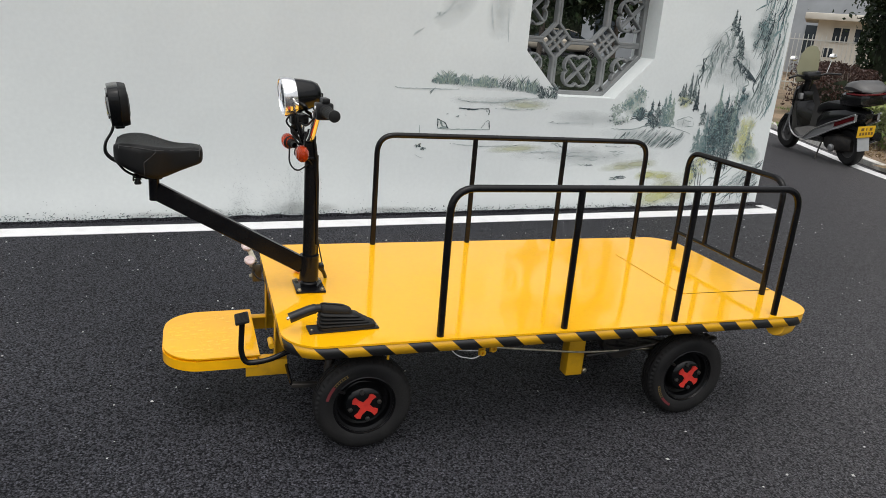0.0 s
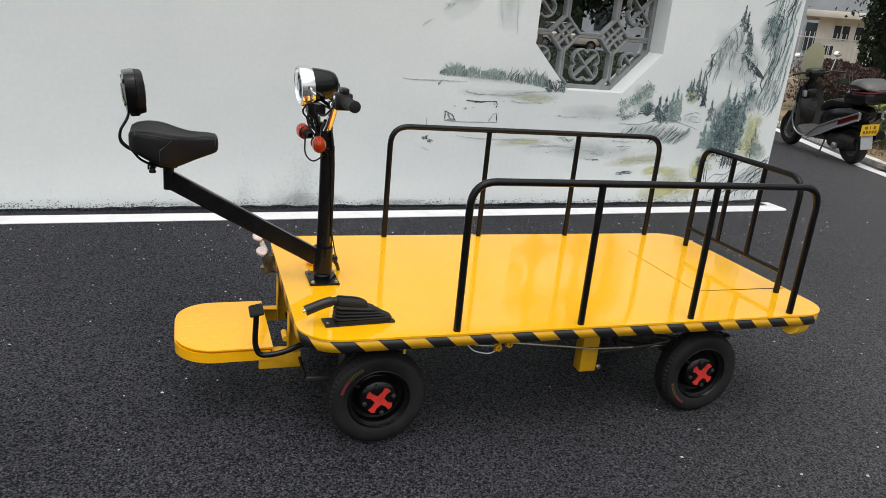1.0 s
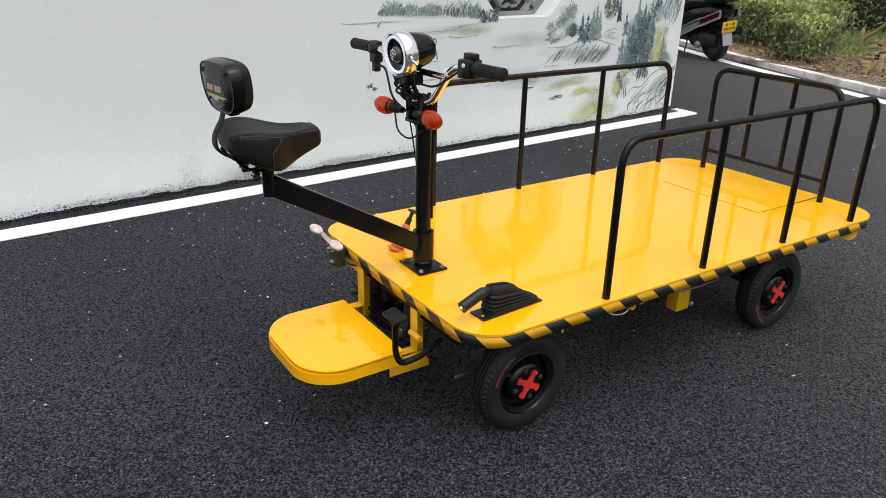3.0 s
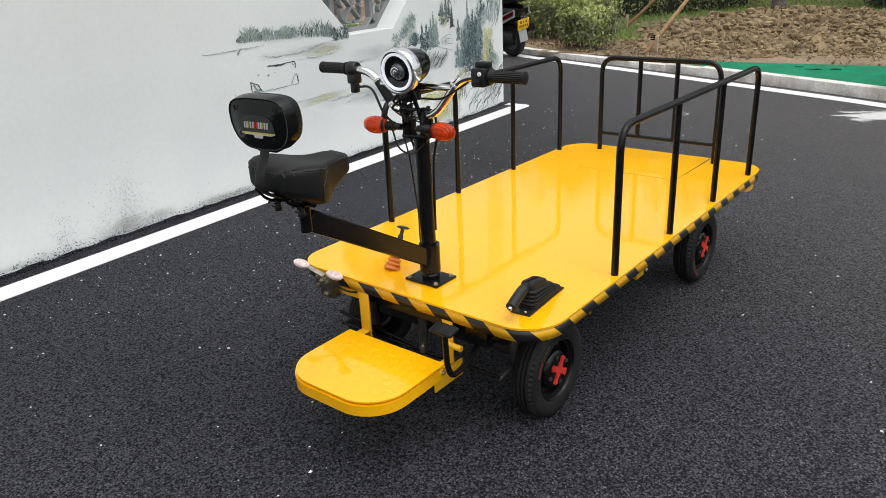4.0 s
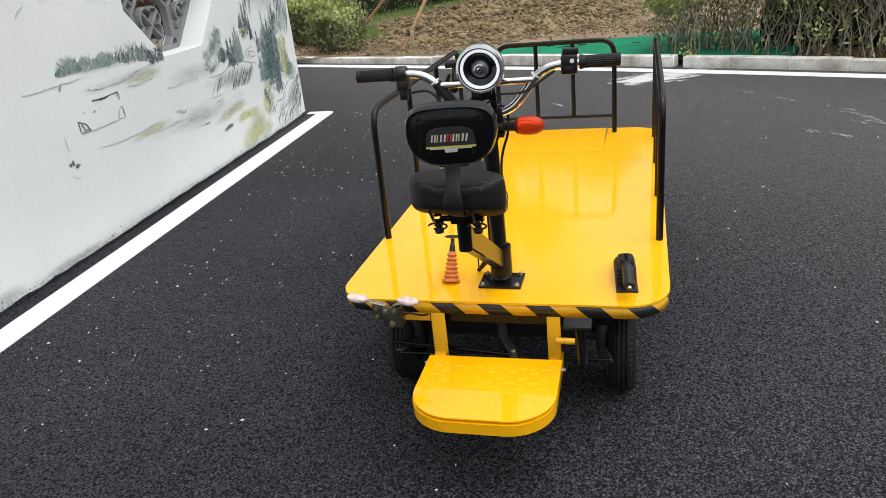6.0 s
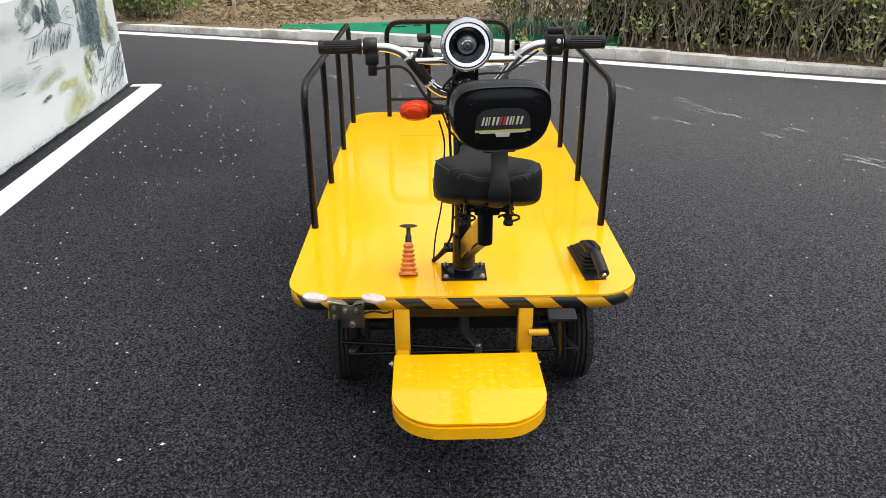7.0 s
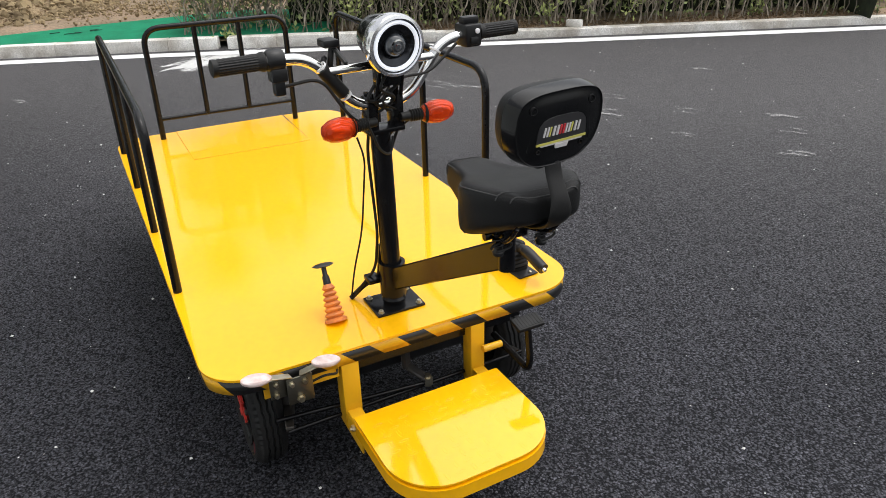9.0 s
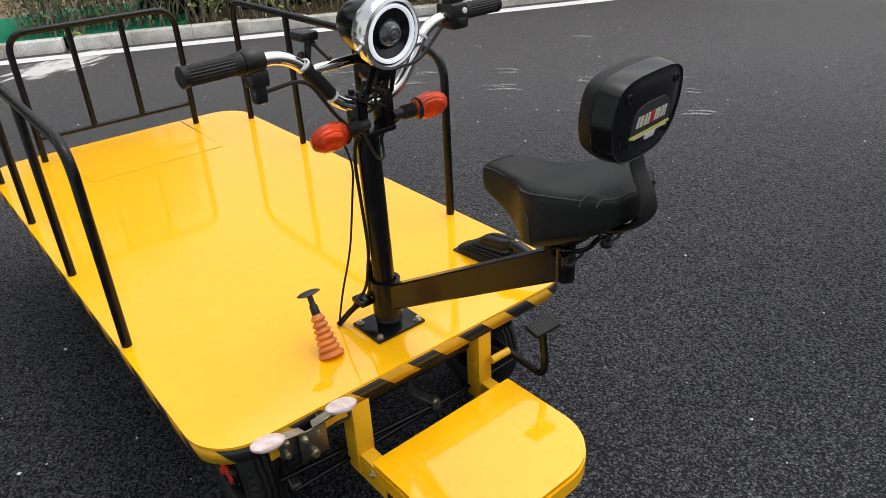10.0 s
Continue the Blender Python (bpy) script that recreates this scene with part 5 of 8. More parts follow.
# green groundsheet behind the kerb
bm = bmesh.new()
G = []
for d, out0, out1 in ((-2.75, 0.395, 0.46), (-2.2, 0.395, 0.74), (-1.4, 0.395, 1.17), (-0.6, 0.395, 1.62), (0.0, 0.395, 1.8), (0.6, 0.395, 1.7), (0.95, 0.395, 1.2)):
    cells = []
    for k in range(9):
        p, _ = run(d, out0 + (out1 - out0) * k / 8)
        cells.append(bm.verts.new((p.x, p.y, 0.090 + 0.030 * k / 8 + 0.010 * noise.noise(Vector((p.x * 2, p.y * 2, 1))))))
    G.append(cells)
for a, b in zip(G, G[1:]):
    for k in range(8):
        bm.faces.new((a[k], a[k + 1], b[k + 1], b[k]))
tagged(part("groundsheet", bm, GREEN_SHEET, None), "green woven groundsheet lying on the verge", "groundsheet")
sheet_ob = bpy.context.scene.objects["groundsheet"]
rng = random.Random(31)
# dark bars laid on the sheet, the folds' shade put into their colour
for k in range(11):
    p, t = run(rng.uniform(-1.7, 0.1), 0.75 + rng.uniform(0, 0.5))
    bm = bmesh.new()
    L = rng.uniform(0.05, 0.16)
    z = 0.118
    bar(bm, (p.x, p.y, z), (p.x + t.x * L + rng.uniform(-0.03, 0.03), p.y + t.y * L, z), 0.012, 0.006, 0.002)
    noisy(bm, 0.01, 20, k)
    part("wrinkle", bm, DARK_GREEN, sheet_ob)

# mound of dug soil
bm = bmesh.new()
MC = Vector((10.35, 1.65))
NX, NY = 110, 130


def mound_height(x, y):
    u, w = (x - MC.x) / 2.7, (y - MC.y) / 2.25
    r = math.sqrt(u * u + w * w)
    base = 0.27 * max(0, 1 - r ** 1.9)
    rough = 0.5 + 0.5 * noise.noise(Vector((x * 1.3, y * 1.3, 3)))
    clod = noise.noise(Vector((x * 3.2, y * 3.2, 0))) * 0.10 + noise.noise(Vector((x * 6.5, y * 6.5, 9))) * 0.08 + noise.noise(Vector((x * 11, y * 11, 5))) * 0.05
    return 0.07 + base * (0.8 + 0.3 * rough) + clod * min(1, base * 7)


grid = [[bm.verts.new((MC.x - 2.95 + 5.9 * i / NX, MC.y - 2.5 + 5.0 * j / NY, mound_height(MC.x - 2.95 + 5.9 * i / NX, MC.y - 2.5 + 5.0 * j / NY))) for j in range(NY + 1)] for i in range(NX + 1)]
for i in range(NX):
    for j in range(NY):
        bm.faces.new((grid[i][j], grid[i + 1][j], grid[i + 1][j + 1], grid[i][j + 1]))
tagged(part("soil_mound", bm, SOIL, None), "loose heap of dug brown soil round a tree", "soil mound")
rng = np.random.default_rng(8)
def clod_field(name, places, mat, label, seed):
    """places: (x, y, z, radius) a clod. One mesh of small lumpy stones of earth."""
    rg = np.random.default_rng(seed)
    tmp = bmesh.new()
    bmesh.ops.create_icosphere(tmp, subdivisions=1, radius=1)
    base = np.array([v.co[:] for v in tmp.verts])
    tris = np.array([[v.index for v in f.verts] for f in tmp.faces])
    tmp.free()
    p = np.asarray(places, float)
    n, k = len(p), len(base)
    a = rg.uniform(0, 6.3, n)
    c, sn = np.cos(a)[:, None], np.sin(a)[:, None]
    lump = base[None] * rg.uniform(0.55, 1.25, (n, k, 1)) * rg.uniform(0.45, 1.45, (n, 1, 3)) * p[:, 3][:, None, None]
    x = lump[..., 0] * c - lump[..., 1] * sn
    y = lump[..., 0] * sn + lump[..., 1] * c
    v = np.stack([x + p[:, :1], y + p[:, 1:2], lump[..., 2] * 0.8 + p[:, 2:3]], -1).reshape(-1, 3)
    f = (tris[None] + (np.arange(n) * k)[:, None, None]).reshape(-1, 3)
    me = bpy.data.meshes.new(name)
    me.from_pydata(v.tolist(), [], f.tolist())
    me.materials.append(mat)
    return tagged(new(name, me), label, kind="stuff")


clods = []
while len(clods) < 21000:
    x, y = MC.x + rng.uniform(-2.95, 1.7), MC.y + rng.uniform(-2.5, 2.5)
    if ((x - MC.x) / 2.8) ** 2 + ((y - MC.y) / 2.3) ** 2 < 1.0:
        r = 0.005 + 0.062 * rng.random() ** 5.5
        clods.append((x, y, mound_height(x, y) + r * 0.10, r))
for _ in range(900):
    x, y = 13.4 + rng.normal() * 0.6, -1.9 + rng.normal() * 0.8
    r = 0.02 + 0.08 * rng.random() ** 3
    clods.append((x, y, 0.13 + r * 0.4 + 0.30 * max(0, 1 - ((x - 13.4) / 1.1) ** 2 - ((y + 1.9) / 1.4) ** 2), r))
for _ in range(2600):
    p, _t = run(rng.uniform(-2.6, 0.3), rng.uniform(1.75, 2.8))
    r = 0.005 + 0.02 * rng.random() ** 4
    if p.x > 7.4:
        clods.append((p.x, p.y, 0.115 + r * 0.3, r))
for _ in range(5000):
    x, y = rng.uniform(7.3, 12.5), rng.uniform(-1.2, 5.2)
    if (x - 6.4) - (y - 1.9) * 0.38 > 1.5:
        clods.append((x, y, 0.105, 0.005 + 0.024 * rng.random() ** 4))
for _ in range(1500):
    p, _t = run(rng.uniform(-9, -2.4), 0.36 + abs(rng.normal()) * 0.9)
    clods.append((p.x, p.y, 0.10, 0.008 + 0.02 * rng.random() ** 3))
clod_field("soil_clods", clods, CLOD, "crumbled clods strewn over the soil heap", 3)
litter = []
for _ in range(1500):
    p, _t = run(rng.uniform(-9, -2.75), 0.34 + abs(rng.normal()) * 0.9)
    litter.append((p.x, p.y, 0.105 + 0.015 * rng.random(), 0.015 + 0.035 * rng.random()))
for _ in range(2600):
    p, _t = run(rng.uniform(0.2, 6.4), 0.39 + 0.3 * rng.random())
    litter.append((p.x, p.y, 0.072 + 0.02 * rng.random(), 0.012 + 0.03 * rng.random()))
while len(litter) < 17000:
    x, y = MC.x + rng.uniform(-2.95, 1.7), MC.y + rng.uniform(-2.5, 2.5)
    if ((x - MC.x) / 2.8) ** 2 + ((y - MC.y) / 2.3) ** 2 < 1.0:
        litter.append((x, y, mound_height(x, y) + 0.012, 0.010 + 0.05 * rng.random() ** 2))
leaf_cloud("leaf_litter", litter, DRY_LEAF, None, "dry leaves and litter strewn behind the kerb", 4, "stuff", 0.0)


def grass_field(name, places, mat, label, seed):
    """places: (x, y, z, length) a blade: one thin upright leaning blade each."""
    rg = np.random.default_rng(seed)
    p = np.asarray(places, float)
    n = len(p)
    a = rg.uniform(0, 6.3, n)
    side = np.stack([np.cos(a), np.sin(a), np.zeros(n)], 1) * 0.0045 * (p[:, 3:4] / 0.06) ** 0.5
    tip = np.stack([rg.normal(size=n) * 0.45, rg.normal(size=n) * 0.45, np.ones(n)], 1) * p[:, 3:4]
    c = p[:, :3]
    v = np.stack([c - side, c + side, c + tip * 0.55 + side * 0.7, c + tip], 1).reshape(-1, 3)
    f = np.arange(4 * n).reshape(-1, 4)
    me = bpy.data.meshes.new(name)
    me.from_pydata(v.tolist(), [], np.concatenate([f[:, [0, 1, 2]], f[:, [0, 2, 3]]]).tolist())
    me.materials.append(mat)
    return tagged(new(name, me), label, kind="stuff")


blades = []
while len(blades) < 75000:
    x, y = 8.6 + 10 * rng.random() ** 1.2, rng.uniform(-4, 10)
    far = 0.13
    if mound_height(x, y) < 0.12 and (x > 11.2 or noise.noise(Vector((x * 0.45, y * 0.45, 0))) + 0.25 * noise.noise(Vector((x * 3, y * 3, 0))) > 0.02):
        if x < 9.6 and y < 3.2:
            continue
        blades.append((x, y, far - 0.01, 0.03 + 0.06 * rng.random() ** 2))
grass_field("grass", blades, GRASS_LEAF, "thin short green grass on the verge", 6)


# ---- hedges ----
def hedge(name, spine, half, height, count, label, low_mat, top_mat, stems, seed, leaf=0.045, bare=0.45, core=False, back=False, clusters=0):
    """A hedge over a spine of (x, y) points: bare stems below, leaves above, thick at the top."""
    rg = np.random.default_rng(seed)
    ob = thing(name, (*spine[0], 0.1), label, "hedge")
    pts = [Vector(p) for p in spine]
    seg = [(b - a).length for a, b in zip(pts, pts[1:])]
    low, top = [], []

    def place():
        u = rg.uniform(0, sum(seg))
        for a, b, s in zip(pts, pts[1:], seg):
            if u <= s:
                t = (b - a) / s
                return a + t * u, Vector((-t.y, t.x))
            u -= s
        return pts[-1], Vector((1, 0))

    for _ in range(count):
        p, n = place()
        w = rg.uniform(-1, 1)
        edge = half * (1 + 0.18 * noise.noise(Vector((p.x * 1.7, p.y * 1.7, 2))))
        q = p + n * w * edge
        taper = min(1.0, 0.55 + 0.9 * min((Vector(q) - pts[0]).length, (Vector(q) - pts[-1]).length) / max(half, 0.3) * 0.5)
        lumpy = height * taper * (1 + 0.10 * noise.noise(Vector((q.x * 2.2, q.y * 2.2, 7))))
        h = rg.random()
        if h < bare and rg.random() < 0.84:
            h = bare + (1 - bare) * rg.random()
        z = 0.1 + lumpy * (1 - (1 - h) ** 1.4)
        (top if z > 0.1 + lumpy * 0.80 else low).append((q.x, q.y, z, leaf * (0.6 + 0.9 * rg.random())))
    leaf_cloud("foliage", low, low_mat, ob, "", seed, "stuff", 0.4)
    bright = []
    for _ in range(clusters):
        # loose sprays of bright leaves on the face towards the road
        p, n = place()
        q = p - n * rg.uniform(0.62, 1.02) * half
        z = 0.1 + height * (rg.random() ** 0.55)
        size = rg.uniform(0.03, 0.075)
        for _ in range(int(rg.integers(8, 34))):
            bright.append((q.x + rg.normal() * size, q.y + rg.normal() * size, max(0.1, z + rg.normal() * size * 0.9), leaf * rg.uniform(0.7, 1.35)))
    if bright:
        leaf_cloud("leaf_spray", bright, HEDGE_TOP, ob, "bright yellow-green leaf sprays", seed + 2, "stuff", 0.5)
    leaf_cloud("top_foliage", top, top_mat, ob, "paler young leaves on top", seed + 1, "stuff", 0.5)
    bm = bmesh.new()
    for _ in range(stems):
        p, n = place()
        q = p + n * rg.uniform(-0.9, 0.3 if back else 0.9) * half
        x, y = q
        path = [(x, y, 0.06)]
        thick = rg.uniform(0.5, 1.35)
        dx, dy = rg.normal() * 0.014, rg.normal() * 0.014
        wx, wy = rg.uniform(0, 6, 2)
        bend = rg.uniform(0.010, 0.030)
        for k in range(8):
            x += dx + bend * math.sin(wx + 1.5 * k) + rg.normal() * 0.006
            y += dy + bend * math.sin(wy + 1.3 * k) + rg.normal() * 0.006
            path.append((x, y, 0.08 + height * (k + 1) / 8.4))
        tube(bm, path, [0.0068 * thick * (1 - 0.085 * k) for k in range(9)], 5)
        for j in (2, 4, 5, 6):
            if rg.random() < 0.3:
                continue
            (ax, ay, az), (ex, ey) = path[j], rg.normal(size=2) * 0.06
            curl = rg.normal() * 0.02
            tube(bm, [(ax, ay, az), (ax + ex * 0.5 + curl, ay + ey * 0.5, az + height * 0.07), (ax + ex * 0.9, ay + ey * 0.9 + curl, az + height * 0.17), (ax + ex, ay + ey, az + height * 0.30)], [0.0042 * thick, 0.0034 * thick, 0.0026 * thick, 0.0014], 4)
    tagged(part("stemwork", bm, STEM, ob), kind="stuff")
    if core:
        # a dark solid added inside; its colour stands for the shade between the leaves
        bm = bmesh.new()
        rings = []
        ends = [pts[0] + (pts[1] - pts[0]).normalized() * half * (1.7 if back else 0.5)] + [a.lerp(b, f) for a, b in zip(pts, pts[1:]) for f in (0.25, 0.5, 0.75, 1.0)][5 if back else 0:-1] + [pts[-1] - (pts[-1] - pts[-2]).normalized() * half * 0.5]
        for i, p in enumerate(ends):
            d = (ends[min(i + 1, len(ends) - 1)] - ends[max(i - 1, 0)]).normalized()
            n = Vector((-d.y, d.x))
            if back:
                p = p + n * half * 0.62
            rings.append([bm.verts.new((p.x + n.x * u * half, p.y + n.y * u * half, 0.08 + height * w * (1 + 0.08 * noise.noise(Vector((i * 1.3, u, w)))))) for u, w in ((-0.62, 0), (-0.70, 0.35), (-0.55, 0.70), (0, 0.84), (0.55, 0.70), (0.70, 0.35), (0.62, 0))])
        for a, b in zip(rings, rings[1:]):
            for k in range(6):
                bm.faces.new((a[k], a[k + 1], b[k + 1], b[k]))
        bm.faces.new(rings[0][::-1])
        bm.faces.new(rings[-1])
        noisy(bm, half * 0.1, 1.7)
        part("inner_growth", bm, INNER_SHADE, ob)
    return ob


def spine(d0, d1, out, n=8):
    return [tuple(run(d0 + (d1 - d0) * k / n, out)[0]) for k in range(n + 1)]


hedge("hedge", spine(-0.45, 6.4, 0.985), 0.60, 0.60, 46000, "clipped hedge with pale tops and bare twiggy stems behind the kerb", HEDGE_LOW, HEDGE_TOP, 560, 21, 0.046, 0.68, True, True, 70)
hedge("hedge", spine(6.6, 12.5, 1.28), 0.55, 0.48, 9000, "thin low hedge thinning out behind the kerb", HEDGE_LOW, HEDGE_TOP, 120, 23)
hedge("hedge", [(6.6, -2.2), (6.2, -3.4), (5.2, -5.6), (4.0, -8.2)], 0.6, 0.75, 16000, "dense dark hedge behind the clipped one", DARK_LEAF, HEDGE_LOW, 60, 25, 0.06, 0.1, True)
hedge("hedge", [(9.3, 5.9), (8.85, 4.7), (8.75, 3.75)], 0.42, 0.62, 7000, "loose green shrubs growing beside the parked scooter", HEDGE_LOW, HEDGE_TOP, 90, 27, 0.07, 0.25)
hedge("hedge", [(8.02, 3.95), (7.88, 3.6), (7.78, 3.3)], 0.26, 0.52, 2600, "small leafy green shrub growing behind the kerb", HEDGE_LOW, HEDGE_TOP, 26, 28, 0.06, 0.1)
hedge("hedge", [(13.4, 10.5), (11.8, 9.1), (11.2, 8.4)], 0.6, 0.90, 12000, "dull red-leaved shrubs behind the kerb", RED_LEAF, RED_LEAF, 50, 29, 0.06, 0.10, True)
hedge("hedge", [(11.9, 8.2), (12.6, 7.2), (13.2, 6.3)], 0.6, 0.85, 12000, "clipped green hedge in front of the trees", DARK_LEAF, HEDGE_LOW, 40, 30, 0.06, 0.10, True)
hedge("hedge", [(16.6, 14.5), (13.2, 10.6), (11.3, 9.3)], 0.5, 0.95, 7000, "dull red-leaved hedge in front of the fence", RED_LEAF, RED_LEAF, 30, 31, 0.06, 0.1)
hedge("hedge", [(11.6, 6.0), (13.0, 5.0), (15.2, 3.9)], 0.9, 1.2, 26000, "clipped green hedge on the grass", HEDGE_LOW, HEDGE_TOP, 30, 33, 0.055, 0.0, True)
hedge("hedge", [(14.6, 1.35), (15.0, 0.2), (15.2, -0.9)], 0.8, 1.5, 18000, "rounded dark evergreen shrub on the grass", DARK_LEAF, DARK_LEAF, 20, 35, 0.06, 0.0, True)
hedge("hedge", [(18.0, 9.0), (19.5, 5.0), (20.0, 0.0), (19.0, -5.0)], 1.0, 2.3, 34000, "tall dark hedge closing the grass behind", DARK_LEAF, DARK_LEAF, 20, 37, 0.11, 0.0, True)
hedge("hedge", [(10.5, -3.2), (10.0, -5.0), (8.6, -7.6)], 1.0, 1.3, 12000, "dark green shrubs behind the hedge", DARK_LEAF, HEDGE_LOW, 20, 39, 0.07, 0.0, True)


hedge("hedge", [(20.2, 13.0), (20.4, 11.8), (20.6, 10.4), (21.4, 8.0)], 1.3, 4.4, 26000, "tall dark evergreens behind the street trees", DARK_LEAF, DARK_LEAF, 10, 45, 0.15, 0.0, True)


hedge("hedge", [(15.5, 12.3), (16.6, 11.2), (18.2, 9.7)], 0.85, 4.8, 21000, "dense dark evergreen beside the fence", DARK_LEAF, DARK_LEAF, 10, 47, 0.13, 0.0, True)


# ---- trees ----
# unseen trees, added to block bright sky in the deck's reflections
REFLECTED_TREES = ((20.5, 5.0), (22.5, 1.0), (20.5, 10.0))

def tree(x, y, z, r, height, crown, label, seed, mat=DARK_LEAF, count=5000, leaf=0.14):
    rg = np.random.default_rng(seed)
    ob = thing("tree", (x, y, z), label, "tree")
    bm = bmesh.new()
    lean = rg.normal(size=2) * 0.03
    path = [(x, y, z - 0.05), (x + lean[0], y + lean[1], z + 0.3 * height), (x + 2 * lean[0], y + 2 * lean[1], z + 0.62 * height)]
    tube(bm, [path[0], (x, y, z + 0.12)] + path[1:], [r * 1.25, r, r * 0.85, r * 0.6], 12)
    top = Vector(path[-1])
    tips = []
    for k in range(9):
        a = k * 2.4
        tip = top + Vector((math.cos(a) * crown * 0.75, math.sin(a) * crown * 0.75, height * (0.05 + 0.4 * rg.random())))
        tube(bm, [top - Vector((0, 0, 0.1 * height * rg.random())), top.lerp(tip, 0.5) + Vector((0, 0, 0.1)), tip], [r * 0.4, r * 0.25, r * 0.08], 6)
        tips.append(tip)
    part("trunk", bm, BARK, ob)
    pts = []
    while len(pts) < count:
        c = tips[rg.integers(len(tips))]
        q = rg.normal(size=3) * crown * 0.34
        pts.append((c.x + q[0], c.y + q[1], c.z + q[2] * 0.8, leaf * (0.6 + rg.random())))
    tagged(leaf_cloud("crown", pts, mat, ob, "", seed), kind="stuff")
    return ob


tree(11.1, 2.03, 0.27, 0.115, 6.0, 1.1, "young street tree in a soil mound, propped with poles", 51, HEDGE_LOW, 5000, 0.10)
tree(15.2, 10.48, 0.1, 0.14, 4.2, 1.0, "dark leafy tree behind the shrubs", 53, DARK_LEAF, 7000, 0.11)
tree(15.9, 10.19, 0.1, 0.085, 4.4, 1.6, "dark leafy tree behind the shrubs", 55, DARK_LEAF, 9000, 0.12)
tree(16.5, 1.15, 0.1, 0.07, 5.0, 1.3, "slim tree standing on the grass", 57)
tree(12.9, -2.4, 0.1, 0.11, 6.2, 1.3, "street tree behind the hedge", 59)
tree(12.5, 13.5, 0.0, 0.11, 3.2, 0.65, "leafy dark tree beside the fence", 61, DARK_LEAF, 9000, 0.10)
tree(19.2, 12.6, 0.0, 0.16, 3.4, 1.6, "leafy dark tree beside the fence", 63, DARK_LEAF, 9000, 0.12)


for k, (x, y) in enumerate(REFLECTED_TREES):
    tree(x, y, 0.0, 0.16, 5.5, 2.2, "tall broad dark tree behind the hedges", 70 + k, DARK_LEAF, 5000, 0.34)
for k, (x, y) in enumerate(((14.5, 28.5), (18.0, 28.0), (21.5, 27.6), (25.0, 31.0))):
    tree(x, y, 0.0, 0.13, 4.2, 2.4, "dark leafy tree standing before the parked cars", 80 + k, DARK_LEAF, 5000, 0.30)


def pole(a, b, r, label="wooden prop leaning against the tree"):
    bm = bmesh.new()
    a, b = Vector(a), Vector(b)
    mid = a.lerp(b, 0.5) + Vector((0.01, 0.01, -0.01))
    tube(bm, [a, mid, b], [r, r * 0.95, r * 0.85], 8)
    ob = part("prop_pole", bm, STAKE_WOOD, None)
    return tagged(ob, label, "pole", "props of the trees")


PEG_WOOD = material("peg_wood", (0.46, 0.36, 0.25), 0.85, second=(0.30, 0.23, 0.16), scale=18, amount=0.8, bump=0.2, bump_scale=90)


def peg(x, y, z):
    bm = bmesh.new()
    box(bm, x - 0.018, x + 0.018, y - 0.02, y + 0.02, z - 0.05, z + 0.20, 0.004)
    tagged(part("peg", bm, PEG_WOOD, None), "pale wooden peg driven into the soil", "peg", "pegs of the props")


pole((7.57, 2.63, 0.07), (10.85, 2.05, 2.25), 0.026)
pole((10.3, 4.2, 0.10), (10.88, 2.08, 2.25), 0.026)
pole((12.3, 0.0, 0.10), (10.95, 1.95, 2.25), 0.028)
pole((12.6, -0.85, 0.14), (12.85, -2.3, 2.75), 0.028)
pole((14.2, -1.9, 0.14), (12.95, -2.4, 2.75), 0.026)
for x, y in ((7.64, 2.50), (10.2, 4.12), (12.2, 0.10), (13.6, -0.28), (12.5, -0.95)):
    peg(x, y, 0.10 if x < 9 else 0.13)
bm = bmesh.new()
tube(bm, [(7.66 + 0.035 * math.cos(i * 0.9), 2.55 + 0.035 * math.sin(i * 0.9), 0.24 + 0.004 * i) for i in range(16)], 0.008, 6)
tagged(part("rope_lashing", bm, BLACK_PAINT, None), "dark rope lashed round a peg and a pole", "rope")
bm = bmesh.new()
p, _ = run(3.3, 0.42)
box(bm, -0.075, 0.075, -0.04, 0.04, 0.0, 0.07, 0.012, Matrix.Translation((p.x, p.y, 0.062)) @ Matrix.Rotation(0.6, 4, "Z"))
noisy(bm, 0.008, 14)
tagged(part("broken_stone", bm, CONCRETE, None), "broken piece of pale concrete lying on the kerb", "stone")

# ---- pale chips and scrapes on the asphalt ----
CHIP = material("pale_stone_chip", (0.82, 0.82, 0.80), 0.7, second=(0.62, 0.62, 0.60), scale=40)
rng = np.random.default_rng(12)
verts, faces = [], []


def chip(x, y, s):
    a = rng.uniform(0, 6.3)
    c, sn = math.cos(a) * s, math.sin(a) * s
    k = len(verts)
    t = rng.uniform(0.5, 1.0)
    for u, w, z in ((-1, 0, 0), (0, -t, 0), (1, 0.1, 0), (0.1, t, 0)):
        verts.append((x + u * c - w * sn, y + u * sn + w * c, z + 0.0005))
    verts.append((x, y, s * 0.8))
    faces.extend([(k, k + 1, k + 4), (k + 1, k + 2, k + 4), (k + 2, k + 3, k + 4), (k + 3, k, k + 4)])


for _ in range(1150):
    x, y = rng.uniform(-2.2, 5.0), rng.uniform(-4.5, 2.0)
    chip(x, y, 0.0021 + 0.0055 * rng.random() ** 4)
for _ in range(420):
    x = rng.uniform(-1.5, 4.4)
    y = 2.0 + 0.06 * x - abs(rng.normal()) * 0.7
    chip(x, y, 0.0021 + 0.0060 * rng.random() ** 4)
for _ in range(80):
    x, y = 2.4 + rng.normal() * 1.1, 1.45 + rng.normal() * 0.25
    chip(x, y, 0.0020 + 0.0036 * rng.random() ** 3)
me = bpy.data.meshes.new("stone_chips")
me.from_pydata(verts, [], faces)
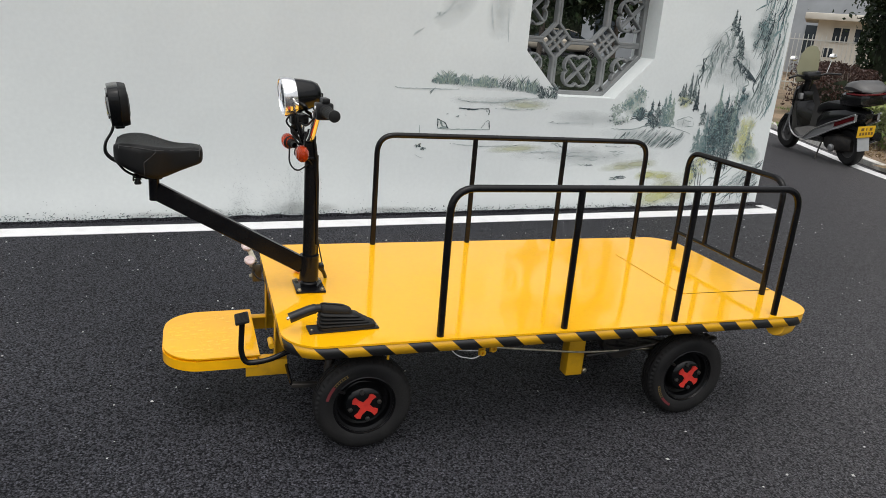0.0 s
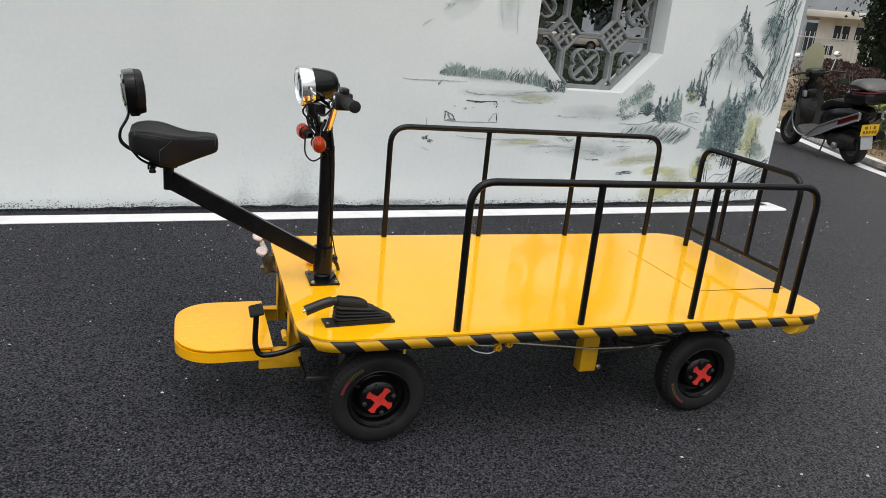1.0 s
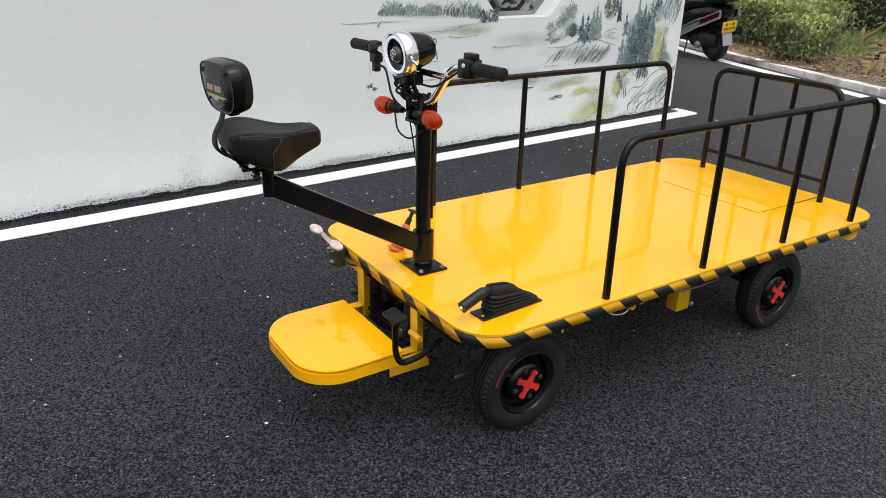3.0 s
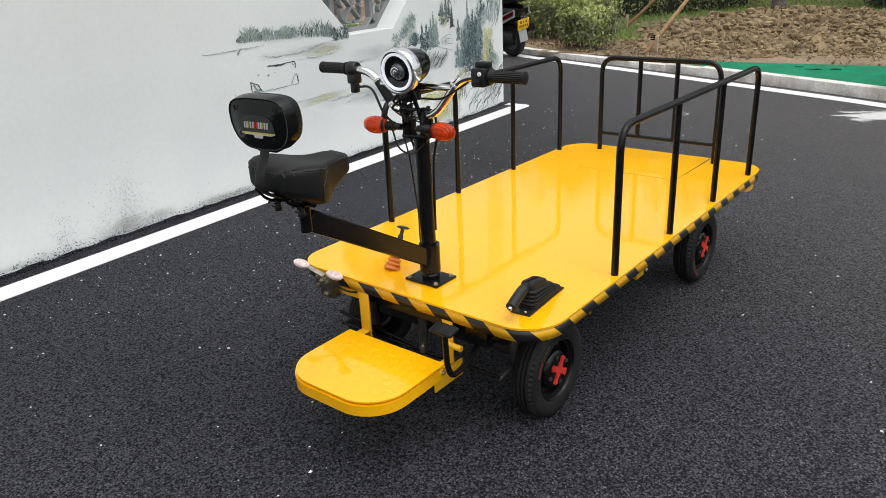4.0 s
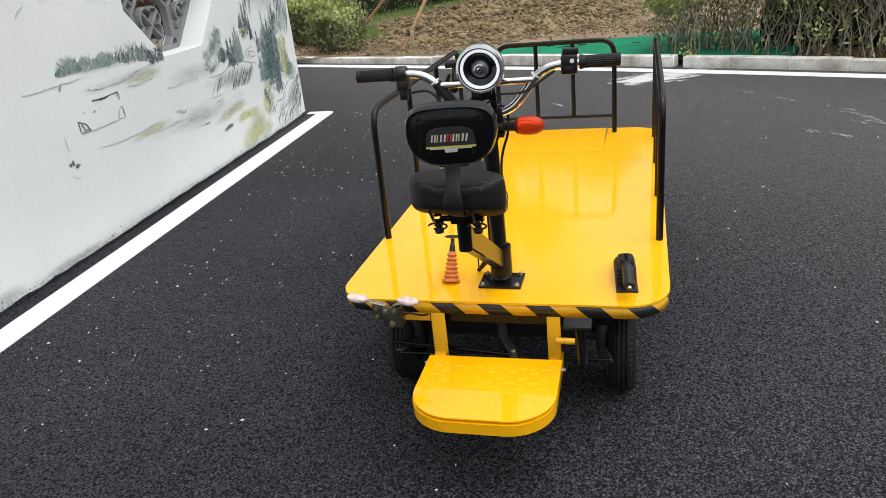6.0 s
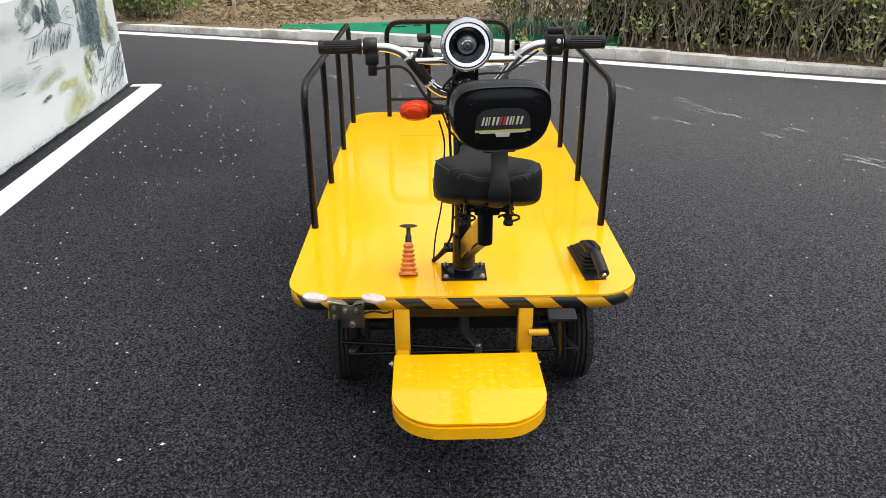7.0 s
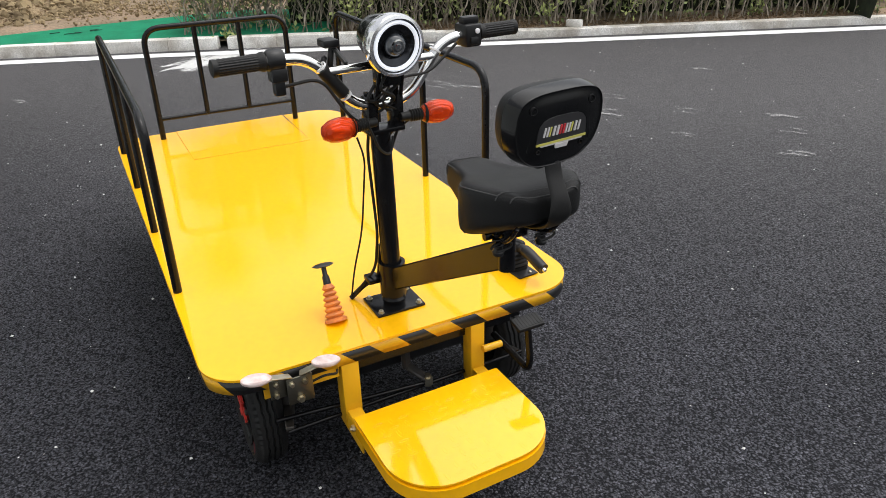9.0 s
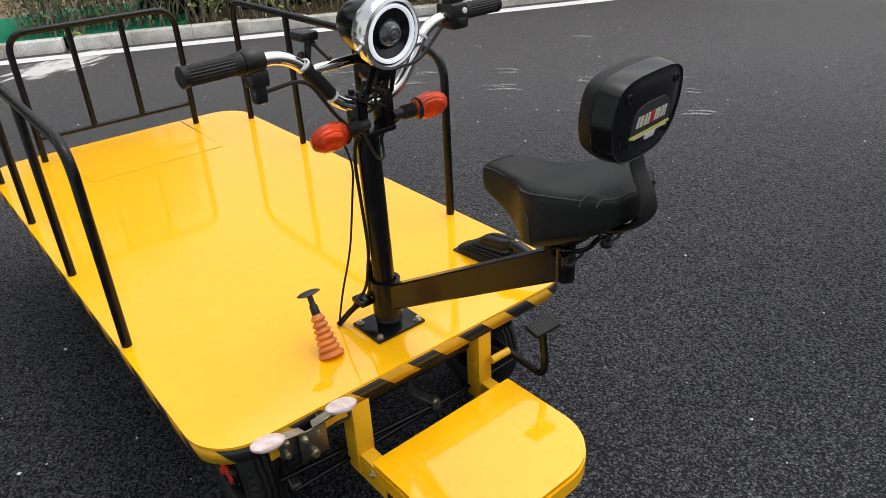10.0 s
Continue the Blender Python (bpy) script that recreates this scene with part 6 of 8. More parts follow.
me.materials.append(CHIP)
tagged(new("stone_chips", me), "tiny pale stone chips scattered over the asphalt", kind="stuff")


def smear_material(name="white_rub", most=0.6, stretch=1.0, broken=False):
    """A dusty white rub that lets the asphalt through."""
    m = material(name, (0.62, 0.62, 0.61), 0.8, second=(0.45, 0.45, 0.45), scale=20)
    t = m.node_tree
    co = t.nodes.new("ShaderNodeTexCoord")
    n = t.nodes.new("ShaderNodeTexNoise")
    n.inputs["Scale"].default_value, n.inputs["Detail"].default_value = 42 if broken else 14, 8
    mp = t.nodes.new("ShaderNodeMapping")
    mp.inputs["Scale"].default_value = (1.0 / stretch, 1.0, 1.0)
    t.links.new(co.outputs["Object"], mp.inputs["Vector"])
    t.links.new(mp.outputs[0], n.inputs["Vector"])
    uvn = t.nodes.new("ShaderNodeUVMap")
    uvn.uv_map = "rub"
    ln = t.nodes.new("ShaderNodeVectorMath")
    ln.operation = "LENGTH"
    t.links.new(uvn.outputs[0], ln.inputs[0])
    r = t.nodes.new("ShaderNodeMapRange")
    r.inputs["From Min"].default_value, r.inputs["From Max"].default_value = 0.1, 1.0
    r.inputs["To Min"].default_value, r.inputs["To Max"].default_value = (0.10, -0.22) if broken else (0.30, -0.25)
    t.links.new(ln.outputs["Value"], r.inputs["Value"])
    add = t.nodes.new("ShaderNodeMath")
    t.links.new(n.outputs["Fac"], add.inputs[0])
    t.links.new(r.outputs[0], add.inputs[1])
    st = t.nodes.new("ShaderNodeMapRange")
    st.inputs["From Min"].default_value, st.inputs["From Max"].default_value = (0.50, 0.60) if broken else (0.50, 0.70) if most < 0.9 else (0.44, 0.58)
    st.inputs["To Max"].default_value = most
    t.links.new(add.outputs[0], st.inputs["Value"])
    t.links.new(st.outputs[0], t.nodes["Principled BSDF"].inputs["Alpha"])
    return m


RUB = smear_material("white_rub", 0.36, 2.2, True)
WHITE_RUB = smear_material("chalky_white_rub", 0.97, 3.5)


def rub(x, y, length, width, turn, label="white dusty scrape rubbed onto the asphalt", mat=RUB):
    bm = bmesh.new()
    uv = bm.loops.layers.uv.new("rub")
    n = 10
    vs = [bm.verts.new((math.cos(2 * math.pi * k / n) * length / 2, math.sin(2 * math.pi * k / n) * width / 2, 0)) for k in range(n)]
    f = bm.faces.new(vs)
    for loop, k in zip(f.loops, range(n)):
        loop[uv].uv = (math.cos(2 * math.pi * k / n), math.sin(2 * math.pi * k / n))
    ob = part("scrape", bm, mat, None, smooth=False)
    ob.matrix_world = Matrix.Translation((x, y, 0.0006 + 0.00025 * len([o for o in bpy.data.objects if o.name.startswith("scrape")]))) @ Matrix.Rotation(radians(turn), 4, "Z")
    return tagged(ob, label, "scrape mark", "scrapes on the asphalt")


rub(5.27, -0.50, 1.25, 0.72, -62, "broad chalky white smear on the asphalt by the kerb", WHITE_RUB)
rub(5.44, -0.74, 0.8, 0.42, -60, "broad chalky white smear on the asphalt by the kerb", WHITE_RUB)
rng = random.Random(44)
STREAKS = ((4.53, -1.18), (4.17, -1.41), (3.73, -1.72), (3.52, -1.83), (3.27, -1.96), (3.43, -1.80), (3.19, -1.43), (3.09, -1.56), (2.51, -2.66), (2.33, -2.39), (2.26, -2.34), (2.75, -2.03),
           (2.04, -2.83), (1.67, -3.27), (1.41, -3.03), (1.17, -2.75), (1.70, -2.48), (2.75, -3.76), (4.3, 0.3), (4.6, 0.9), (2.9, -2.2))
for x, y in STREAKS:
    for k in range(2):
        rub(x + rng.uniform(-0.06, 0.06), y + rng.uniform(-0.06, 0.06), rng.uniform(0.18, 0.42), rng.uniform(0.05, 0.11), 44 + rng.uniform(-12, 12))


# ---- lattice in the octagonal window ----
def inside_octagon(x, z, r, f):
    u, w = abs(x - OCT_X), abs(z - OCT_Z)
    return u <= r and w <= r and u + w <= r + f


def lattice():
    ob = thing("window_lattice", WALL @ Vector((OCT_X, 0.19, OCT_Z - OCT_R)), "grey plaster lattice filling the octagonal wall window", "lattice")
    rim = octagon(OCT_R - 0.012, OCT_F - 0.005)
    for k in range(8):
        a, b = rim[k], rim[(k + 1) % 8]
        bm = bmesh.new()
        bar(bm, WALL @ Vector((a[0], 0.195, a[1])), WALL @ Vector((b[0], 0.195, b[1])), 0.060, 0.034, 0.004, up=(0, 0, 1) if abs(a[1] - b[1]) < 0.3 else (1, 0, 0))
        part("rim_bar", bm, LATTICE, ob)

    def strip(pts, w=0.026, depth=0.05, lift=0.0, name="lattice_bar"):
        """A bar along (x, z) points, kept where it lies inside the window."""
        dense = []
        for a, b in zip(pts, pts[1:]):
            n = max(2, int((Vector(b) - Vector(a)).length / 0.02))
            dense += [Vector(a).lerp(Vector(b), i / n) for i in range(n)]
        dense.append(Vector(pts[-1]))
        runs, now = [], []
        for p in dense:
            if inside_octagon(p.x, p.y, OCT_R - 0.004, OCT_F):
                now.append(p)
            elif len(now) > 2:
                runs.append(now)
                now = []
            else:
                now = []
        if len(now) > 2:
            runs.append(now)
        for r in runs:
            keep = [r[0]]
            for p, q, s in zip(r, r[1:], r[2:]):
                if (q - p).normalized().dot((s - q).normalized()) < 0.999:
                    keep.append(q)
            keep.append(r[-1])
            bm = bmesh.new()
            rings = []
            for i, p in enumerate(keep):
                d = (keep[min(i + 1, len(keep) - 1)] - keep[max(i - 1, 0)]).normalized()
                n = Vector((-d.y, d.x)) * w / 2
                ring = []
                for (s, y) in ((1, depth / 2), (1, -depth / 2 + 0.006), (0.55, -depth / 2), (-0.55, -depth / 2), (-1, -depth / 2 + 0.006), (-1, depth / 2)):
                    q = p + n * s
                    ring.append(bm.verts.new(WALL @ Vector((q.x, 0.195 + lift + y, q.y))))
                rings.append(ring)
            for a, b in zip(rings, rings[1:]):
                for k in range(6):
                    bm.faces.new((a[k], a[(k + 1) % 6], b[(k + 1) % 6], b[k]))
            bm.faces.new(rings[0][::-1])
            bm.faces.new(rings[-1])
            part(name, bm, LATTICE, ob, smooth=False)

    P, R, F = 0.420, 0.200, 0.092
    CZ = OCT_Z + 0.055
    for i in (-1, 0, 1):
        for j in (-2, -1, 0, 1):
            cx, cz = OCT_X + i * P, CZ + j * P
            cell = [(cx - F, cz - R), (cx + F, cz - R), (cx + R, cz - F), (cx + R, cz + F), (cx + F, cz + R), (cx - F, cz + R), (cx - R, cz + F), (cx - R, cz - F)]
            strip(cell + cell[:1], 0.024)
            if i or j:
                strip([(cx - 0.085, cz - 0.085), (cx + 0.085, cz + 0.085)], 0.018, 0.044, 0.002)
                strip([(cx - 0.085, cz + 0.085), (cx + 0.085, cz - 0.085)], 0.018, 0.044, 0.0035)
                petal = []
                for k in range(33):
                    a = 2 * math.pi * k / 32
                    r = 0.090 + 0.036 * abs(math.cos(2 * a)) ** 0.6
                    petal.append((cx + r * math.cos(a + math.pi / 4) * 1.0, cz + r * math.sin(a + math.pi / 4)))
                strip(petal, 0.017, 0.042, 0.005)
    for i in (-0.5, 0.5):
        for j in (-1.5, -0.5, 0.5):
            cx, cz = OCT_X + i * P, CZ + j * P
            g = 0.016
            for o in (-g, g):
                strip([(cx - 0.058 + o, cz - 0.058 - o), (cx + 0.058 + o, cz + 0.058 - o)], 0.020, 0.044, 0.001)
                strip([(cx - 0.058 + o, cz + 0.058 + o), (cx + 0.058 + o, cz - 0.058 + o)], 0.020, 0.044, 0.0045)


lattice()

# ---- landscape painted on the wall: thin dabs of paint, 1.5 mm proud ----
INKS = {
    "grey": material("grey_green_paint", (0.20, 0.26, 0.25), 0.8, second=(0.36, 0.42, 0.41), scale=30, amount=0.9),
    "pale": material("pale_grey_paint", (0.50, 0.55, 0.55), 0.8, second=(0.62, 0.66, 0.66), scale=20, amount=0.9),
    "teal": material("teal_paint", (0.10, 0.19, 0.20), 0.8, second=(0.26, 0.36, 0.36), scale=24, amount=0.9),
    "dark": material("dark_ink_paint", (0.025, 0.04, 0.05), 0.8, second=(0.08, 0.11, 0.12), scale=30, amount=0.9),
    "green": material("sage_paint", (0.33, 0.42, 0.34), 0.8, second=(0.48, 0.55, 0.48), scale=30, amount=0.9),
    "yellow": material("ochre_paint", (0.58, 0.58, 0.22), 0.8, second=(0.66, 0.67, 0.46), scale=20, amount=0.9),
    "mist": material("misty_wash", (0.655, 0.685, 0.67), 0.8, second=(0.71, 0.735, 0.725), scale=9, amount=0.9),
    "moss": material("mossy_wash", (0.60, 0.62, 0.46), 0.8, second=(0.69, 0.71, 0.63), scale=9, amount=0.9),
}


def along(s):
    """Strokes past the window lie a little closer together than they were sketched."""
    return s if s < 3.0 else 3.0 + (s - 3.0) * 0.962


class Dabs:
    """Collects small flat strokes on the wall, by paint."""

    def __init__(self, seed):
        self.rng = np.random.default_rng(seed)
        self.v = {k: [] for k in INKS}

    def dab(self, ink, s, z, length, width, turn):
        c, n = math.cos(turn), math.sin(turn)
        k = self.rng.uniform(0.7, 1.3)
        self.v[ink].append([(s + (u * c * length - w * n * width) * 0.5, z + (u * n * length + w * c * width) * 0.5)
                            for u, w in ((-1, 0), (-0.4, -k), (0.5, -0.8), (1, 0.1), (0.4, k), (-0.5, 0.8))])

    def line(self, ink, pts, width, wobble=0.006):
        for (a, b) in zip(pts, pts[1:]):
            a, b = Vector(a), Vector(b)
            n = max(2, int((b - a).length / 0.03))
            for i in range(n):
                p, q = a.lerp(b, i / n), a.lerp(b, (i + 1) / n)
                if self.rng.random() < 0.82:
                    j = self.rng.normal(size=2) * wobble
                    d = q - p
                    self.dab(ink, (p.x + q.x) / 2 + j[0], (p.y + q.y) / 2 + j[1], d.length * 1.25, width * self.rng.uniform(0.4, 1.3), math.atan2(d.y, d.x))

    def stroke(self, ink, pts, width, wobble=0.004):
        """One unbroken brush stroke that swells and thins out, through smooth points."""
        pts = [Vector(p) for p in pts]
        fine = []
        for i in range(len(pts) - 1):
            p0, p1, p2, p3 = pts[max(i - 1, 0)], pts[i], pts[i + 1], pts[min(i + 2, len(pts) - 1)]
            n = max(2, min(8, int((p2 - p1).length / 0.02)))
            for k in range(n):
                f = k / n
                fine.append(0.5 * (2 * p1 + (p2 - p0) * f + (2 * p0 - 5 * p1 + 4 * p2 - p3) * f * f + (3 * p1 - p0 - 3 * p2 + p3) * f ** 3))
        fine.append(pts[-1])
        left, right = [], []
        for i, p in enumerate(fine):
            d = fine[min(i + 1, len(fine) - 1)] - fine[max(i - 1, 0)]
            d = Vector((-d.y, d.x)).normalized() if d.length > 1e-9 else Vector((0, 1))
            f = i / (len(fine) - 1)
            w = width * 0.5 * (0.12 + math.sin(math.pi * min(1, f * 0.9 + 0.08)) ** 0.7) * self.rng.uniform(0.6, 1.3)
            j = Vector((self.rng.normal() * wobble * 0.4, self.rng.normal() * wobble * 0.4))
            left.append(tuple(p + j + d * w))
            right.append(tuple(p + j - d * w))
        for i in range(len(fine) - 1):
            self.v[ink].append([left[i], left[i + 1], right[i + 1], right[i]])

    def bush(self, s, z, rs, rz, inks, count, size=(0.008, 0.022)):
        """Foliage dabbed in clumps, ragged at its outline, open between the clumps."""
        clumps = [(s + rs * self.rng.uniform(-0.8, 0.8), z + rz * self.rng.uniform(-0.8, 0.9)) for _ in range(max(5, count // 40))]
        for _ in range(count):
            c = clumps[self.rng.integers(len(clumps))]
            q = self.rng.normal(size=2) * (rs * 0.17, rz * 0.15)
            self.dab(inks[self.rng.integers(len(inks))], c[0] + q[0], c[1] + q[1], self.rng.uniform(*size), self.rng.uniform(*size) * 0.5, self.rng.uniform(0.4, 2.7))

    def pine(self, s, z, h, w, inks):
        """A fir: tiers of drooping dabs that widen downwards, ragged, with gaps."""
        for i in range(int(300 * h / 0.2)):
            f = self.rng.random() ** 0.75
            half = w * (0.10 + 0.9 * f) * (0.75 + 0.25 * math.sin(f * 22))
            u = self.rng.uniform(-1, 1)
            self.dab(inks[self.rng.integers(len(inks))], s + u * half, z + h * (1 - f) - abs(u) * 0.012, self.rng.uniform(0.006, 0.02), self.rng.uniform(0.003, 0.008),
                     -0.6 * np.sign(u) + self.rng.normal() * 0.6)
        self.bush(s, z + h * 0.32, w * 0.9, h * 0.30, inks, int(110 * h / 0.2), (0.006, 0.018))
        self.line(inks[0], [(s, z), (s, z + h * 1.05)], 0.004, 0.001)

    def build(self):
        n = 0
        for ink, polys in self.v.items():
            verts, faces = [], []
            for p in polys:
                p = [(along(s), z) for s, z in p]
                if max(s for s, z in p) > WALL_END - 0.003:
                    continue
                k = len(verts)
                y = -0.0007 - 0.0009 * (n % 9) / 9 - (0.0 if ink in ("mist", "moss") else 0.0010)
                n += 1
                verts += [tuple(WALL @ Vector((s, y, max(z, 0.004)))) for s, z in p if True]
                faces.append(tuple(range(k, k + len(p))))
            me = bpy.data.meshes.new("mural_paint")
            me.from_pydata(verts, [], faces)
            me.materials.append(INKS[ink])
            ob = new("mural_paint", me)
            ob.parent = wall
            ob.matrix_parent_inverse = world_of(wall).inverted()
            tagged(ob, "", kind="stuff")


def wash_material(name, color, second, most):
    """A thin watery wash: dense at its middle, fading raggedly outwards, the wall showing through."""
    m = smear_material(name, most, 2.0)
    t = m.node_tree
    for n in t.nodes:
        if n.type == "RGB":
            n.outputs[0].default_value = (*color, 1)
        elif n.type == "MIX":
            n.inputs["B"].default_value = (*second, 1)
        elif n.type == "TEX_NOISE" and abs(n.inputs["Scale"].default_value - 14) < 0.1:
            n.inputs["Scale"].default_value = 5.0
        elif n.type == "MAP_RANGE" and abs(n.inputs["From Min"].default_value - 0.5) < 0.01:
            n.inputs["From Min"].default_value, n.inputs["From Max"].default_value = 0.38, 0.85
    return m


WASHES = {
    "grey": wash_material("grey_wash", (0.50, 0.53, 0.53), (0.57, 0.60, 0.60), 0.36),
    "moss": wash_material("moss_wash", (0.53, 0.55, 0.34), (0.60, 0.61, 0.44), 0.6),
    "yellow": wash_material("yellow_wash", (0.60, 0.60, 0.20), (0.63, 0.64, 0.32), 0.66),
    "teal": wash_material("teal_wash", (0.20, 0.28, 0.29), (0.34, 0.42, 0.42), 0.80),
    "sage": wash_material("sage_wash", (0.40, 0.48, 0.42), (0.50, 0.56, 0.52), 0.8),
}
layer = 0


def wash(ink, s, z, rs, rz, turn=0.0):
    global layer
    layer += 1
    bm = bmesh.new()
    uv = bm.loops.layers.uv.new("rub")
    n = 24
    ring = [(math.cos(2 * math.pi * k / n), math.sin(2 * math.pi * k / n)) for k in range(n)]
    c, sn = math.cos(turn), math.sin(turn)
    y = -0.0004 - 0.00002 * layer
    f = bm.faces.new([bm.verts.new(WALL @ Vector((min(WALL_END - 0.004, along(s) + u * rs * c - w * rz * sn), y, max(0.01, z + u * rs * sn + w * rz * c)))) for u, w in ring])
    for loop, q in zip(f.loops, ring):
        loop[uv].uv = q
    tagged(part("mural_wash", bm, WASHES[ink], wall, smooth=False), "")


mural = Dabs(77)
R = mural.rng
# thin washes first: banks, water, moss and distant foliage
for ink, s0, z0, rs, rz, a in (("grey", 1.75, 0.885, 0.50, 0.035, -0.03), ("grey", 1.9, 0.80, 0.55, 0.05, 0), ("grey", 2.6, 0.70, 0.55, 0.08, 0), ("grey", 3.1, 0.56, 0.42, 0.08, -0.1), ("grey", 2.6, 0.42, 0.75, 0.08, 0),
                               ("moss", 2.02, 0.775, 0.26, 0.045, 0), ("moss", 2.0, 0.47, 0.32, 0.035, 0.05), ("moss", 2.92, 0.335, 0.22, 0.05, 0.1), ("moss", 3.05, 0.36, 0.25, 0.05, 0),
                               ("yellow", 3.33, 0.26, 0.17, 0.055, 0), ("yellow", 3.36, 0.13, 0.30, 0.11, 0.15), ("yellow", 3.18, 0.27, 0.14, 0.05, 0.1), ("moss", 3.40, 0.20, 0.26, 0.12, 0.2), ("moss", 3.52, 0.09, 0.17, 0.10, 0), ("yellow", 3.62, 0.28, 0.10, 0.16, 0), ("yellow", 3.70, 0.40, 0.13, 0.07, 0.3),
                               ("yellow", 3.44, 0.83, 0.09, 0.07, 0), ("sage", 2.93, 0.80, 0.14, 0.14, 0), ("teal", 3.82, 0.62, 0.16, 0.32, 0), ("teal", 3.95, 0.65, 0.13, 0.30, 0), ("teal", 3.68, 0.48, 0.12, 0.14, 0),
                               ("yellow", 4.13, 0.60, 0.11, 0.16, 0), ("yellow", 4.10, 0.50, 0.12, 0.12, 0), ("yellow", 4.17, 0.52, 0.14, 0.13, 0), ("sage", 4.23, 0.45, 0.12, 0.10, 0), ("grey", 4.2, 0.22, 0.24, 0.13, 0.3), ("grey", 3.85, 1.12, 0.30, 0.20, 0),
                               ("grey", 3.70, 1.25, 0.18, 0.22, 0.8), ("teal", 4.12, 1.42, 0.16, 0.20, 0), ("grey", 4.27, 1.35, 0.16, 0.55, 0), ("grey", 4.25, 2.0, 0.18, 0.5, 0), ("teal", 4.06, 0.86, 0.10, 0.12, 0),
                               ("grey", 1.45, 1.38, 0.25, 0.12, 0.6), ("grey", 1.78, 1.38, 0.14, 0.25, 0), ("grey", 3.47, 0.68, 0.12, 0.06, 0)):
    wash(ink, s0, z0, rs, rz, a)
# reeds on the far bank: bent blades in tufts
REEDS = ((1.316, 0.912, 0.03), (1.42, 0.910, 0.085), (1.536, 0.908, 0.075), (1.65, 0.903, 0.070), (1.80, 0.896, 0.095), (1.887, 0.89, 0.085), (2.02, 0.878, 0.125), (2.081, 0.872, 0.10), (2.17, 0.855, 0.09), (2.283, 0.838, 0.05))


def reed_at(s):
    for (a, z0, h0), (b, z1, h1) in zip(REEDS, REEDS[1:]):
        if a <= s <= b:
            f = (s - a) / (b - a)
            return z0 + (z1 - z0) * f, h0 + (h1 - h0) * f
    return REEDS[-1][1:]


tufts = [R.uniform(1.32, 2.28) for _ in range(52)]
for c in tufts:
    lean = R.normal() * 0.5
    dark = c > 2.12 or R.random() < 0.22
    for _ in range(18):
        s0 = c + R.normal() * 0.016
        if not 1.31 < s0 < 2.285:
            continue
        z0, h = reed_at(s0)
        h *= R.uniform(0.25, 1.0) * (0.62 + 0.38 * math.sin(c * 23) ** 2)
        z0 += R.uniform(-0.012, 0.012)
        b = lean + R.normal() * 0.25
        mural.stroke(("dark" if R.random() < 0.6 else "grey") if dark else ("teal" if R.random() < 0.28 else ("green" if R.random() < 0.6 else "grey")), [(s0, z0), (s0 + b * h * 0.25, z0 + h * 0.55), (s0 + b * h * 0.75, z0 + h)], R.uniform(0.003, 0.006), 0.001)
for k in range(420):
    s0 = R.uniform(1.32, 2.28)
    z0, h = reed_at(s0)
    mural.dab("grey" if s0 < 2.1 else "dark", s0, z0 + R.uniform(-0.015, 0.02) + (R.random() * h * 0.4), R.uniform(0.006, 0.016), R.uniform(0.004, 0.009), R.uniform(0, 3))
mural.bush(2.20, 0.875, 0.10, 0.045, ("dark", "dark", "grey"), 150, (0.006, 0.016))
# banks and water lines
for pts, w in ((((1.074, 0.864), (1.15, 0.862), (1.3, 0.866), (1.522, 0.867)), 0.005), (((1.519, 0.802), (1.60, 0.790), (1.675, 0.791), (1.77, 0.79), (1.86, 0.797), (2.0, 0.82), (2.125, 0.832)), 0.007),
               (((2.238, 0.663), (2.35, 0.659), (2.45, 0.665), (2.556, 0.667)), 0.007), (((1.85, 0.755), (1.95, 0.745), (2.05, 0.752), (2.12, 0.75)), 0.005), (((1.5, 0.50), (1.7, 0.485), (1.95, 0.49)), 0.004),
               (((2.05, 0.44), (2.25, 0.45), (2.4, 0.445), (2.55, 0.45)), 0.006), (((2.3, 0.405), (2.5, 0.42), (2.7, 0.41)), 0.005), (((2.75, 0.50), (2.85, 0.49), (2.93, 0.495)), 0.005)):
    mural.stroke("pale", pts, w * 1.3, 0.003)
    mural.stroke("grey", pts, w * 0.5, 0.002)
    for _ in range(7):
        q = pts[R.integers(len(pts))]
        mural.dab("dark" if R.random() < 0.12 else "grey", q[0] + R.normal() * 0.05, q[1] + R.normal() * 0.004, R.uniform(0.01, 0.035), 0.004, R.normal() * 0.2)
# small boat-like sketches on the water
for s0, z0, n in ((2.91, 0.252, 9), (2.60, 0.36, 4), (2.66, 0.39, 3), (2.86, 0.448, 5), (2.35, 0.50, 3)):
    for _ in range(n):
        x, y = s0 + R.normal() * 0.03, z0 + R.normal() * 0.008
        mural.stroke("dark" if R.random() < 0.3 else "grey", [(x - 0.03, y), (x, y + R.normal() * 0.01), (x + 0.035, y + R.normal() * 0.008)], 0.005, 0.003)
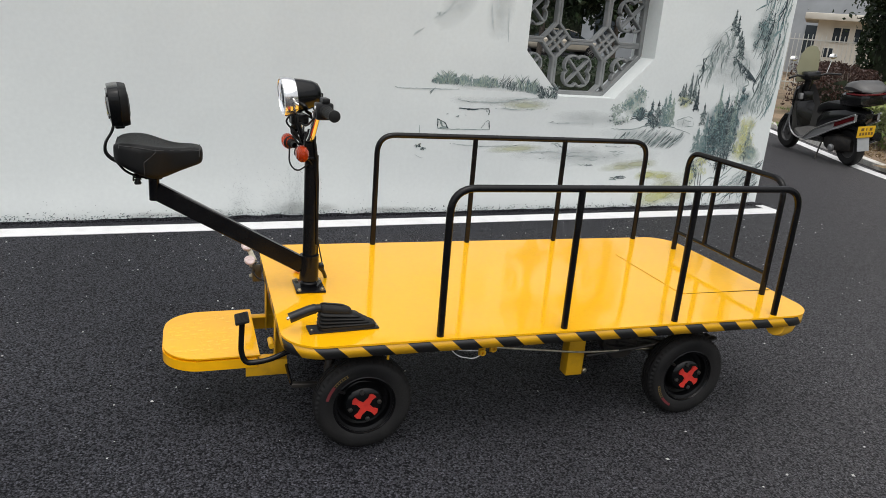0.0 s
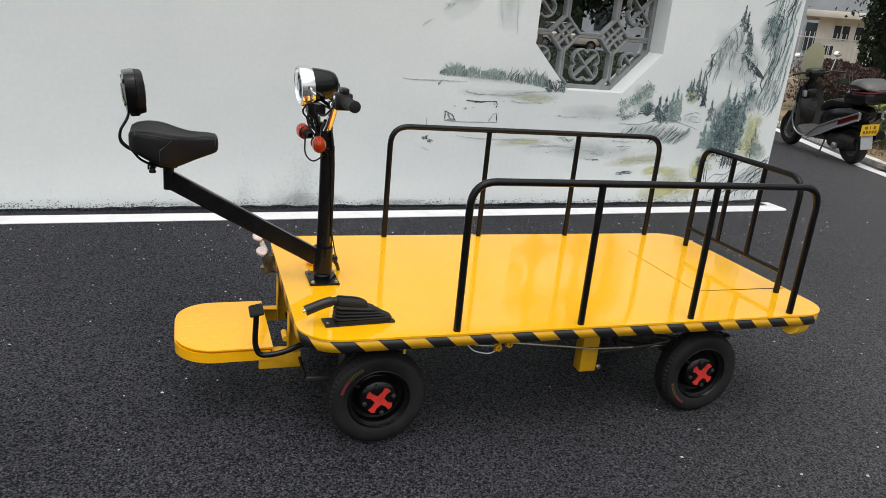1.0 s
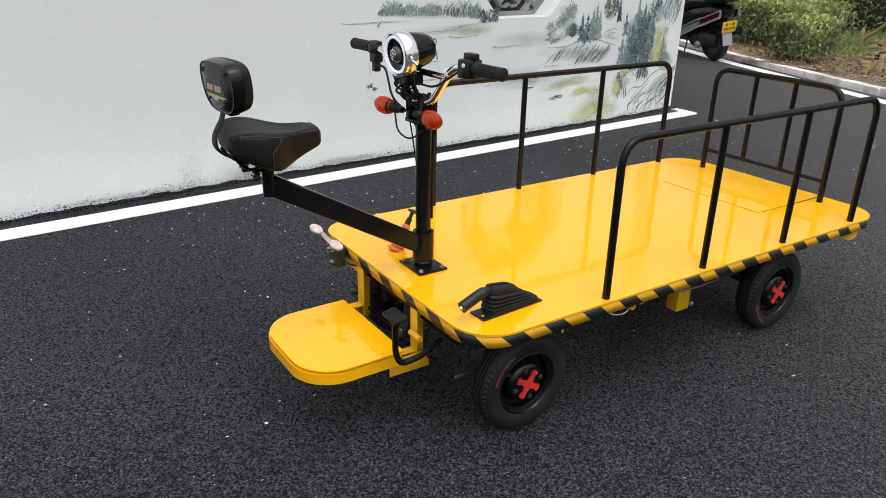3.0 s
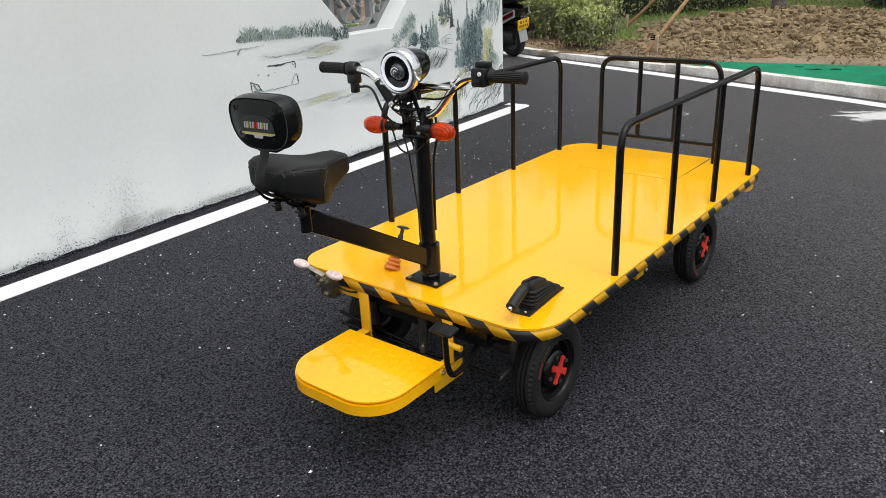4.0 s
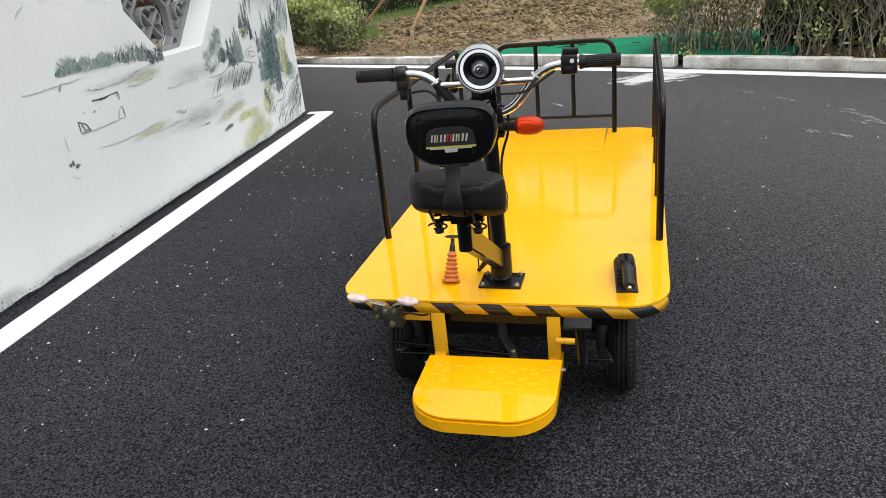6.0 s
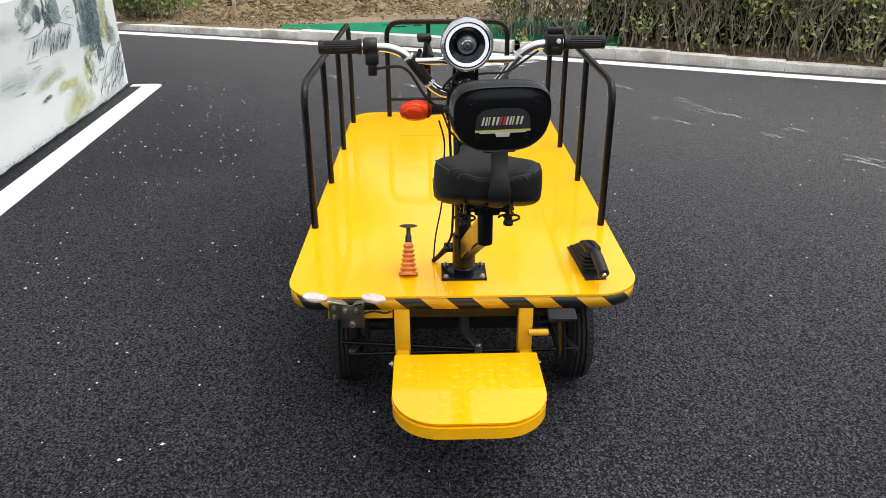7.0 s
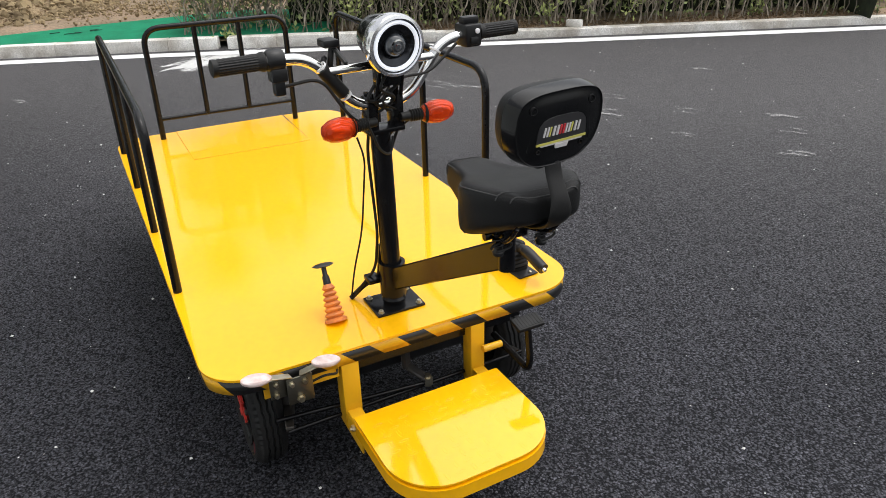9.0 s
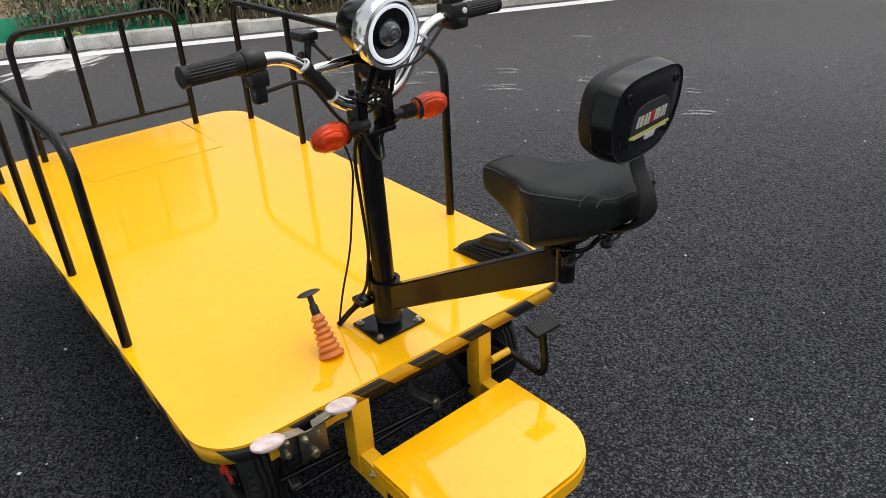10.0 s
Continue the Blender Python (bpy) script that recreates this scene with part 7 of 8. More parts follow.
# chipped rectangle with its corners broken, and a sprig
for pts, w, ink in ((((1.53, 0.742), (1.62, 0.739), (1.70, 0.744), (1.758, 0.741)), 0.009, "dark"), (((1.755, 0.742), (1.762, 0.725), (1.757, 0.705)), 0.007, "dark"), (((1.735, 0.735), (1.742, 0.72)), 0.006, "grey"),
                    (((1.385, 0.600), (1.58, 0.598), (1.773, 0.602)), 0.004, "grey"), (((1.773, 0.602), (1.770, 0.635), (1.762, 0.669)), 0.006, "dark"), (((1.762, 0.669), (1.735, 0.652), (1.712, 0.609)), 0.004, "grey"),
                    (((1.38, 0.668), (1.383, 0.635), (1.385, 0.602)), 0.007, "dark"), (((1.38, 0.668), (1.43, 0.645), (1.46, 0.604)), 0.007, "dark"), (((1.40, 0.655), (1.41, 0.625), (1.43, 0.608)), 0.012, "grey"),
                    (((1.512, 0.687), (1.535, 0.692), (1.525, 0.68)), 0.008, "grey"), (((1.575, 0.70), (1.590, 0.697)), 0.006, "grey"), (((1.44, 0.702), (1.455, 0.701)), 0.006, "grey"), (((1.398, 0.608), (1.45, 0.606)), 0.012, "grey")):
    mural.line(ink, pts, w * 1.1, 0.002)
    mural.stroke(ink, pts, w * 0.7, 0.002)
mural.stroke("grey", [(1.252, 0.624), (1.254, 0.58), (1.256, 0.545)], 0.004, 0.002)
mural.bush(1.262, 0.475, 0.05, 0.022, ("dark", "grey", "moss"), 44, (0.008, 0.02))
mural.stroke("pale", [(1.23, 0.42), (1.27, 0.405), (1.29, 0.40)], 0.006, 0.004)
# shrubs, a fan palm and firs beside the window's foot
mural.bush(2.95, 0.83, 0.10, 0.12, ("green", "teal", "grey"), 420)
mural.bush(2.84, 0.74, 0.09, 0.09, ("green", "grey", "pale"), 260)
mural.bush(2.85, 0.69, 0.10, 0.04, ("dark", "grey"), 90, (0.006, 0.014))
for k in range(18):
    a = math.pi * (0.05 + 0.9 * k / 17)
    mural.stroke("dark" if k % 3 else "teal", [(3.03, 0.69), (3.03 + 0.05 * math.cos(a), 0.70 + 0.085 * math.sin(a)), (3.03 + 0.095 * math.cos(a), 0.70 + 0.10 * math.sin(a) - 0.02 * abs(math.cos(a)))], 0.009, 0.002)
for s0, z0, h, w, inks in ((3.13, 0.66, 0.19, 0.05, ("dark", "dark", "teal")), (3.19, 0.65, 0.20, 0.055, ("dark", "grey", "dark")), (3.25, 0.66, 0.22, 0.05, ("teal", "grey")), (3.29, 0.66, 0.26, 0.05, ("teal", "green", "teal")), (3.33, 0.68, 0.19, 0.04, ("grey", "green")),
                           (3.40, 0.86, 0.12, 0.035, ("grey", "dark")), (3.425, 0.83, 0.16, 0.035, ("dark", "grey")), (3.475, 0.84, 0.22, 0.035, ("dark", "grey")), (3.52, 0.86, 0.20, 0.03, ("grey", "dark")), (3.56, 0.79, 0.16, 0.035, ("dark", "dark")),
                           (3.65, 0.68, 0.16, 0.04, ("grey", "dark")), (3.63, 0.46, 0.20, 0.06, ("teal", "grey")), (3.70, 0.46, 0.30, 0.06, ("teal", "grey")), (3.745, 0.45, 0.31, 0.06, ("teal", "dark")), (3.80, 0.62, 0.36, 0.045, ("teal", "green", "teal")),
                           (3.81, 0.40, 0.42, 0.09, ("dark", "dark", "teal")), (3.88, 0.44, 0.48, 0.07, ("teal", "dark")), (3.93, 0.33, 0.46, 0.09, ("dark", "dark", "grey")), (3.965, 0.55, 0.40, 0.05, ("teal", "green")), (4.00, 0.46, 0.40, 0.07, ("dark", "teal"))):
    mural.pine(s0, z0, h, w, inks)
mural.bush(3.86, 0.58, 0.15, 0.24, ("dark", "dark", "teal"), 750)
mural.bush(3.95, 0.74, 0.10, 0.14, ("dark", "grey"), 260)
for s0 in (3.87, 3.90, 3.94, 3.97):
    mural.stroke("dark", [(s0, 0.48), (s0 + 0.005, 0.38), (s0 - 0.003, 0.29)], 0.012, 0.004)
mural.bush(3.44, 0.83, 0.07, 0.05, ("yellow", "yellow", "green"), 170)
for pts in (((3.385, 0.70), (3.45, 0.725), (3.51, 0.735), (3.555, 0.72)), ((3.40, 0.705), (3.41, 0.66)), ((3.46, 0.72), (3.455, 0.66)), ((3.47, 0.705), (3.54, 0.70)), ((3.48, 0.665), (3.56, 0.66), (3.555, 0.70))):
    mural.stroke("grey", pts, 0.005, 0.003)
mural.bush(4.14, 0.56, 0.11, 0.16, ("yellow", "green", "yellow", "yellow"), 420)
mural.bush(4.20, 0.45, 0.10, 0.06, ("teal", "green", "grey"), 200)
mural.pine(4.17, 0.42, 0.22, 0.06, ("grey", "green", "dark"))
mural.stroke("dark", [(4.17, 0.38), (4.16, 0.48), (4.14, 0.58)], 0.010, 0.003)
mural.bush(3.70, 0.29, 0.09, 0.10, ("dark", "grey", "moss"), 330, (0.006, 0.016))
mural.bush(3.72, 0.33, 0.10, 0.08, ("yellow", "green"), 110)
for s0 in (3.68, 3.71, 3.735):
    mural.stroke("dark", [(s0, 0.31), (s0 + 0.004, 0.24), (s0 + 0.01, 0.17)], 0.007, 0.003)
# the bank below: long slanting hatching
for k in range(70):
    s0 = R.uniform(2.84, 3.50)
    z0 = 0.655 - 0.10 * abs(s0 - 3.15) - 0.05 * R.random()
    mural.stroke("pale" if R.random() < 0.45 else ("grey" if R.random() < 0.8 else "dark"), [(s0, z0), (s0 - 0.025, z0 - 0.03), (s0 - 0.065 - 0.03 * R.random(), z0 - 0.075)], 0.0065, 0.005)
for k in range(26):
    s0 = R.uniform(3.15, 3.45)
    mural.stroke("dark" if R.random() < 0.45 else "grey", [(s0, 0.585), (s0 - 0.03, 0.545), (s0 - 0.085, 0.50 - 0.02 * R.random())], 0.008, 0.004)
mural.stroke("grey", [(2.78, 0.63), (2.95, 0.625), (3.1, 0.655), (3.236, 0.668), (3.4, 0.64), (3.55, 0.60)], 0.007, 0.005)
# the peak: long ink strokes falling from a ridge
ridge = [(3.521, 1.20), (3.56, 1.25), (3.62, 1.28), (3.653, 1.318), (3.69, 1.37), (3.742, 1.421), (3.79, 1.43), (3.839, 1.40), (3.90, 1.34), (3.95, 1.26), (4.03, 1.18), (4.12, 1.09)]
mural.stroke("pale", ridge, 0.007, 0.005)
for k in range(85):
    i = R.integers(0, len(ridge) - 1)
    p = Vector(ridge[i]).lerp(Vector(ridge[i + 1]), R.random())
    z1 = max(0.95, p.y - R.uniform(0.08, 0.38))
    sl = R.normal() * 0.03
    p.y -= R.random() * 0.15
    if z1 < p.y - 0.02:
        mural.stroke("pale" if R.random() < 0.35 else ("grey" if R.random() < 0.8 else "dark"), [(p.x, p.y), (p.x + sl + R.normal() * 0.02, p.y * 0.6 + z1 * 0.4), (p.x + sl * 0.3 - 0.02, p.y * 0.3 + z1 * 0.7), (p.x + sl - 0.02, z1)], R.uniform(0.004, 0.011), 0.006)
for s0, z0, h in ((3.80, 1.40, 0.16), (3.84, 1.36, 0.15), (3.89, 1.28, 0.13), (3.925, 1.20, 0.14)):
    mural.pine(s0, z0, h, 0.035, ("dark", "dark", "grey"))
mural.bush(3.91, 1.25, 0.05, 0.10, ("dark", "grey"), 150)
for k in range(15):
    mural.stroke("dark", [(3.88 + 0.010 * k, 1.20 - 0.006 * k), (3.93 + 0.012 * k, 1.13 - 0.005 * k), (3.96 + 0.013 * k, 1.07 - 0.004 * k)], 0.009, 0.004)
# the cliff at the wall's end
for k in range(150):
    s0 = R.uniform(4.08, 4.38)
    z0 = R.uniform(0.95, 2.9)
    n = R.uniform(0.15, 0.45)
    if z0 - n < 0.70 + 0.4 * max(0, 4.22 - s0) / 0.1:
        continue
    ink = ("pale", "grey", "grey", "teal", "dark")[R.integers(5)]
    mural.stroke(ink, [(s0, z0), (s0 - 0.02 + R.normal() * 0.012, z0 - n * 0.35), (s0 - 0.03 + R.normal() * 0.015, z0 - n * 0.7), (s0 - 0.05 + R.normal() * 0.02, z0 - n)], R.uniform(0.005, 0.014), 0.006)
for k in range(26):
    s0 = 4.11 + 0.006 * k + R.normal() * 0.01
    mural.stroke("pale" if k % 2 else "grey", [(s0 + 0.06, 1.02), (s0 + 0.03, 0.93), (s0, 0.84), (s0 + 0.01, 0.76 + 0.05 * R.random())], 0.012, 0.006)
mural.bush(4.10, 1.42, 0.11, 0.16, ("dark", "grey", "teal"), 420)
mural.bush(4.06, 0.88, 0.06, 0.09, ("dark", "teal"), 190)
mural.bush(4.2, 1.95, 0.2, 0.3, ("grey", "dark", "teal"), 420)
# rocks at its foot
for k in range(110):
    s0, z0 = R.uniform(3.80, 4.37), R.uniform(0.10, 0.40)
    if z0 > 0.18 + 0.32 * (s0 - 3.75):
        continue
    mural.stroke(("grey", "pale", "grey", "dark")[R.integers(4)], [(s0 + 0.03, z0 + 0.025), (s0, z0), (s0 - 0.035, z0 - 0.02), (s0 - 0.05 + R.normal() * 0.02, z0 - 0.075)], R.uniform(0.005, 0.012), 0.006)
for pts in (((3.72, 0.16), (3.82, 0.24), (3.94, 0.25), (4.05, 0.33), (4.16, 0.37), (4.30, 0.36)), ((3.80, 0.10), (3.95, 0.17), (4.1, 0.20), (4.25, 0.30)), ((3.95, 0.05), (4.1, 0.12), (4.3, 0.18))):
    mural.stroke("grey", pts, 0.009, 0.006)
# faint peaks and mist
for pts in (((1.168, 1.198), (1.20, 1.225), (1.239, 1.251)), ((1.302, 1.312), (1.37, 1.345), (1.421, 1.403), (1.47, 1.47)), ((1.706, 1.434), (1.715, 1.35), (1.737, 1.267)), ((1.831, 1.444), (1.838, 1.32), (1.855, 1.196)), ((1.75, 1.46), (1.76, 1.40))):
    mural.stroke("pale", pts, 0.009, 0.004)
mural.bush(1.34, 1.335, 0.035, 0.015, ("pale", "grey"), 22, (0.006, 0.016))
# mould speckles and splashed dirt at the wall's foot
MOULD = wash_material("mould_wash", (0.20, 0.20, 0.18), (0.34, 0.34, 0.32), 0.3)
WASHES["mould"] = MOULD
for s0, z0, rs, rz in ((0.42, 0.06, 0.16, 0.09), (0.62, 0.05, 0.14, 0.06), (1.1, 0.03, 0.4, 0.04), (-0.3, 0.03, 0.5, 0.04)):
    wash("mould", s0, z0, rs, rz)
for s, w, h, n in ((0.076, 0.075, 0.17, 420), (0.287, 0.10, 0.17, 420), (0.44, 0.12, 0.26, 1300), (0.58, 0.07, 0.10, 120), (-0.9, 0.5, 0.09, 70), (1.0, 0.2, 0.08, 80)):
    for _ in range(n):
        u = R.normal()
        z = abs(R.normal()) * h * 0.6
        mural.dab(("dark", "dark", "grey", "pale")[R.integers(4)], s + u * w * 0.5, 0.01 + z, R.uniform(0.0015, 0.005), R.uniform(0.0015, 0.004), R.uniform(0, 3))
for _ in range(2600):
    s = R.uniform(-2.2, 4.37)
    z = 0.006 + abs(R.normal()) * 0.022
    mural.dab("dark" if R.random() < 0.6 else "grey", s, z, R.uniform(0.003, 0.014), R.uniform(0.002, 0.007), R.normal() * 0.5)
mural.build()
bm = bmesh.new()
v = []
for k in range(231):
    s = -9 + 13.43 * k / 230
    v.append((bm.verts.new(WALL @ Vector((s, -0.0035, 0.0))), bm.verts.new(WALL @ Vector((s, -0.0035, 0.014 + 0.022 * abs(noise.noise(Vector((s * 5, 0, 0)))) + 0.02 * max(0, noise.noise(Vector((s * 1.3, 4, 0)))))))))
for a, b in zip(v, v[1:]):
    bm.faces.new((a[0], b[0], b[1], a[1]))
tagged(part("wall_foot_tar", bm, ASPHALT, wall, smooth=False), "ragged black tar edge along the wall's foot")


# ---- parked motor scooter: x ahead, built upright round its own origin ----
SCOOTER_BLACK = material("scooter_black_lacquer", (0.006, 0.006, 0.007), 0.25, second=(0.014, 0.014, 0.014), scale=8, coat=0.3, spec=0.35)
SCOOTER_GREY = material("scooter_grey_plastic", (0.10, 0.098, 0.095), 0.35, second=(0.05, 0.05, 0.05), scale=10)
SILVER_PAINT = material("silver_scooter_paint", (0.34, 0.34, 0.34), 0.35, 0.3, second=(0.24, 0.24, 0.24), scale=9)
FLAP_GREY = material("pale_grey_rubber", (0.40, 0.41, 0.42), 0.6, second=(0.32, 0.33, 0.34), scale=14)
PLATE_INK = material("dark_plate_ink", (0.22, 0.12, 0.02), 0.6, second=(0.16, 0.09, 0.02), scale=20)
SILVER = material("silver_trim", (0.6, 0.6, 0.6), 0.3, 0.8, second=(0.45, 0.45, 0.45), scale=12)
TAIL_RED = lens_material("red_lens", (0.12, 0.006, 0.008), 0.15, 0.2)
PLATE_YELLOW = material("yellow_number_plate", (0.85, 0.50, 0.02), 0.5, second=(0.75, 0.44, 0.02), scale=20)


def scooter(at, heading):
    ob = thing("motor_scooter", at, "black and silver motor scooter with a top box beside the kerb", "scooter")
    M = Matrix.Translation(at) @ Matrix.Rotation(heading, 4, "Z") @ Matrix.Rotation(radians(-7), 4, "X")
    for x in (0.0, 1.30):
        c = M @ Vector((x, 0, 0.225))
        side = M.to_3x3() @ Vector((0, 1, 0))
        bm = bmesh.new()
        lathe(bm, [(0.13, -0.04), (0.16, -0.052), (0.20, -0.050), (0.222, -0.025), (0.226, 0), (0.222, 0.025), (0.20, 0.050), (0.16, 0.052), (0.13, 0.04)], frame_of(c, side), 36, close=True)
        tyre = part("wheel", bm, TYRE, ob)
        bm = bmesh.new()
        lathe(bm, [(0, -0.03), (0.04, -0.03), (0.05, -0.012), (0.115, -0.012), (0.132, -0.04), (0.134, 0.04), (0.115, 0.012), (0.05, 0.012), (0.04, 0.03), (0, 0.03)], frame_of(c, side), 24)
        part("rim", bm, SCOOTER_GREY, tyre)

    def hull(name, rows, mat, label="", seg=12, power=0.6):
        """Sections across the machine: (x, half width, low z, high z)."""
        bm = bmesh.new()
        rings = []
        for x, w, z0, z1 in rows:
            ring = []
            for k in range(seg):
                a = 2 * math.pi * k / seg
                c, s = math.cos(a), math.sin(a)
                ring.append(bm.verts.new(M @ Vector((x, math.copysign(abs(c) ** power, c) * w, (z0 + z1) / 2 + math.copysign(abs(s) ** power, s) * (z1 - z0) / 2))))
            rings.append(ring)
        for a, b in zip(rings, rings[1:]):
            for k in range(seg):
                bm.faces.new((a[k], a[(k + 1) % seg], b[(k + 1) % seg], b[k]))
        bm.faces.new(rings[0][::-1])
        bm.faces.new(rings[-1])
        return part(name, bm, mat, ob, label)

    hull("rear_body", [(-0.42, 0.05, 0.60, 0.66), (-0.34, 0.10, 0.55, 0.69), (-0.10, 0.145, 0.47, 0.71), (0.20, 0.155, 0.38, 0.69), (0.45, 0.135, 0.28, 0.64), (0.58, 0.09, 0.27, 0.54)], SCOOTER_BLACK)
    SIDE = [(0.74, 0.225), (0.50, 0.375), (0.12, 0.525), (-0.37, 0.650), (-0.365, 0.570), (0.09, 0.450), (0.45, 0.295), (0.66, 0.222)]
    LIGHT = [(0.09, 0.522), (-0.355, 0.634), (-0.350, 0.588), (0.10, 0.468)]
    for s in (-1, 1):
        flare = lambda x: 0.178 - 0.055 * max(0.0, -x) - 0.02 * max(0.0, x - 0.5)
        for name, shape, mat, out in (("side_panel", SIDE, SILVER_PAINT, 0.0), ("tail_light", LIGHT, TAIL_RED, 0.006)):
            bm = bmesh.new()
            lo = [bm.verts.new(M @ Vector((x, s * (flare(x) - 0.03), z))) for x, z in shape]
            hi = [bm.verts.new(M @ Vector((x, s * (flare(x) + out), z))) for x, z in shape]
            bm.faces.new(hi)
            for k in range(len(shape)):
                j = (k + 1) % len(shape)
                bm.faces.new((lo[k], lo[j], hi[j], hi[k]))
            part(name, bm, mat, ob, smooth=False)
        for pts in (((0.96, 0.205, 0.62), (1.00, 0.215, 0.45), (0.93, 0.200, 0.27), (0.74, 0.178, 0.215), (0.50, 0.182, 0.378), (0.12, 0.184, 0.530), (-0.38, 0.160, 0.655)), ((0.66, 0.180, 0.215), (0.45, 0.184, 0.290), (0.09, 0.184, 0.447), (-0.375, 0.160, 0.568))):
            bm = bmesh.new()
            tube(bm, rounded_path([M @ Vector((x, s * y, z)) for x, y, z in pts], 0.09, 6), 0.010, 8)
            part("silver_trim", bm, SILVER, ob)
    hull("seat", [(-0.02, 0.09, 0.66, 0.72), (0.08, 0.14, 0.66, 0.755), (0.32, 0.15, 0.64, 0.755), (0.48, 0.125, 0.58, 0.72), (0.60, 0.085, 0.55, 0.66), (0.64, 0.05, 0.56, 0.60)], LEATHERETTE, "black vinyl seat")
    hull("floor", [(0.42, 0.155, 0.22, 0.29), (0.80, 0.165, 0.21, 0.27), (0.95, 0.16, 0.23, 0.34)], SCOOTER_GREY)
    # leg shield: a dished panel with curled edges
    bm = bmesh.new()
    NU, NV = 10, 10
    grid = [[bm.verts.new(M @ Vector((0.97 + 0.09 * v - 0.075 * u * u + 0.03 * (1 - v) ** 2, u * (0.205 - 0.10 * v ** 3), 0.26 + 0.62 * v))) for u in [-1 + 2 * i / NU for i in range(NU + 1)]] for v in [j / NV for j in range(NV + 1)]]
    for a, b in zip(grid, grid[1:]):
        for k in range(NU):
            bm.faces.new((a[k], a[k + 1], b[k + 1], b[k]))
    bmesh.ops.solidify(bm, geom=bm.faces[:], thickness=0.02)
    shield = part("leg_shield", bm, SCOOTER_GREY, ob, "grey plastic leg shield with a glove box")
    bm = bmesh.new()
    box(bm, 0.945, 0.985, -0.07, 0.07, 0.68, 0.80, 0.012, M)
    part("glove_box", bm, SCOOTER_BLACK, shield)
    bm = bmesh.new()
    box(bm, 0.935, 0.99, 0.075, 0.12, 0.70, 0.78, 0.006, M)
    part("sticker", bm, SILVER_PAINT, shield)
    hull("front_cover", [(0.99, 0.17, 0.34, 0.66), (1.06, 0.15, 0.42, 0.84), (1.12, 0.09, 0.52, 0.86), (1.18, 0.04, 0.60, 0.78)], SCOOTER_BLACK)
    hull("front_mudguard", [(1.05, 0.06, 0.34, 0.44), (1.16, 0.075, 0.40, 0.48), (1.32, 0.075, 0.40, 0.48), (1.47, 0.05, 0.28, 0.36)], SCOOTER_BLACK)
    hull("engine", [(-0.12, 0.06, 0.17, 0.33), (0.08, 0.12, 0.15, 0.38), (0.32, 0.13, 0.15, 0.36), (0.45, 0.06, 0.2, 0.28)], DARK_STEEL)
    bm = bmesh.new()
    lathe(bm, [(0.0, 0.016), (0.030, 0.014), (0.046, 0.004), (0.048, -0.02), (0, -0.02)], frame_of(M @ Vector((0.18, 0.138, 0.195)), M.to_3x3() @ Vector((0, 1, 0))), 20)
    part("fan_cover", bm, SILVER, ob)
    hull("rear_mudguard", [(-0.30, 0.05, 0.36, 0.50), (-0.20, 0.075, 0.43, 0.55), (0.0, 0.08, 0.45, 0.52), (0.15, 0.06, 0.40, 0.46)], SCOOTER_BLACK)
    bm = bmesh.new()
    box(bm, -0.012, 0.004, -0.075, 0.075, -0.09, 0.09, 0.004, M @ pose(-0.345, 0, 0.30, 0, 12, 0))
    part("mud_flap", bm, FLAP_GREY, ob, "pale grey rubber mud flap")
    box_ = hull("top_box", [(-0.53, 0.09, 0.78, 0.88), (-0.49, 0.17, 0.75, 0.90), (-0.25, 0.20, 0.72, 0.90), (0.05, 0.18, 0.71, 0.89), (0.13, 0.10, 0.76, 0.87)], SCOOTER_BLACK, "black plastic top box with a red reflector and smoked lid")
    hull_lid = [(-0.54, 0.07, 0.895, 0.92), (-0.48, 0.17, 0.895, 0.965), (-0.28, 0.20, 0.895, 1.035), (-0.05, 0.18, 0.895, 1.02), (0.10, 0.12, 0.895, 0.94), (0.14, 0.07, 0.895, 0.91)]
    hull("box_lid", hull_lid, SCOOTER_GREY, "smoked grey lid", power=0.8)
    for s in (-1, 1):
        bm = bmesh.new()
        tube(bm, rounded_path([M @ Vector(p) for p in ((-0.545, 0.0, 0.885), (-0.53, s * 0.12, 0.885), (-0.44, s * 0.185, 0.885), (-0.20, s * 0.206, 0.885))], 0.05, 5), 0.020, 8, ry=0.012)
        part("reflector", bm, TAIL_RED, box_)
    bm = bmesh.new()
    N = M @ pose(-0.385, 0, 0.445, 0, -12, 0)
    box(bm, -0.003, 0.003, -0.11, 0.11, -0.07, 0.07, 0.002, N)
    plate_ = part("number_plate", bm, PLATE_YELLOW, ob, "yellow number plate with dark bars")
    for y, z, w in ((-0.055, 0.032, 0.032), (0.0, 0.032, 0.012), (0.05, 0.032, 0.035), (-0.076, -0.022, 0.024), (-0.040, -0.022, 0.024), (-0.004, -0.022, 0.024), (0.032, -0.022, 0.024), (0.068, -0.022, 0.024)):
        bm = bmesh.new()
        box(bm, -0.006, -0.0032, y - w / 2, y + w / 2, z - 0.017, z + 0.017, 0.0, N)
        part("plate_bar", bm, PLATE_INK, plate_, smooth=False)
    for s in (-1, 1):
        bm = bmesh.new()
        tube(bm, [M @ Vector((1.30, s * 0.075, 0.225)), M @ Vector((1.14, s * 0.07, 0.60))], 0.018, 10)
        part("fork_leg", bm, SILVER, ob)
        bm = bmesh.new()
        tube(bm, rounded_path([M @ Vector(p) for p in ((0.93, s * 0.04, 0.98), (0.90, s * 0.20, 1.02), (0.84, s * 0.36, 1.0))], 0.05), 0.014, 10)
        part("handlebar", bm, BLACK_PLASTIC, ob)
        bm = bmesh.new()
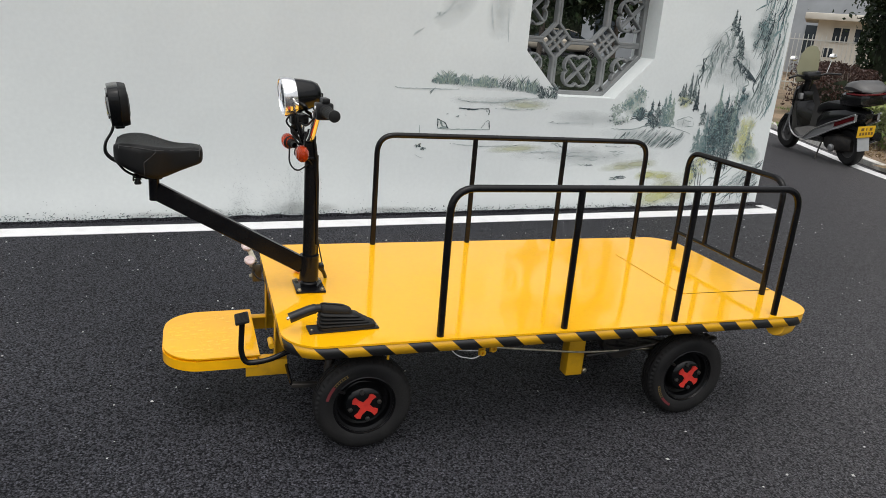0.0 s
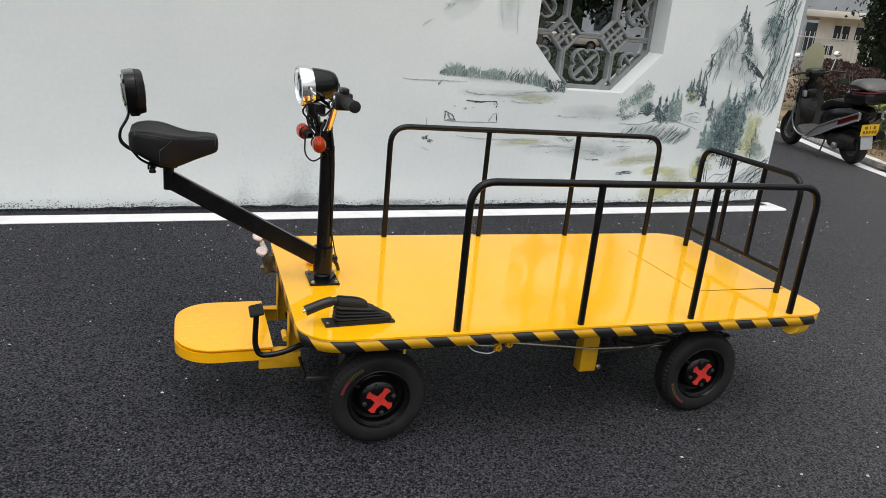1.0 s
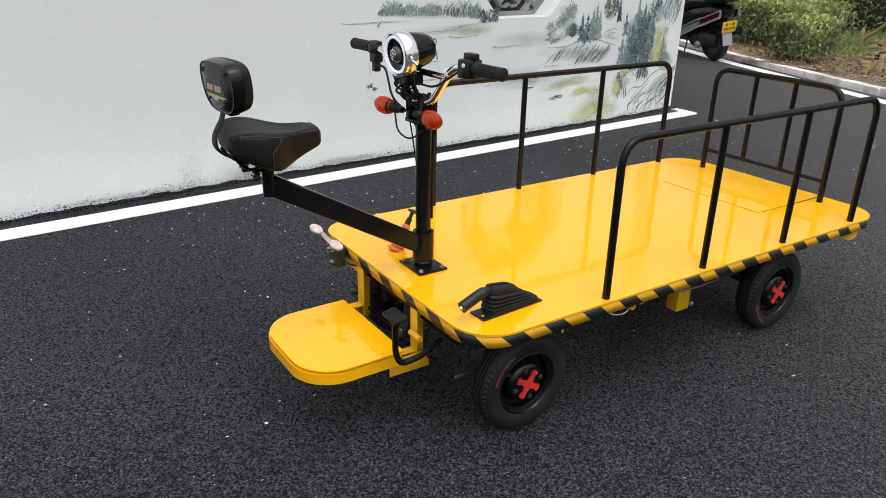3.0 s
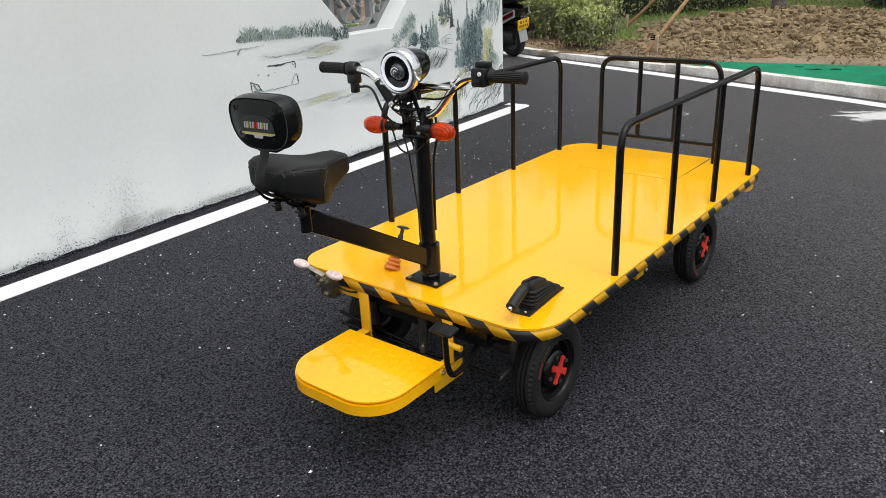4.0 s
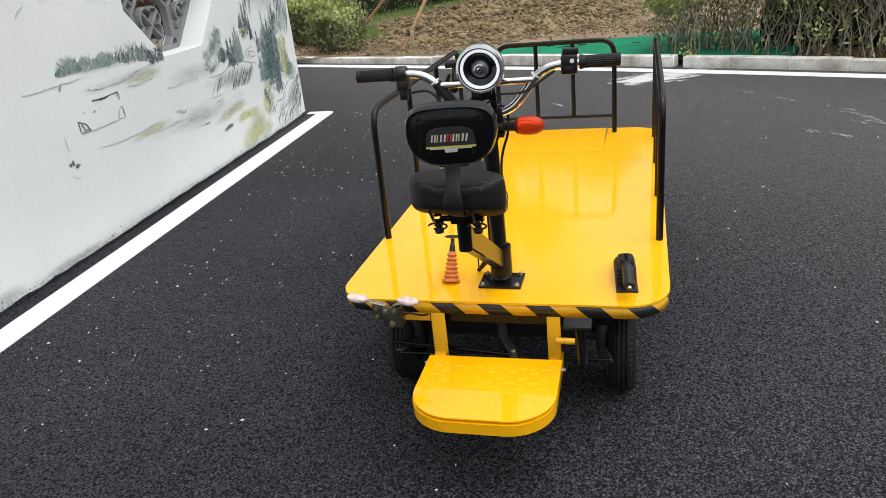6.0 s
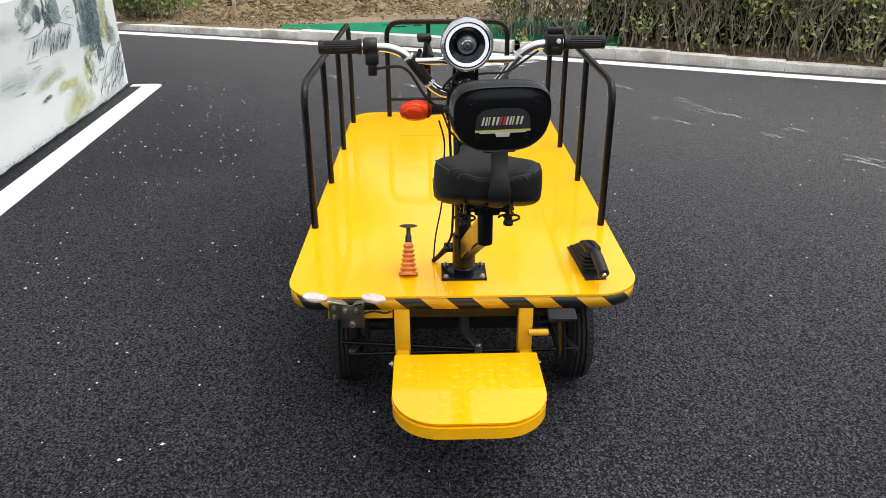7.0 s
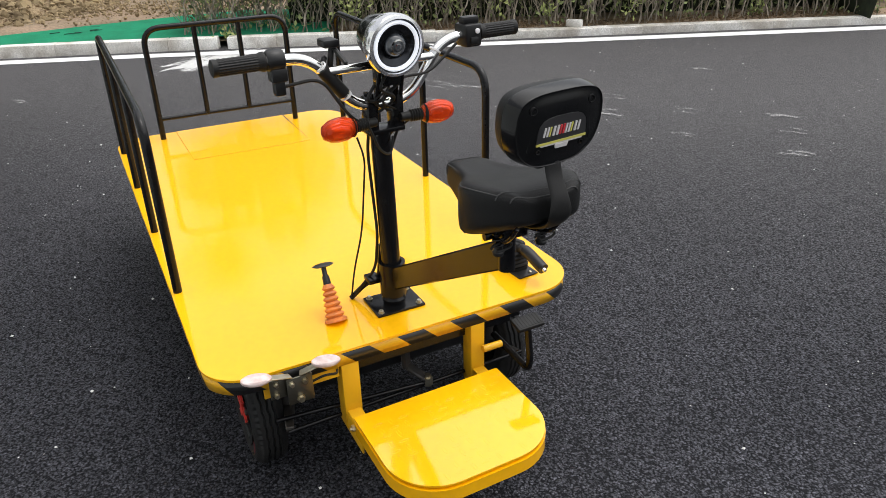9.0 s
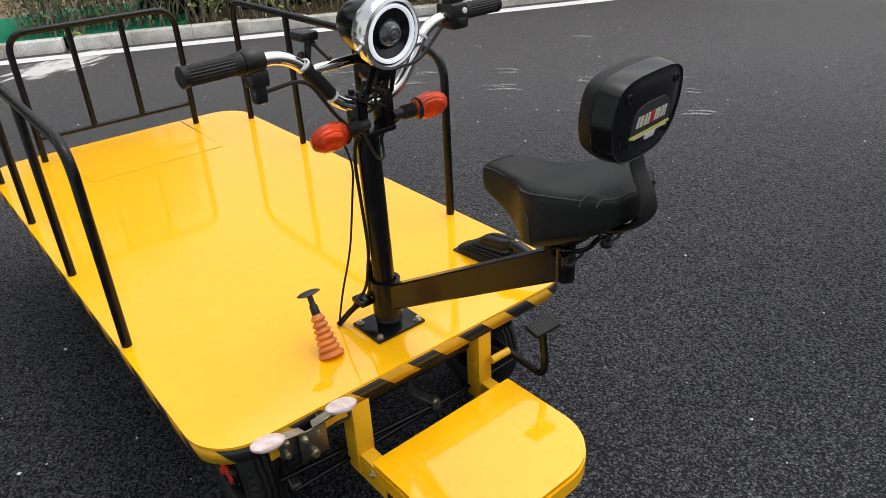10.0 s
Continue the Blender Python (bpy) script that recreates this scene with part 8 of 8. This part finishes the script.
        tube(bm, [M @ Vector(p) for p in ((0.92, s * 0.20, 1.02), (0.93, s * 0.26, 1.18))], 0.006, 8)
        lathe(bm, [(0, -0.012), (0.05, -0.010), (0.058, 0), (0.05, 0.004), (0, 0.004)], M @ pose(0.925, s * 0.27, 1.23, 0, -80, 0) @ Matrix.Diagonal((0.6, 0.95, 1, 1)), 20)
        part("mirror", bm, CHROME, ob)
    bm = bmesh.new()
    tube(bm, [M @ Vector(p) for p in ((0.93, 0, 1.0), (1.02, 0, 0.80))], 0.05, 12)
    box(bm, 0.86, 1.02, -0.10, 0.10, 0.94, 1.06, 0.035, M)
    part("head_cowl", bm, SCOOTER_BLACK, ob)
    bm = bmesh.new()
    ws = [(1.05, -0.13, 0.92), (1.05, 0.13, 0.92), (1.03, 0.155, 1.10), (0.99, 0.13, 1.28), (0.975, 0.07, 1.36), (0.97, 0.0, 1.38), (0.975, -0.07, 1.36), (0.99, -0.13, 1.28), (1.03, -0.155, 1.10)]
    f = bm.faces.new([bm.verts.new(M @ Vector(p)) for p in ws])
    bmesh.ops.solidify(bm, geom=[f], thickness=0.004)
    part("windshield", bm, lens_material("yellowed_acrylic", (0.75, 0.75, 0.55), 0.25, 0.7), ob, "yellowed clear windshield")
    bm = bmesh.new()
    tube(bm, [M @ Vector(p) for p in ((0.30, -0.13, 0.22), (0.0, -0.15, 0.26), (-0.12, -0.15, 0.30))], [0.03, 0.05, 0.055], 14)
    tube(bm, [M @ Vector(p) for p in ((-0.12, -0.15, 0.30), (-0.40, -0.15, 0.38))], 0.055, 14)
    part("exhaust", bm, SCOOTER_BLACK, ob)
    bm = bmesh.new()
    tube(bm, [M @ Vector(p) for p in ((0.42, 0.10, 0.22), (0.34, 0.22, 0.03))], 0.010, 8)
    part("side_stand", bm, DARK_STEEL, ob)
    # a short tail: what lies behind the rear hub is drawn in
    inverse = M.inverted()
    for child in ob.children_recursive:
        if child.type == "MESH" and not child.name.startswith(("wheel", "rim")):
            for v in child.data.vertices:
                w = inverse @ v.co
                if w.x < 0.02:
                    w.x = 0.02 + (w.x - 0.02) * 0.64
                    v.co = M @ w
    return ob


scooter((7.38, 4.47, 0.004), radians(79))

# ---- gatehouse and fence beyond the trees ----
HOUSE_WALL = material("cream_render", (0.72, 0.70, 0.63), 0.85, second=(0.58, 0.55, 0.48), scale=1.5, amount=0.8, bump=0.1, bump_scale=60)
HOUSE_GREY = material("grey_render", (0.42, 0.45, 0.48), 0.85, second=(0.34, 0.36, 0.38), scale=1.2, amount=0.8)
DARK_GLASS = material("dark_window_glass", (0.03, 0.04, 0.05), 0.08, second=(0.06, 0.07, 0.08), scale=2)
H = Matrix.Translation((28.2, 25.9, 0)) @ Matrix.Rotation(math.atan2(-0.70, 0.71), 4, "Z")  # x along the front, y away
house = thing("gatehouse", (28.2, 25.9, 0), "small cream rendered gatehouse with a flat overhanging roof", "house")
bm = bmesh.new()
box(bm, -0.6, 4.0, 0.0, 4.0, 0.0, 2.75, 0.0, H)
part("house_wall", bm, HOUSE_WALL, house, smooth=False)
bm = bmesh.new()
box(bm, -1.2, 4.4, -0.7, 4.3, 2.75, 3.05, 0.03, H)
part("roof", bm, HOUSE_WALL, house)
for x, z0, w in ((0.45, 1.75, 0.34), (1.35, 1.75, 0.34), (0.05, 1.05, 0.22)):
    bm = bmesh.new()
    box(bm, x - w - 0.06, x + w + 0.06, -0.03, 0.05, z0, z0 + w * 1.9 + 0.1, 0.01, H)
    win = part("window", bm, HOUSE_WALL, house)
    for k in (-1, 1):
        bm = bmesh.new()
        box(bm, x + k * w * 0.52 - w * 0.44, x + k * w * 0.52 + w * 0.44, -0.036, -0.031, z0 + 0.05, z0 + w * 1.9 + 0.05, 0.0, H)
        part("pane", bm, DARK_GLASS, win, smooth=False)
block = thing("office_block", (30.0, 34.0, 0), "grey rendered block of rooms behind the gatehouse", "building")
bm = bmesh.new()
box(bm, -14, 9, 7.0, 14, 0, 9.0, 0.0, H)
part("block_wall", bm, HOUSE_GREY, block, smooth=False)
for k in range(7):
    for z in (1.2, 4.2):
        bm = bmesh.new()
        box(bm, -12.5 + 3 * k - 0.7, -12.5 + 3 * k + 0.7, 6.95, 7.05, z, z + 1.5, 0.0, H)
        part("window", bm, DARK_GLASS, block, smooth=False)
FENCE_PAINT = material("white_fence_paint", (0.70, 0.71, 0.68), 0.5, second=(0.55, 0.55, 0.5), scale=10)
FM = Matrix.Translation((17.8, 15.4, 0)) @ Matrix.Rotation(math.atan2(-0.70, 0.71), 4, "Z")
fence = thing("fence", (17.8, 15.4, 0), "white painted steel bar fence in front of the gatehouse", "fence")
for z in (0.35, 1.62):
    bm = bmesh.new()
    box(bm, -4, 4, -0.015, 0.015, z, z + 0.035, 0.0, FM)
    part("rail", bm, FENCE_PAINT, fence, smooth=False)
bm = bmesh.new()
box(bm, -0.011, 0.011, -0.011, 0.011, 0.0, 1.80, 0.0)
slat_mesh = bpy.data.meshes.new("bar")
bm.to_mesh(slat_mesh)
bm.free()
slat_mesh.materials.append(FENCE_PAINT)
for k in range(66):
    o = new("bar", slat_mesh)
    o.parent = fence
    o.matrix_parent_inverse = world_of(fence).inverted()
    o.matrix_basis = FM @ Matrix.Translation((-4 + 0.123 * k, 0.022, 0.0))


# ---- what the window shows: a parked car and shrubs behind the wall ----
CAR_PAINT = material("pale_beige_car_paint", (0.52, 0.47, 0.38), 0.3, second=(0.46, 0.42, 0.34), scale=3, coat=0.6)


def car(at, heading, paint, label):
    ob = thing("car", at, label, "car")
    M = Matrix.Translation(at) @ Matrix.Rotation(heading, 4, "Z")
    bm = bmesh.new()
    rows = [(-2.2, 0.70, 0.40, 0.70), (-2.05, 0.82, 0.28, 0.92), (-1.2, 0.86, 0.25, 0.98), (0.9, 0.86, 0.25, 0.95), (1.9, 0.82, 0.28, 0.80), (2.2, 0.68, 0.36, 0.62)]
    cab = [(-1.75, 0.62, 0.93, 1.00), (-1.0, 0.64, 0.93, 1.40), (0.0, 0.65, 0.93, 1.45), (0.6, 0.64, 0.93, 1.30), (1.15, 0.60, 0.90, 0.97)]

    def loft(rows, e):
        b = bmesh.new()
        rings = []
        for x, w, z0, z1 in rows:
            rings.append([b.verts.new(M @ Vector((x, math.copysign(abs(math.cos(a)) ** e, math.cos(a)) * w, (z0 + z1) / 2 + math.copysign(abs(math.sin(a)) ** e, math.sin(a)) * (z1 - z0) / 2)))
                          for a in [2 * math.pi * k / 16 for k in range(16)]])
        for p, q in zip(rings, rings[1:]):
            for k in range(16):
                b.faces.new((p[k], p[(k + 1) % 16], q[(k + 1) % 16], q[k]))
        b.faces.new(rings[0][::-1])
        b.faces.new(rings[-1])
        return b

    bm.free()
    part("body", loft(rows, 0.5), paint, ob)
    part("cabin_glass", loft(cab, 0.55), DARK_GLASS, ob)
    part("roof_panel", loft([(-1.0, 0.60, 1.36, 1.42), (0.0, 0.61, 1.41, 1.47), (0.55, 0.58, 1.28, 1.33)], 0.5), paint, ob)
    for x in (-1.35, 1.35):
        for y in (-0.80, 0.80):
            s = 1 if y > 0 else -1
            F = frame_of(M @ Vector((x, y, 0.31)), M.to_3x3() @ Vector((0, s, 0)))
            bm = bmesh.new()
            lathe(bm, [(0.20, 0.06), (0.25, 0.09), (0.30, 0.08), (0.31, 0.0), (0.30, -0.1), (0.2, -0.1)], F, 30, close=True)
            w = part("wheel", bm, TYRE, ob)
            bm = bmesh.new()
            lathe(bm, [(0.205, 0.075), (0.19, 0.055), (0.0, 0.050)], F, 24)
            part("wheel_disc", bm, DARK_STEEL, w)
            for k in range(10):
                bm = bmesh.new()
                bar(bm, F @ Vector((0.03 * math.cos(k * 0.628), 0.03 * math.sin(k * 0.628), 0.07)), F @ Vector((0.195 * math.cos(k * 0.628), 0.195 * math.sin(k * 0.628), 0.075)), 0.03, 0.02)
                part("spoke", bm, SILVER, w)
    return ob


car((19.7, 36.3, 0.0), radians(-9), CAR_PAINT, "pale beige parked car seen through the lattice window")
car((15.4, 39.2, 0.0), radians(-9), HOUSE_WALL, "white parked car behind the garden wall")
hedge("hedge", [(2.5, 8.2), (5.5, 8.6), (8.2, 9.6)], 0.5, 0.80, 14000, "low clipped hedge behind the garden wall", DARK_LEAF, DARK_LEAF, 30, 41, 0.05, 0.0, True)
hedge("hedge", [(2.0, 43.0), (12.0, 44.0), (24.0, 42.5), (34.0, 40.0)], 2.0, 9.0, 30000, "tall dark evergreens behind the parked cars", DARK_LEAF, HEDGE_LOW, 10, 43, 0.35, 0.0, True)
